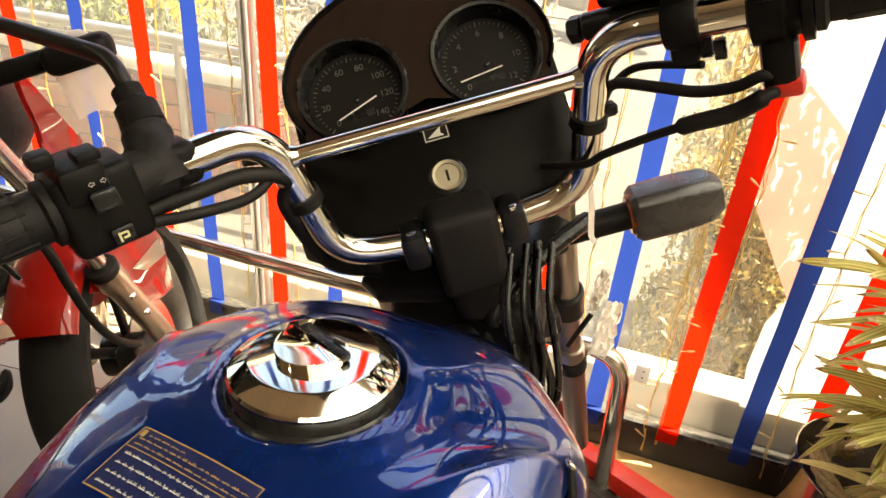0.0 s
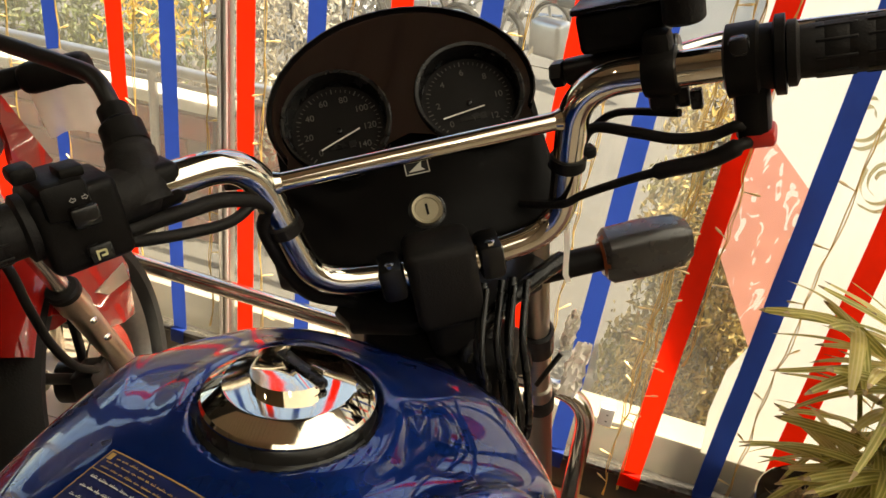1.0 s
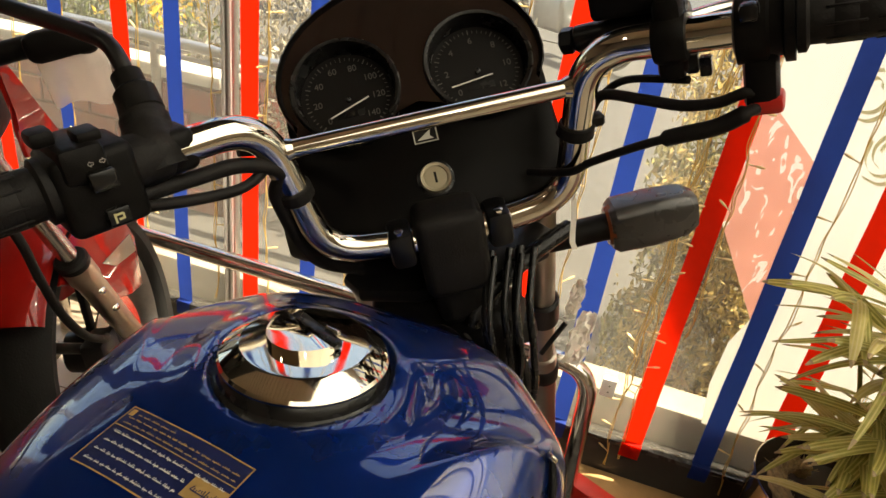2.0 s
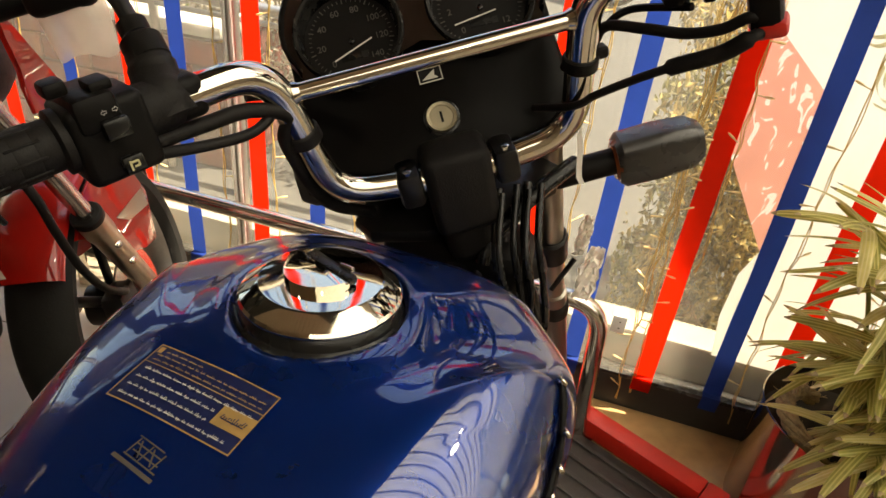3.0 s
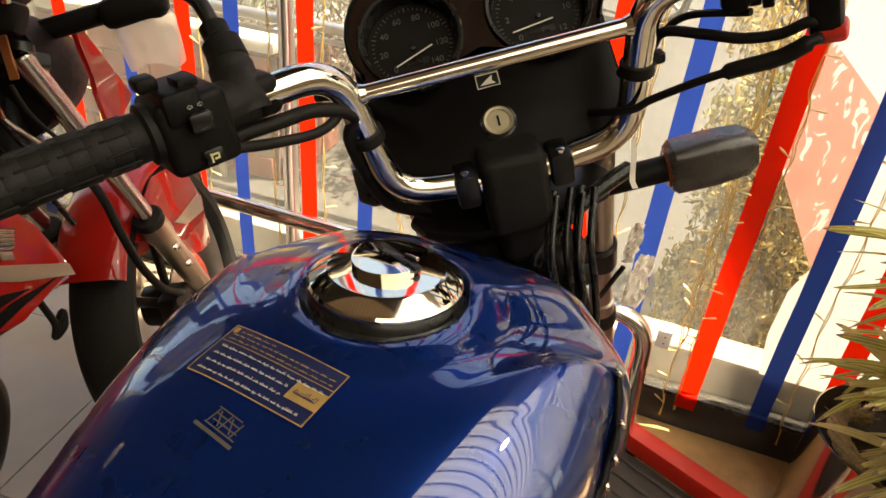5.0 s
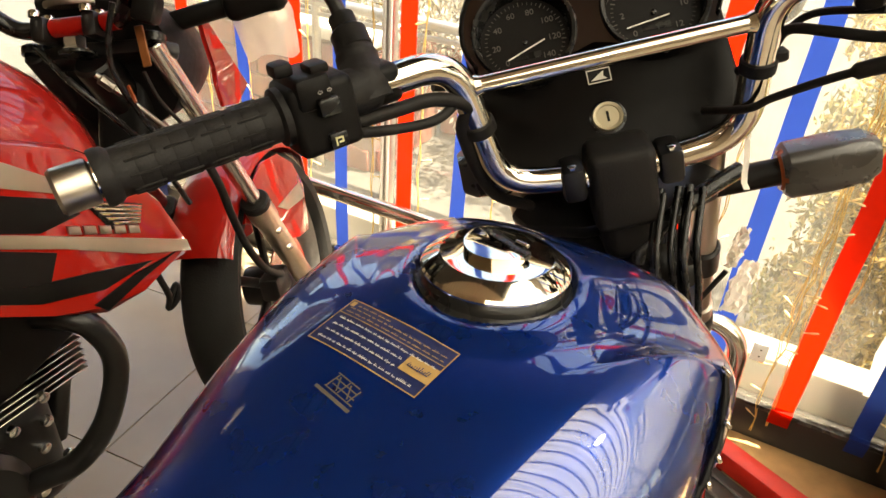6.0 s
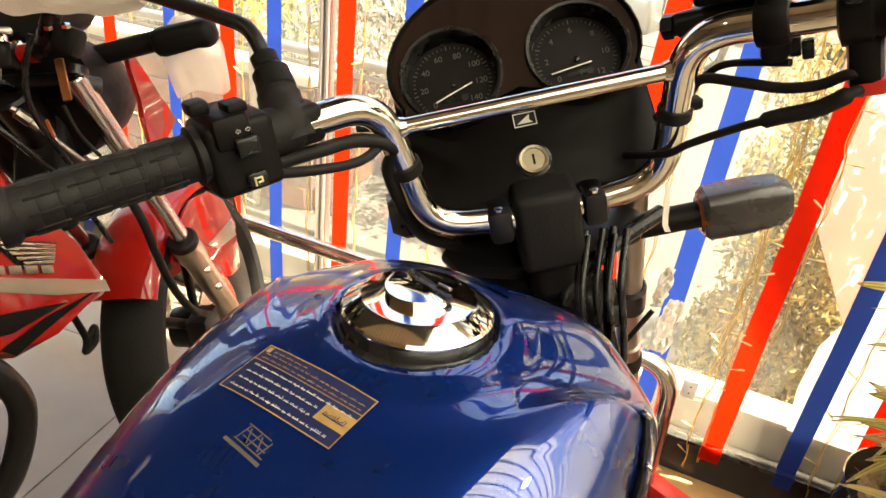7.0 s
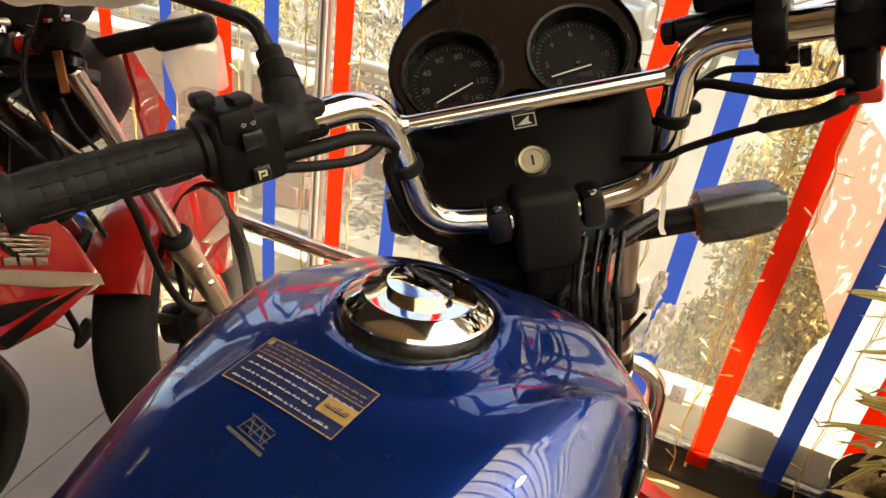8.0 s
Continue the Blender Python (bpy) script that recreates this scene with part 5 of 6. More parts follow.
def rp(name, bm, material, label="", parent=None, sharp=38):
    return part(name, bm, material, parent or red, label, (RTOP if name in UPPER else RENG if name in ENGINE else RSTEER if name in STEERED else RB) if parent is None else None, sharp)


RTW = [(-0.2, 0.06), (-0.1, 0.10), (0.02, 0.13), (0.15, 0.15), (0.28, 0.155), (0.38, 0.145), (0.45, 0.115), (0.50, 0.07)]
RTZ = [(-0.2, 0.84), (-0.1, 0.90), (0.02, 0.965), (0.15, 1.0), (0.28, 1.01), (0.36, 0.995), (0.42, 0.955), (0.465, 0.90), (0.50, 0.84)]


def red_section(y):
    w, z = curve_at(RTW, y), curve_at(RTZ, y)
    pts = []
    for k in range(-14, 15):
        s = k / 14
        x = w * math.sin(s * math.pi / 2)
        q = min(0.999, abs(x) / w)
        pts.append((x, y, z - 0.16 * (1 - (1 - q ** 2.2) ** (1 / 2.2))))
    return pts + [(w * 0.9, y, z - 0.22), (w * 0.5, y, z - 0.24), (-w * 0.5, y, z - 0.24), (-w * 0.9, y, z - 0.22)]


rp("fuel_tank", loft([red_section(-0.2 + 0.70 * k / 40) for k in range(41)]), RED, "glossy red fuel tank with dark stripes", sharp=60)


LEAN = 0.16


def side_plate(name, yz, x, thick, material, label="", bevel=0.004, parent=None, lean=LEAN):
    """A shaped panel on the flank, leaning inwards towards its top."""
    k = lean if x > 0 else -lean
    m = Matrix(((0, -k, 1, x + k * 0.70), (1, 0, 0, 0), (0, 1, 0, 0), (0, 0, 0, 1)))
    return rp(name, plate(yz, thick, bevel, m), material, label, parent)


for sx in (1, -1):
    xo = 0.154 if sx > 0 else -0.19
    shroud = side_plate("side_shroud", [(0.03, 0.885), (0.20, 0.925), (0.30, 0.925), (0.37, 0.895), (0.428, 0.85), (0.476, 0.78), (0.505, 0.698), (0.49, 0.688), (0.405, 0.69), (0.345, 0.675), (0.28, 0.715), (0.22, 0.765), (0.12, 0.80), (0.03, 0.82)], xo, 0.036, RED, "red plastic tank shroud", 0.012)
    xs = xo + 0.036 if sx > 0 else xo - 0.003
    side_plate("stripe", [(0.22, 0.852), (0.287, 0.819), (0.494, 0.713), (0.497, 0.694), (0.42, 0.728), (0.323, 0.784), (0.24, 0.825)], xs, 0.003, SILVER, "champagne stripe", 0.0008, shroud)
    side_plate("stripe", [(0.20, 0.800), (0.26, 0.765), (0.36, 0.735), (0.43, 0.712), (0.35, 0.712), (0.27, 0.738), (0.20, 0.778)], xs, 0.0025, BLACK, "black stripe", 0.0006, shroud)
    side_plate("stripe", [(0.33, 0.700), (0.40, 0.708), (0.47, 0.705), (0.41, 0.697), (0.345, 0.683)], xs, 0.0025, BLACK, "black stripe", 0.0006, shroud)
    side_plate("stripe", [(0.06, 0.90), (0.20, 0.915), (0.288, 0.907), (0.345, 0.862), (0.335, 0.850), (0.27, 0.885), (0.06, 0.87)], xs, 0.0025, SILVER, "champagne stripe", 0.0006, shroud)
    side_plate("stripe", [(0.06, 0.866), (0.26, 0.880), (0.345, 0.838), (0.355, 0.815), (0.30, 0.815), (0.22, 0.853), (0.06, 0.858)], xs, 0.0018, BLACK, "black stripe", 0.0004, shroud)
    side_plate("stripe", [(0.06, 0.85), (0.20, 0.845), (0.31, 0.785), (0.29, 0.755), (0.22, 0.782), (0.12, 0.815), (0.06, 0.83)], xs, 0.0018, BLACK, "black stripe", 0.0004, shroud)
    emblem_ = side_plate("wing_emblem", [(0.360, 0.832), (0.442, 0.791), (0.432, 0.772), (0.387, 0.779)], xs, 0.0026, BLACK_GLOSS, "chrome and black wing-shaped emblem", 0.0006, shroud)
    for k in range(5):
        a, z = 0.363 + 0.0065 * k, 0.829 - 0.0098 * k
        b, w = 0.439 - 0.002 * k, 0.791 - 0.0044 * k
        side_plate("feather", [(a, z), (b, w), (b - 0.004, w - 0.0035), (a + 0.003, z - 0.0062)], xs, 0.0055, CHROME, "", 0.001, emblem_)
    for k in range(5):
        a, z = 0.332 + 0.0196 * k, 0.8095 - 0.0087 * k
        side_plate("name_bar", [(a, z), (a + 0.0155, z - 0.0068), (a + 0.0145, z - 0.0175), (a - 0.001, z - 0.0107)], xs, 0.004, FORKSTEEL, "plain metal bar", 0.001, shroud)
    side_plate("inner_frame", [(0.16, 0.80), (0.30, 0.76), (0.42, 0.72), (0.40, 0.64), (0.2, 0.58), (0.05, 0.66)], 0.10 * sx, 0.02, BLACK, "black inner panel", lean=0.0)

# forks, wheel, fender
RAXL = Vector((0.0, 0.918, 0.31))
for s in (1, -1):
    top, mid, low = Vector((s * 0.095, 0.585, 0.935)), Vector((s * 0.095, 0.770, 0.578)), Vector((s * 0.095, 0.912, 0.318))
    ft = rp("fork_tube", rod(top, mid + (low - mid) * 0.15, 0.0165, 24), CHROME_WORN, "chrome fork tube")
    rp("fork_leg", lathe([(0.0235, 0.0), (0.0275, 0.004), (0.0275, 0.045), (0.024, 0.06), (0.022, 0.24), (0.024, 0.3), (0.018, 0.32)], 28, along(mid - (low - mid) * 0.03, low)[0]), GOLDALU, "bronze fork lower leg", ft)
    if s < 0:
        rp("fork_cover", rod(top, top + (mid - top) * 0.75, 0.0195, 20), RUBBER, "black rubber fork cover", ft)
    rp("dust_seal", lathe([(0.0255, -0.012), (0.029, -0.008), (0.0285, 0.004), (0.025, 0.01)], 28, along(mid - (low - mid) * 0.03, low)[0]), RUBBER, "", ft)
    for d in (0.075, 0.135):
        q = mid + (low - mid).normalized() * d
        rp("fender_bolt", lathe([(0.0075, 0), (0.0075, 0.004), (0.004, 0.006)], 10, Matrix.Translation(q + Vector((s * 0.018, -0.014, 0))) @ pose(0, 0, 0, 30, s * 60, 0)), CHROME, "", ft)
wm = Matrix.Translation(RAXL) @ pose(0, 0, 0, 0, 90, 0)
RW = 0.31
rwheel = part("front_wheel", lathe([(RW - 0.06, -0.032), (RW - 0.042, -0.056), (RW - 0.022, -0.060), (RW - 0.008, -0.047), (RW - 0.002, -0.024), (RW, 0), (RW - 0.002, 0.024), (RW - 0.008, 0.047), (RW - 0.022, 0.060), (RW - 0.042, 0.056), (RW - 0.06, 0.032), (RW - 0.063, 0), (RW - 0.06, -0.032)], 80, wm, cap=False), TYRE, red, "wide black front tyre", RSTEER)
part("rim", lathe([(RW - 0.052, -0.032), (RW - 0.060, -0.036), (RW - 0.070, -0.02), (RW - 0.074, 0), (RW - 0.070, 0.02), (RW - 0.060, 0.036), (RW - 0.052, 0.032)], 64, wm, cap=False), ALU, rwheel, "pale alloy rim")
part("brake_disc", lathe([(0.07, 0.046), (0.115, 0.046), (0.115, 0.050), (0.07, 0.050), (0.07, 0.046)], 48, wm, cap=False), CHROME_WORN, rwheel, "steel brake disc")
part("hub", lathe([(0.02, -0.06), (0.045, -0.05), (0.05, 0), (0.045, 0.05), (0.02, 0.06)], 30, wm), BLACK_PAINT, rwheel)
for k in range(6):
    part("spoke", box(0.022, 0.205, 0.014, (0, 0.14, 0), 0.005, 2, m=wm @ pose(0, 0, 0, 0, 0, 60 * k + 25)), BLACK_PAINT, rwheel, "slim dark wheel spoke")
secs = []
for k in range(33):
    a = radians(28 + 112 * k / 32)
    wd = 0.066 if k > 6 else 0.066 * (0.55 + 0.45 * k / 6)
    ring = []
    for j in range(15):
        b = radians(-98 + 196 * j / 14)
        r = 0.312 + 0.012 * k / 32 + 0.030 * max(-0.7, math.cos(b))
        ring.append(RAXL + Vector((wd * math.sin(b), r * math.cos(a), r * math.sin(a))))
    secs.append(ring)
mg = loft(secs, closed=False)
bmesh.ops.solidify(mg, geom=mg.faces[:], thickness=0.004)
fender = rp("fender", mg, RED, "glossy red front fender", sharp=60)
for s in (1, -1):
    flank_m = Matrix(((0, 0, 1, s * 0.068), (1, 0, 0, 0), (0, 1, 0, 0), (0, 0, 0, 1)))
    rp("fender_wing", plate([(0.74, 0.555), (0.80, 0.60), (0.88, 0.625), (0.97, 0.61), (1.04, 0.56), (1.075, 0.49), (1.045, 0.385), (0.98, 0.40), (0.905, 0.43), (0.875, 0.50), (0.80, 0.525)], 0.006 * s, 0.002, flank_m), RED, "", fender)
    rp("fender_stripe", plate([(0.90, 0.515), (1.05, 0.508), (1.058, 0.465), (0.95, 0.483)], 0.002, 0.0006, Matrix.Translation((s * 0.0745, 0, 0)) @ Matrix(((0, 0, 1, 0), (1, 0, 0, 0), (0, 1, 0, 0), (0, 0, 0, 1)))), SILVER, "champagne stripe", fender)
rp("brake_hose", tube(smooth([(0.10, 0.60, 0.78), (0.12, 0.605, 0.702), (0.12, 0.617, 0.634), (0.12, 0.64, 0.555), (0.12, 0.681, 0.489), (0.115, 0.744, 0.439), (0.09, 0.80, 0.41)]), 0.0072, 12), RUBBER, "black brake hose")
rp("brake_caliper", box(0.045, 0.075, 0.055, (0.072, 0.80, 0.385), 0.01, 2), BLACK_PAINT, "black brake caliper")

# headlight cowl, instruments, handlebar
secs = []
for k in range(9):
    t = k / 8
    y = 0.70 + 0.21 * t
    w, h = 0.105 * (1 - 0.45 * t * t), 0.10 * (1 - 0.5 * t * t)
    secs.append([(w * math.copysign(abs(math.cos(a)) ** 0.8, math.cos(a)), y, 0.86 - 0.03 * t + h * math.copysign(abs(math.sin(a)) ** 0.8, math.sin(a))) for a in (2 * math.pi * j / 32 for j in range(32))])
cowl = rp("headlight_cowl", loft(secs), BLACK, "black and red headlight cowl")
for s in (1, -1):
    m_ = Matrix(((0, 0, 1, s * 0.118 - 0.004), (1, 0, 0, 0), (0, 1, 0, 0), (0, 0, 0, 1)))
    rp("cowl_side", plate([(0.785, 0.925), (0.816, 0.882), (0.854, 0.826), (0.900, 0.764), (0.84, 0.745), (0.782, 0.758), (0.78, 0.80), (0.792, 0.823), (0.785, 0.87)], 0.008, 0.003, m_), RED, "red cowl flank", cowl)
yoke = rp("fork_yoke", plate([(-0.125, 0.0), (-0.105, 0.03), (0.0, 0.04), (0.105, 0.03), (0.125, 0.0), (0.10, -0.035), (0.0, -0.045), (-0.10, -0.035)], 0.022, 0.006, pose(-0.005, 0.605, 0.905, -30, 0, 0)), BLACK_PAINT, "black upper fork yoke")
rp("stem_nut", lathe([(0.019, 0), (0.019, 0.004), (0.0155, 0.006), (0.0165, 0.020), (0.012, 0.023), (0.0, 0.023)], 6, pose(-0.006, 0.553, 0.936, -30, 0, 12)), SATIN, "chrome steering stem nut", yoke, 30)
rp("stem_washer", lathe([(0.026, 0), (0.026, 0.004), (0.018, 0.005)], 28, pose(-0.006, 0.556, 0.931, -30, 0, 0)), BLACK_GLOSS, "", yoke)
for s in (1, -1):
    rp("yoke_cap", lathe([(0.02, 0), (0.02, 0.012), (0.014, 0.016), (0.0, 0.017)], 24, pose(s * 0.095, 0.585, 0.932, -30, 0, 0)), BLACK_GLOSS, "black fork cap", yoke)
    rp("bar_clamp", box(0.024, 0.044, 0.036, (0, 0, 0), 0.007, 2, m=pose(-0.002 + s * 0.040, 0.557, 0.968, -25, 0, 0)), BLACK_PAINT, "", yoke)
    for d in (-0.015, 0.016):
        rp("clamp_bolt", lathe([(0.008, 0), (0.008, 0.007), (0.0066, 0.0095), (0.004, 0.0095), (0.0035, 0.006), (0.0, 0.006)], 14, pose(-0.002 + s * 0.040, 0.557 + d * 0.9, 0.985 - d * 0.42, -25, 0, 0)), CHROME, "", yoke)
rbar = rp("handlebar", tube(fillet([(-0.36, 0.40, 1.135), (-0.17, 0.50, 1.12), (-0.125, 0.54, 1.02), (-0.085, 0.556, 0.972), (0.080, 0.556, 0.972), (0.120, 0.54, 1.02), (0.165, 0.50, 1.12), (0.36, 0.40, 1.135)], 0.045), 0.0125, 20), BLACK_GLOSS, "black tubular handlebar")
rp("bar_sleeve", rod((-0.030, 0.556, 0.972), (0.026, 0.556, 0.972), 0.0135, 20), RED, "red anodised sleeve", rbar)
rp("bar_sleeve", rod((0.050, 0.556, 0.972), (0.074, 0.556, 0.974), 0.0138, 20), RED, "red anodised sleeve", rbar)
for s in (1, -1):
    rp("grip", rod((s * 0.26, 0.451, 1.127), (s * 0.36, 0.40, 1.135), 0.018, 20), RUBBER, "", rbar)
    rp("lever_perch", box(0.05, 0.04, 0.045, (s * 0.215, 0.474, 1.122), 0.01, 2), BLACK, "", rbar)
inst = rp("instrument_panel", loft([[(w_ * math.copysign(abs(math.cos(a)) ** 0.6, math.cos(a)) - 0.015, y_, z_ + h_ * math.copysign(abs(math.sin(a)) ** 0.6, math.sin(a))) for a in (2 * math.pi * j / 28 for j in range(28))] for y_, z_, w_, h_ in ((0.612, 0.985, 0.055, 0.012), (0.63, 0.992, 0.085, 0.026), (0.70, 1.01, 0.10, 0.036), (0.76, 1.02, 0.085, 0.03))]), BLACK, "black instrument panel with grey ignition surround")
rp("panel_trim", plate([(-0.040, -0.010), (-0.020, -0.022), (0.022, -0.020), (0.040, -0.004), (0.030, 0.014), (-0.030, 0.016)], 0.012, 0.004, pose(-0.022, 0.604, 0.992, -18, 0, 0)), SATIN, "grey ignition surround", inst)
rp("ignition_lock", lathe([(0.013, 0), (0.013, 0.006), (0.010, 0.008), (0.0, 0.006)], 28, pose(-0.022, 0.602, 1.002, -18, 0, 0)), CHROME, "chrome ignition lock", inst)
rp("bracket_strip", box(0.0125, 0.004, 0.058, (0, 0, 0), 0.001, 1, m=pose(0.099, 0.553, 0.935, -22, -4, 8)), BRONZE, "bronze brown reflector strip", yoke)
rp("perch_clamp", box(0.034, 0.036, 0.040, (0, 0, 0), 0.008, 2, m=pose(0.128, 0.545, 0.985, -20, 20, 0)), BLACK, "", yoke)
for d in (-0.012, 0.012):
    rp("clamp_bolt", lathe([(0.006, 0), (0.006, 0.005), (0.0, 0.006)], 6, pose(0.128 + d, 0.530, 1.004, 10, 10, 0)), CHROME_WORN, "", yoke)
rp("neck", rod((0.0, 0.575, 0.92), (0.0, 0.66, 0.77), 0.032, 24), BLACK_PAINT, "", yoke)
rp("lower_yoke", plate([(-0.125, 0.0), (-0.105, 0.03), (0.105, 0.03), (0.125, 0.0), (0.08, -0.04), (-0.08, -0.04)], 0.03, 0.008, pose(0, 0.672, 0.742, -30, 0, 0)), BLACK_PAINT, "", yoke)
for pts, r_, mt_, nm_ in (
        (((0.020, 0.540, 0.905), (0.036, 0.548, 0.885), (0.058, 0.560, 0.845), (0.080, 0.585, 0.795), (0.10, 0.61, 0.74)), 0.0046, SATIN, "pale metal clad cable"),
        (((0.088, 0.552, 0.90), (0.094, 0.556, 0.86), (0.106, 0.570, 0.82), (0.118, 0.590, 0.78)), 0.0030, RUBBER, "thin black cable"),
        (((-0.05, 0.535, 0.95), (0.0, 0.51, 0.905), (0.035, 0.52, 0.85), (0.05, 0.56, 0.78), (0.05, 0.62, 0.66)), 0.0048, BLACK_GLOSS, "black cable"),
        (((0.09, 0.53, 1.0), (0.07, 0.52, 0.95), (0.06, 0.525, 0.90), (0.065, 0.55, 0.83), (0.07, 0.60, 0.72)), 0.0042, BLACK_GLOSS, "black cable")):
    rp("steering_cable", tube(smooth(pts), r_, 10), mt_, nm_)
rp("cable_ferrule", lathe([(0.006, 0), (0.0085, 0.002), (0.0085, 0.022), (0.0062, 0.024), (0.0062, 0.036), (0.004, 0.038)], 8, along((0.024, 0.5405, 0.900), (0.046, 0.552, 0.868))[0]), SATIN, "grey metal cable adjuster", yoke)
rp("reflector", box(0.006, 0.004, 0.030, (0, 0, 0), 0.001, 1, m=pose(0.066, 0.540, 0.872, -30, -32, 0)), AMBER, "small amber marker", yoke)
rp("horn_bracket", box(0.09, 0.05, 0.20, (0, 0, 0), 0.02, 3, m=pose(0.0, 0.60, 0.80, -30, 0, 0)), BLACK, "dark steering head and horn")
ind = rp("indicator_stalk", rod((0.04, 0.69, 0.937), (0.17, 0.712, 0.955), 0.016, 18), BLACK, "black indicator under plastic wrapping")
rp("indicator_body", box(0.10, 0.05, 0.044, (0, 0, 0), 0.016, 3, m=pose(0.215, 0.712, 0.957, 0, -6, 8)), BLACK, "", ind)
bm = bmesh.new()
rng = random.Random(5)
rows_b = []
for j in range(17):
    t = j / 16
    ring = []
    half_w = 0.060 * (1 - 0.30 * t) * math.sin(math.pi * min(1.0, 0.12 + t * 1.6) / 2)
    for k in range(36):
        a = 2 * math.pi * k / 36
        fold = 1 + 0.05 * math.sin(5 * a + 2 * t) + 0.03 * math.sin(9 * a - 5 * t)
        ring.append(bm.verts.new(Vector((0.212 + 0.008 * t + half_w * fold * math.cos(a), 0.722 + 0.55 * half_w * fold * math.sin(a), 0.988 - 0.118 * t + 0.006 * math.sin(3 * a) * t))))
    rows_b.append(ring)
for a, b in zip(rows_b, rows_b[1:]):
    for k in range(36):
        bm.faces.new((a[k], a[(k + 1) % 36], b[(k + 1) % 36], b[k]))
rp("wrapping", bm, BAG, "thin milky plastic bag round the indicator", ind, 60)

# engine, guard, frame, seat, rear wheel
reng = rp("engine", box(0.2, 0.26, 0.2, (0, 0.24, 0.36), 0.035, 3), BLACK_PAINT, "black engine with bolted case")
rp("clutch_case", lathe([(0.10, 0), (0.10, 0.025), (0.085, 0.04), (0.0, 0.045)], 40, pose(0.09, 0.20, 0.36, 0, 90, 0)), BLACK_PAINT, "", reng)
rp("cylinder", box(0.12, 0.11, 0.14, (0, 0.36, 0.50), 0.01, 2, m=pose(0, 0, 0, 0, 0, 0)), BLACK_PAINT, "", reng)
for k in range(13):
    rp("cooling_fin", box(0.17, 0.15, 0.0022, (0.01, 0.355, 0.450 + 0.0108 * k), 0.0008, 1), FORKSTEEL, "", reng)
for y, z in ((0.30, 0.44), (0.33, 0.38), (0.31, 0.31), (0.24, 0.27), (0.35, 0.46), (0.14, 0.43), (0.27, 0.41), (0.345, 0.42), (0.36, 0.34), (0.28, 0.245), (0.33, 0.26)):
    rp("case_bolt", lathe([(0.008, 0), (0.008, 0.008), (0.004, 0.01)], 10, pose(0.1, y, z, 0, 90, 0)), CHROME_WORN, "", reng)
for s in (1, -1):
    rp("engine_guard", tube(smooth([(s * 0.05, 0.285, 0.655), (s * 0.12, 0.30, 0.676), (s * 0.165, 0.307, 0.686), (s * 0.19, 0.322, 0.668), (s * 0.195, 0.336, 0.604), (s * 0.19, 0.307, 0.523), (s * 0.17, 0.264, 0.471), (s * 0.13, 0.227, 0.447), (s * 0.08, 0.203, 0.414), (s * 0.03, 0.19, 0.40)]), 0.0165, 16), BLACK_PAINT, "thick black pipe engine guard")
rp("hook_cable", tube(smooth([(0.12, 0.49, 0.665), (0.10, 0.505, 0.622), (0.10, 0.521, 0.565), (0.10, 0.516, 0.543), (0.105, 0.532, 0.555), (0.10, 0.539, 0.576), (0.10, 0.520, 0.557)]), 0.0055, 10), RUBBER, "black drain tube loop")
rp("down_tube", rod((0, 0.55, 0.72), (0, 0.40, 0.28), 0.02, 14), BLACK_PAINT, "black frame tube")
rp("spine_tube", rod((0, 0.45, 0.85), (0, -0.55, 0.72), 0.02, 14), BLACK_PAINT, "black frame spine")
secs = []
for k in range(12):
    y = -0.16 - 0.55 * k / 11
    secs.append([(0.11 * math.copysign(abs(math.cos(t)) ** 0.5, math.cos(t)), y, 0.79 + 0.02 * k / 11 + 0.045 * math.copysign(abs(math.sin(t)) ** 0.5, math.sin(t))) for t in (2 * math.pi * j / 24 for j in range(24))])
rp("seat", loft(secs), SEAT, "black vinyl seat")
wheel("rear_wheel", Matrix.Translation((0, -0.36, 0.296)) @ pose(0, 0, 0, 0, 90, 0), 0.296, 0.1, red, RB)
for s in (1, -1):
    rp("swing_arm", rod((s * 0.09, 0.12, 0.36), (s * 0.09, -0.32, 0.296), 0.018, 12), BLACK_PAINT, "black swing arm")
    rp("shock", rod((s * 0.11, -0.25, 0.34), (s * 0.11, -0.2, 0.74), 0.026, 14), CHROME_WORN, "rear shock absorber")
rp("side_stand", rod((-0.08, 0.15, 0.3), (-0.2, 0.2, 0.0), 0.011, 10), BLACK_PAINT, "black side stand")

# ---- palm in a shiny pot ----
PX, PY, PZ = 0.56, 1.205, 0.30
pot = empty("planter_pot", pose(PX, PY, 0), "shiny steel cylinder plant pot on the floor", "plant pot")
part("wall", lathe([(0.150, 0.0), (0.158, 0.004), (0.1655, PZ - 0.004), (0.1665, PZ), (0.1635, PZ + 0.001), (0.1615, PZ - 0.006), (0.156, 0.2)], 72, cap=False), MIRROR_STEEL, pot, "polished steel wall")
part("soil", lathe([(0.0, PZ - 0.05), (0.10, PZ - 0.052), (0.159, PZ - 0.062)], 40, cap=False), SOIL, pot, "dark potting soil")
palm = empty("palm_plant", pose(PX, PY, PZ - 0.055), "bushy palm with striped narrow leaves in the pot", "plant")


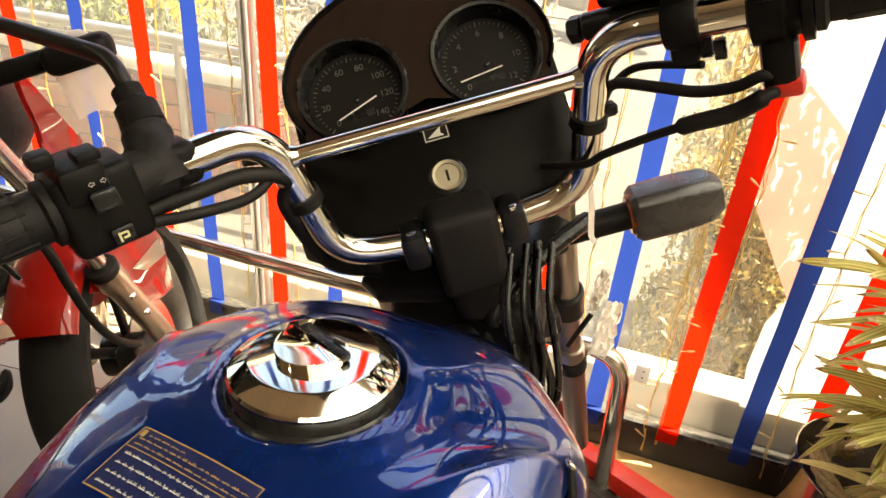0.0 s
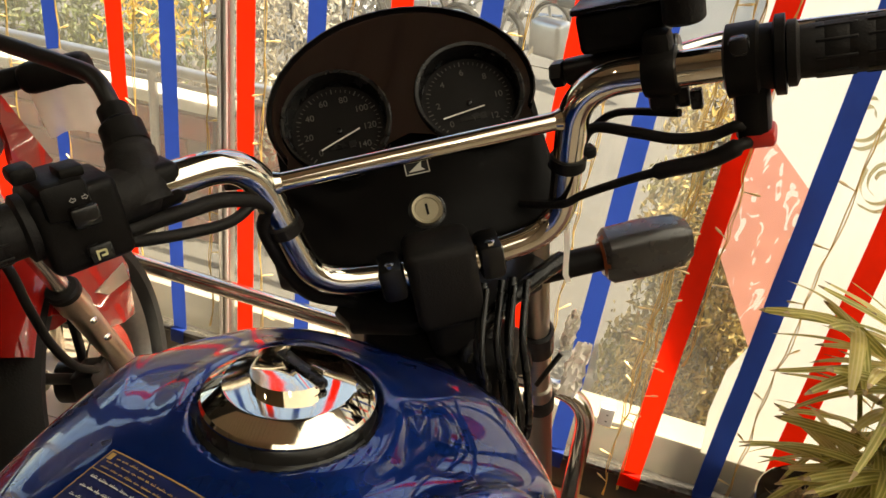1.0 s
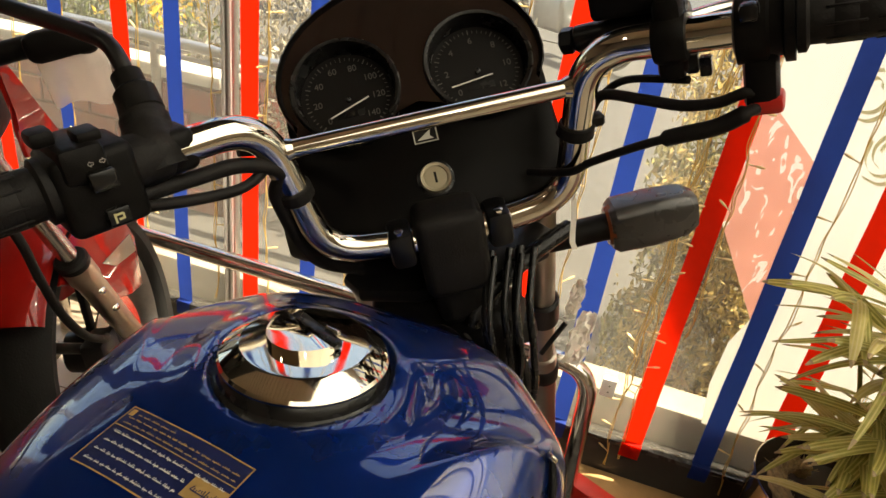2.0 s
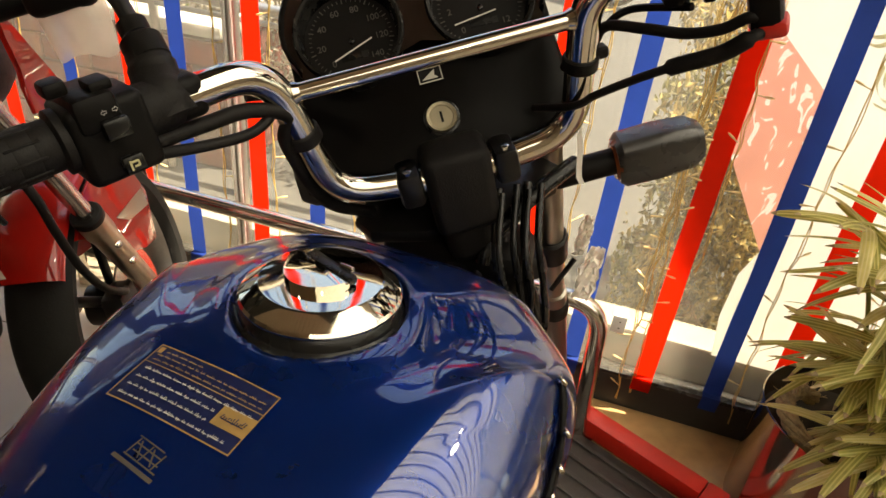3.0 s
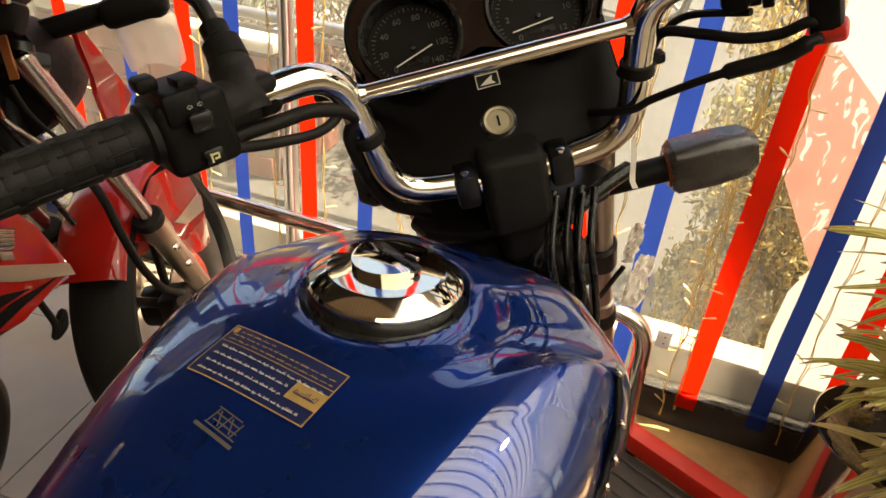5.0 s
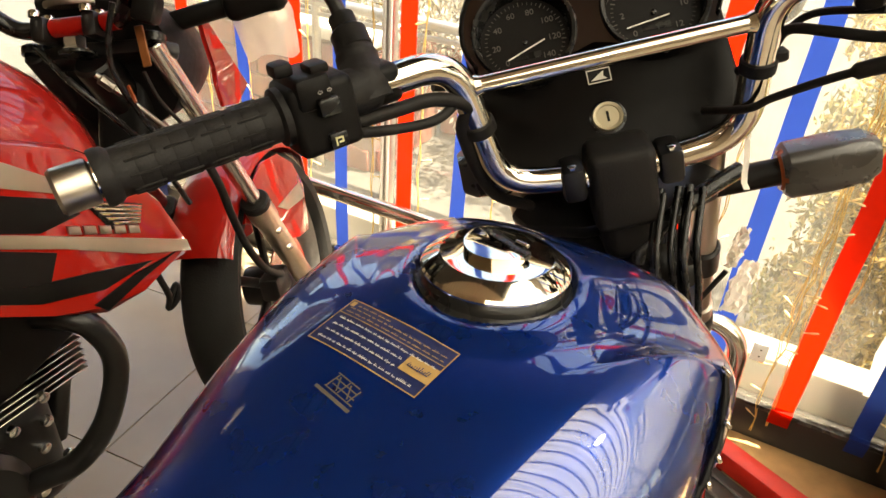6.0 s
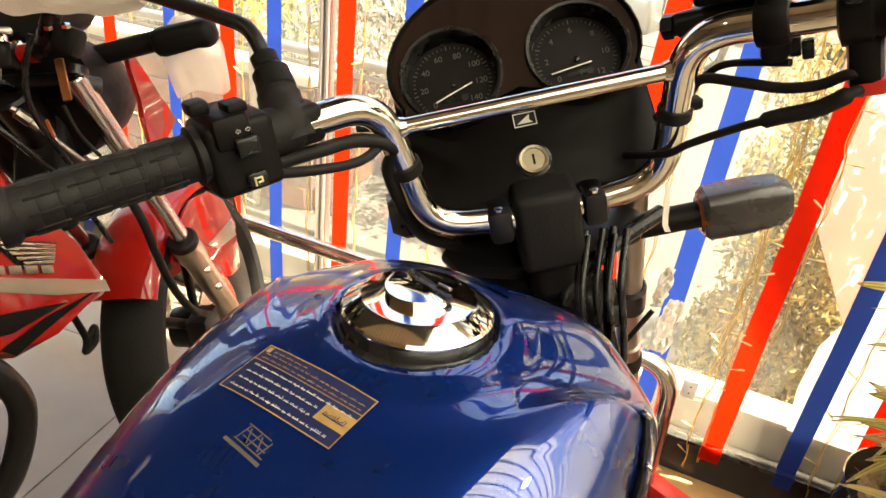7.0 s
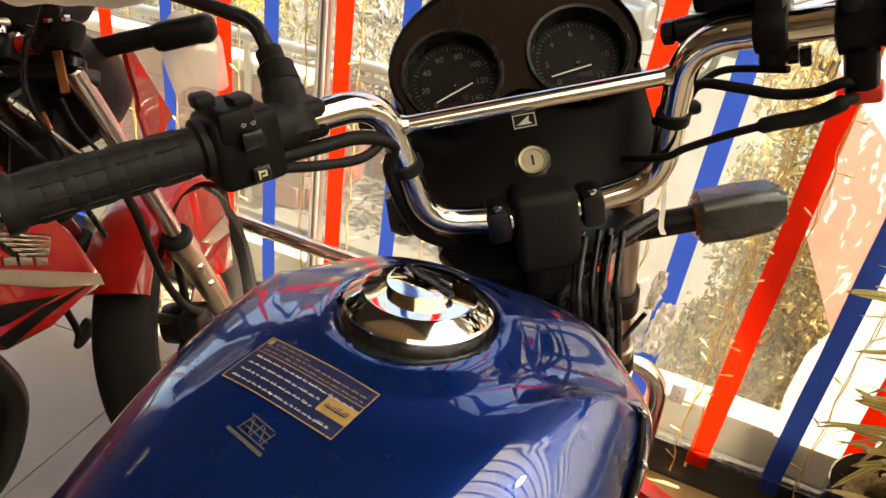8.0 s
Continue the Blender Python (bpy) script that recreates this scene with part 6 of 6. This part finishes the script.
def coil(path, radius, strands, turns):
    """A root wound of twisted fibre strands along a path."""
    p = smooth(path, 10)
    bm = bmesh.new()
    for j in range(strands):
        pts = []
        for k, q in enumerate(p):
            ahead = (p[min(k + 1, len(p) - 1)] - p[max(k - 1, 0)]).normalized()
            side = ahead.cross(Vector((0, 0, 1))).normalized()
            up = side.cross(ahead)
            a = 2 * math.pi * (j / strands + turns * k / len(p))
            r = radius * (1 + 0.12 * math.sin(k * 1.7 + j))
            pts.append(q + (side * math.cos(a) + up * math.sin(a)) * r)
        tube(pts, radius * 0.62, 7, bm=bm)
    return bm


ring = [(-0.02, -0.135, 0.0), (-0.075, -0.115, 0.035), (-0.118, -0.06, 0.056), (-0.122, 0.0, 0.062), (-0.09, 0.05, 0.055), (-0.05, 0.07, 0.03)]
root = part("root_coil", coil(ring, 0.0115, 6, 1.6), ROOT, palm, "coiled fibrous root")
rng = random.Random(5)
path = smooth(ring, 30)
bm = bmesh.new()
for k in range(150):
    q = rng.choice(path)
    a, b = rng.uniform(0, 6.28), rng.uniform(0.2, 1.3)
    d = Vector((math.cos(a) * math.cos(b), math.sin(a) * math.cos(b), math.sin(b)))
    tube([q + d * 0.012, q + d * rng.uniform(0.02, 0.03) + Vector((rng.uniform(-0.006, 0.006), rng.uniform(-0.006, 0.006), 0))], 0.0007, 4, bm=bm)
part("fibre", bm, ROOT, root, "loose root fibres")


def leaf_mesh(length, width, droop, seed):
    """A stiff ribbed palm leaf with a blunt tip."""
    bm = bmesh.new()
    n = 14
    rows_l = []
    for k in range(n + 1):
        t = k / n
        w = width * 0.5 * min(1.0, 0.12 + 3.2 * t) ** 0.8 * max(0.0, 1 - t ** 3.2) ** 0.7 + 0.0011
        x = length * t * (1 - 0.18 * droop * t)
        z = -droop * length * 0.5 * t * t + 0.015 * length * math.sin(t * 5 + seed)
        tw = 0.22 * math.sin(t * 2.5 + seed)
        rows_l.append([bm.verts.new((x, s * w, z + (0.3 - abs(s) * 0.3) * w + s * w * tw)) for s in (-1, -0.5, 0, 0.5, 1)])
    for i, (a, b) in enumerate(zip(rows_l, rows_l[1:])):
        for k in range(4):
            f = bm.faces.new((a[k], a[k + 1], b[k + 1], b[k]))
            f.smooth = True
            f.material_index = int(i >= n - 1)
    return bm


rng = random.Random(12)
protos = []
for k in range(9):
    d = bpy.data.meshes.new("leaf")
    lb = leaf_mesh(rng.uniform(0.16, 0.25), rng.uniform(0.016, 0.025), rng.uniform(0.1, 0.9), k)
    lb.to_mesh(d)
    lb.free()
    d.materials.append(LEAF if k % 3 else LEAF_DRY)
    d.materials.append(ROOT)
    protos.append(d)


def fan(foot, node, heading, count, spread, lift):
    """A stem with a fan of leaves at its head; the leaves keep clear of the window."""
    mid = (foot + node) / 2 + Vector((-0.02 * math.cos(heading), -0.02 * math.sin(heading), 0.02))
    stem = part("stem", tube(smooth([foot, mid, node]), 0.0042, 8), TWIG if rng.random() < 0.25 else LEAF, palm)
    for j in range(count):
        az = heading + spread * (2 * (j + rng.uniform(-0.3, 0.3)) / max(1, count - 1) - 1)
        if PY + node.y + 0.21 * math.sin(az) > 1.37:
            az = -az
        ob = new("leaf", rng.choice(protos))
        ob.parent = stem
        ob.matrix_basis = Matrix.Translation(node) @ pose(0, 0, 0, rng.uniform(-30, 30), -lift + rng.uniform(-22, 22), math.degrees(az))


for k in range(34):           # tall fans towards the room and the window's light
    a = radians(rng.uniform(170, 340)) if k < 26 else radians(rng.uniform(-60, 110))
    reach, top = rng.uniform(0.04, 0.15), rng.uniform(0.17, 0.5)
    p0 = Vector((rng.uniform(-0.02, 0.10), rng.uniform(-0.05, 0.06), 0.0))
    fan(p0, p0 + Vector((reach * math.cos(a) + 0.02, min(0.09, reach * math.sin(a)), top)), a, rng.randint(6, 8), radians(85), rng.uniform(-5, 25))
for k in range(18):           # low fans leaning out over the rim
    a = radians(225 + 95 * k / 17 + rng.uniform(-8, 8))
    reach, top = rng.uniform(0.03, 0.11), rng.uniform(0.10, 0.2)
    p0 = Vector((rng.uniform(0.02, 0.09), rng.uniform(-0.07, 0.0), 0.0))
    fan(p0, p0 + Vector((reach * math.cos(a) + 0.01, reach * math.sin(a), top)), a, rng.randint(5, 7), radians(70), rng.uniform(-22, 8))

# ---- banner hung outside on the glass ----
BY = WALL_Y + 0.034
ban = empty("banner", pose(0, BY, 0), "white sunlit vinyl banner with red kite print hung outside the window", "banner")


def flat(outline, y=0.0):
    """A single sheet in the banner's plane."""
    bm = bmesh.new()
    bm.faces.new([bm.verts.new((x, y, z)) for x, z in outline])
    bmesh.ops.triangulate(bm, faces=bm.faces[:])
    return bm


part("sheet", flat([(0.315, 0.215), (0.300, 0.33), (0.305, 0.45), (0.329, 0.517), (0.345, 0.868), (0.150, 1.04), (0.152, 1.4), (0.15, 2.8), (1.08, 2.8), (1.08, 0.215)]), BANNER, ban, "white vinyl sheet")
part("kite_print", flat([(0.150, 1.04), (0.345, 0.868), (0.329, 0.517), (0.190, 0.745)]), BANNER_RED, ban, "faded red kite print with pale brush strokes")


def stroke(pts, w):
    """A flat brush stroke on the banner."""
    p = smooth([(a, b, 0) for a, b in pts], 6)
    bm = bmesh.new()
    rows_s = [(bm.verts.new((q.x - w * 0.5, -0.0015, q.y + w * 0.5)), bm.verts.new((q.x + w * 0.5, -0.0015, q.y - w * 0.5))) for q in p]
    for (a, b), (e, f) in zip(rows_s, rows_s[1:]):
        bm.faces.new((a, b, f, e))
    return bm


for cx, cz_ in ((0.375, 1.04), (0.44, 0.93), (0.60, 1.1)):
    for k in range(4):
        a0 = k * 1.4
        part("ornament", stroke([(cx + (0.012 + 0.011 * k) * math.cos(a0 + t), cz_ + (0.016 + 0.016 * k) * math.sin(a0 + t)) for t in (0, 0.8, 1.6, 2.4, 3.2)], 0.006), BANNER_GOLD, ban, "pale gold ornament")

# ---- outside planting and street ----
def foliage(name, lo, hi, count, size, material, label, seed, shape=None):
    """Many small leaves in a box, thinned to an uneven outline; one piece of stuff."""
    rng = random.Random(seed)
    vs, fs = [], []
    n = 0
    while n < count:
        p = Vector([rng.uniform(a, b) for a, b in zip(lo, hi)])
        edge = max(abs(2 * (p[0] - lo[0]) / (hi[0] - lo[0]) - 1), abs(2 * (p[2] - lo[2]) / (hi[2] - lo[2]) - 1) - 0.1)
        if noise.noise(p * 6.0 + Vector((seed, 0, 0))) < -0.12 + 0.7 * max(0.0, edge - 0.45):
            n += 0.35
            continue
        n += 1
        q = Euler((rng.uniform(0, 6.3), rng.uniform(0, 6.3), rng.uniform(0, 6.3))).to_matrix()
        s = size * rng.uniform(0.5, 1.3)
        b = len(vs)
        vs += [p + q @ Vector(v) * s for v in ((-1, 0, 0), (0, -0.38, 0.12), (1, 0, 0), (0, 0.38, 0.12))]
        fs.append((b, b + 1, b + 2, b + 3))
    me = bpy.data.meshes.new(name)
    me.from_pydata(vs, [], fs)
    me.materials.append(material)
    return tagged(new(name, me), label, "plants", kind="stuff")


foliage("dry_hedge", (0.05, 1.66, -0.1), (0.45, 2.0, 1.05), 9500, 0.014, IVY, "dry golden hedge foliage outside the window", 1)
foliage("dry_hedge", (0.09, 1.62, -0.12), (0.58, 1.92, 0.50), 5200, 0.017, IVY, "dry golden hedge foliage outside the window", 2)
foliage("olive_hedge", (0.05, 1.72, -0.1), (0.54, 2.35, 0.98), 9000, 0.017, IVY_GREEN, "olive green hedge foliage among the dry leaves", 6)
foliage("shrub", (-3.4, 2.38, 0.42), (-1.75, 2.9, 0.92), 5200, 0.024, SHRUB, "green shrubs in the brick planter", 3)
foliage("flower_bush", (-2.25, 2.34, 0.55), (-1.78, 2.7, 0.95), 900, 0.022, FLOWER, "yellow flowers among green leaves", 4)
foliage("dry_grass", (-1.85, 2.35, 0.25), (-1.15, 2.9, 0.92), 4200, 0.020, TWIGLEAF, "dry silvery twigs behind the window", 9)
foliage("dry_grass", (-1.35, 2.3, 0.1), (-0.45, 2.9, 0.85), 3800, 0.022, TWIGLEAF, "dry silvery grass behind the window", 5)

# brick planter with coping; blocks are pieces
planter = empty("brick_planter", pose(-2.55, 2.52, OUT_Z), "low red brick planter wall with pale coping", "planter")
part("core", box(2.0, 0.56, 0.555, (0, 0, 0.2775)), MORTAR, planter)
part("coping", box(2.06, 0.13, 0.05, (0, -0.27, 0.585), 0.008, 2), CONCRETE, planter, "pale concrete coping")
part("coping", box(0.13, 0.62, 0.05, (0.965, 0.02, 0.5855), 0.008, 2), CONCRETE, planter, "pale concrete coping")
part("soil", box(1.8, 0.42, 0.02, (-0.06, 0.05, 0.566), 0.004), SOIL, planter)
low_wall = empty("brick_wall", pose(-0.95, 2.95, OUT_Z), "low red brick wall further along the pavement", "wall")
part("core", box(1.16, 0.2, 0.43, (0, 0, 0.215)), MORTAR, low_wall)
part("coping", box(1.2, 0.25, 0.045, (0, 0, 0.453), 0.008, 2), CONCRETE, low_wall, "pale concrete coping")
bproto = part("brick", box(0.232, 0.02, 0.098, (0, 0, 0), 0.004, 1), BRICK, planter)
bproto.matrix_basis = pose(-0.88, -0.285, 0.055)
for r in range(5):
    for k in range(9):
        x = -0.88 + 0.24 * k - (0.12 if r % 2 else 0) + 0.06
        if (r or k) and -0.99 < x - 0.11 and x + 0.11 < 1.01:
            again(bproto, pose(x, -0.285 - 0.002 * ((k * 5 + r * 3) % 3), 0.055 + 0.107 * r), planter)
    for k in range(2):
        again(bproto, pose(1.005, -0.15 + 0.24 * k + (0.06 if r % 2 else 0), 0.055 + 0.107 * r, 0, 0, 90), planter)
for r in range(4):
    for k in range(5):
        again(bproto, pose(-0.48 + 0.24 * k - (0.06 if r % 2 else 0), -0.105, 0.055 + 0.107 * r), low_wall)

# pipe railing along the planter
rl = empty("street_railing", pose(-2.5, 2.16, OUT_Z), "grey metal pipe railing in front of the planter", "railing")
part("top_pipe", rod((-2.4, 0, 0.715), (1.95, 0, 0.715), 0.021, 16), ALU, rl)
part("low_pipe", rod((-2.4, 0, 0.665), (1.95, 0, 0.665), 0.010, 12), ALU, rl)
for px in (-1.6, -0.2, 0.72, 1.9):
    part("post", rod((px, 0, 0), (px, 0, 0.71), 0.017, 12), ALU, rl)

# parked bikes across the pavement
def parked_bike(m, paint, label):
    pb_ = empty("parked_motorcycle", m, label, "motorcycle", "parked motorcycles in the street")
    wh = wheel("wheel", pose(0, 0.62, 0.3, 0, 90, 0), 0.3, 0.09, pb_, Matrix())
    wheel("wheel", pose(0, -0.62, 0.3, 0, 90, 0), 0.3, 0.1, pb_, Matrix())
    secs = [[(w * math.cos(t), y, z + h * math.sin(t)) for t in (2 * math.pi * j / 20 for j in range(20))] for y, w, h, z in ((0.30, 0.03, 0.03, 0.84), (0.26, 0.10, 0.08, 0.85), (0.1, 0.14, 0.11, 0.86), (-0.06, 0.11, 0.08, 0.82), (-0.12, 0.04, 0.03, 0.78))]
    part("tank", loft(secs), paint, pb_)
    part("seat", box(0.24, 0.62, 0.09, (0, -0.40, 0.79), 0.03, 3), SEAT, pb_)
    part("engine", box(0.24, 0.36, 0.34, (0, 0.02, 0.42), 0.05, 3), ALU, pb_)
    for s in (1, -1):
        part("fork", rod((s * 0.09, 0.34, 0.95), (s * 0.09, 0.62, 0.3), 0.022, 10), CHROME_WORN, pb_)
    part("handlebar", tube(smooth([(-0.36, 0.2, 1.02), (-0.12, 0.34, 0.97), (0.12, 0.34, 0.97), (0.36, 0.2, 1.02)]), 0.012, 8), BLACK_PAINT, pb_)
    part("headlamp", lathe([(0.0, -0.08), (0.08, -0.04), (0.095, 0.03), (0.0, 0.05)], 20, pose(0, 0.45, 0.88, -80, 0, 0)), BLACK, pb_)
    part("exhaust", rod((0.15, 0.0, 0.3), (0.17, -0.8, 0.38), 0.04, 12), CHROME_WORN, pb_)
    return pb_


first = parked_bike(pose(-3.1, 8.2, OUT_Z + 0.012, 0, -8, 60), RED, "parked motorcycle seen far off in the street")
for x, y, a in ((-4.6, 8.3, 66), (-6.0, 8.1, 58), (-1.9, 9.0, 70), (-7.6, 8.6, 64), (-2.5, 7.0, 72), (-3.8, 6.6, 60), (-5.2, 6.9, 68), (-1.0, 6.9, 64)):
    copy_thing(first, pose(x, y, OUT_Z + 0.012, 0, -8, a))

# parked white car
car = empty("parked_car", pose(0.9, 9.4, OUT_Z + 0.012, 0, 0, 84), "white car parked across the street", "car")
prof = [(-2.1, 0.35), (-2.12, 0.75), (-1.95, 0.92), (-1.25, 0.98), (-0.75, 1.42), (0.55, 1.44), (1.15, 1.0), (1.95, 0.88), (2.1, 0.7), (2.08, 0.35)]
part("body", plate(prof, 1.6, 0.08, Matrix(((0, 0, 1, -0.8), (1, 0, 0, 0), (0, 1, 0, 0), (0, 0, 0, 1)))), CARPAINT, car)
for s in (1, -1):
    part("window", plate([(-1.12, 1.0), (-0.72, 1.36), (-0.1, 1.38), (-0.1, 1.0)], 0.01, 0, Matrix(((0, 0, 1, 0.803 * s - 0.005), (1, 0, 0, 0), (0, 1, 0, 0), (0, 0, 0, 1)))), GLASSDARK, car)
    part("window", plate([(-0.02, 1.0), (-0.02, 1.38), (0.52, 1.39), (1.0, 1.02)], 0.01, 0, Matrix(((0, 0, 1, 0.803 * s - 0.005), (1, 0, 0, 0), (0, 1, 0, 0), (0, 0, 0, 1)))), GLASSDARK, car)
    for y in (-1.35, 1.35):
        wheel("wheel", pose(0.74 * s, y, 0.31, 0, 90, 0), 0.31, 0.18, car, Matrix())
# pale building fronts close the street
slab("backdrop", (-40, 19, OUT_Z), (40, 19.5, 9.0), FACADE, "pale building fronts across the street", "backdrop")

# ---- floor tiles, last ----
TS, TA = 0.52, 6.0
tproto = None
cta, sta = math.cos(radians(TA)), math.sin(radians(TA))
for i in range(-12, 22):
    for j in range(-14, 6):
        cx = -1.136 + (i + 0.5) * TS * cta - (j + 0.5) * TS * sta
        cy = 0.534 + (i + 0.5) * TS * sta + (j + 0.5) * TS * cta
        if not (x0 - 0.3 < cx < x1 + 0.3 and y0 - 0.3 < cy < WALL_Y + 0.2):
            continue
        if not (x0 + 0.3 < cx < x1 - 0.3 and y0 + 0.3 < cy < WALL_Y - 0.3):
            # cut to the room's edge
            lb = bmesh.new()
            hw = TS / 2 - 0.0012
            box(hw * 2, hw * 2, 0.008, (0, 0, -0.004), m=pose(cx, cy, 0, 0, 0, TA), bm=lb)
            for co, no in (((x0, 0, 0), (-1, 0, 0)), ((x1, 0, 0), (1, 0, 0)), ((0, y0, 0), (0, -1, 0)), ((0, WALL_Y - 0.001, 0), (0, 1, 0))):
                bmesh.ops.bisect_plane(lb, geom=lb.verts[:] + lb.edges[:] + lb.faces[:], plane_co=co, plane_no=no, clear_outer=True)
            if len(lb.faces):
                part("tile", lb, TILE, floor, m=Matrix.Translation((-(x0 + x1) / 2, -(y0 + WALL_Y + 0.06) / 2, 0.062)))
            else:
                lb.free()
            continue
        local = Matrix.Translation((-(x0 + x1) / 2, -(y0 + WALL_Y + 0.06) / 2, 0.062)) @ pose(cx, cy, 0, 0, 0, TA)
        if tproto is None:
            tproto = part("tile", box(TS - 0.0024, TS - 0.0024, 0.008, (0, 0, -0.004), 0.001, 1), TILE, floor, m=local)
        else:
            again(tproto, local, floor)
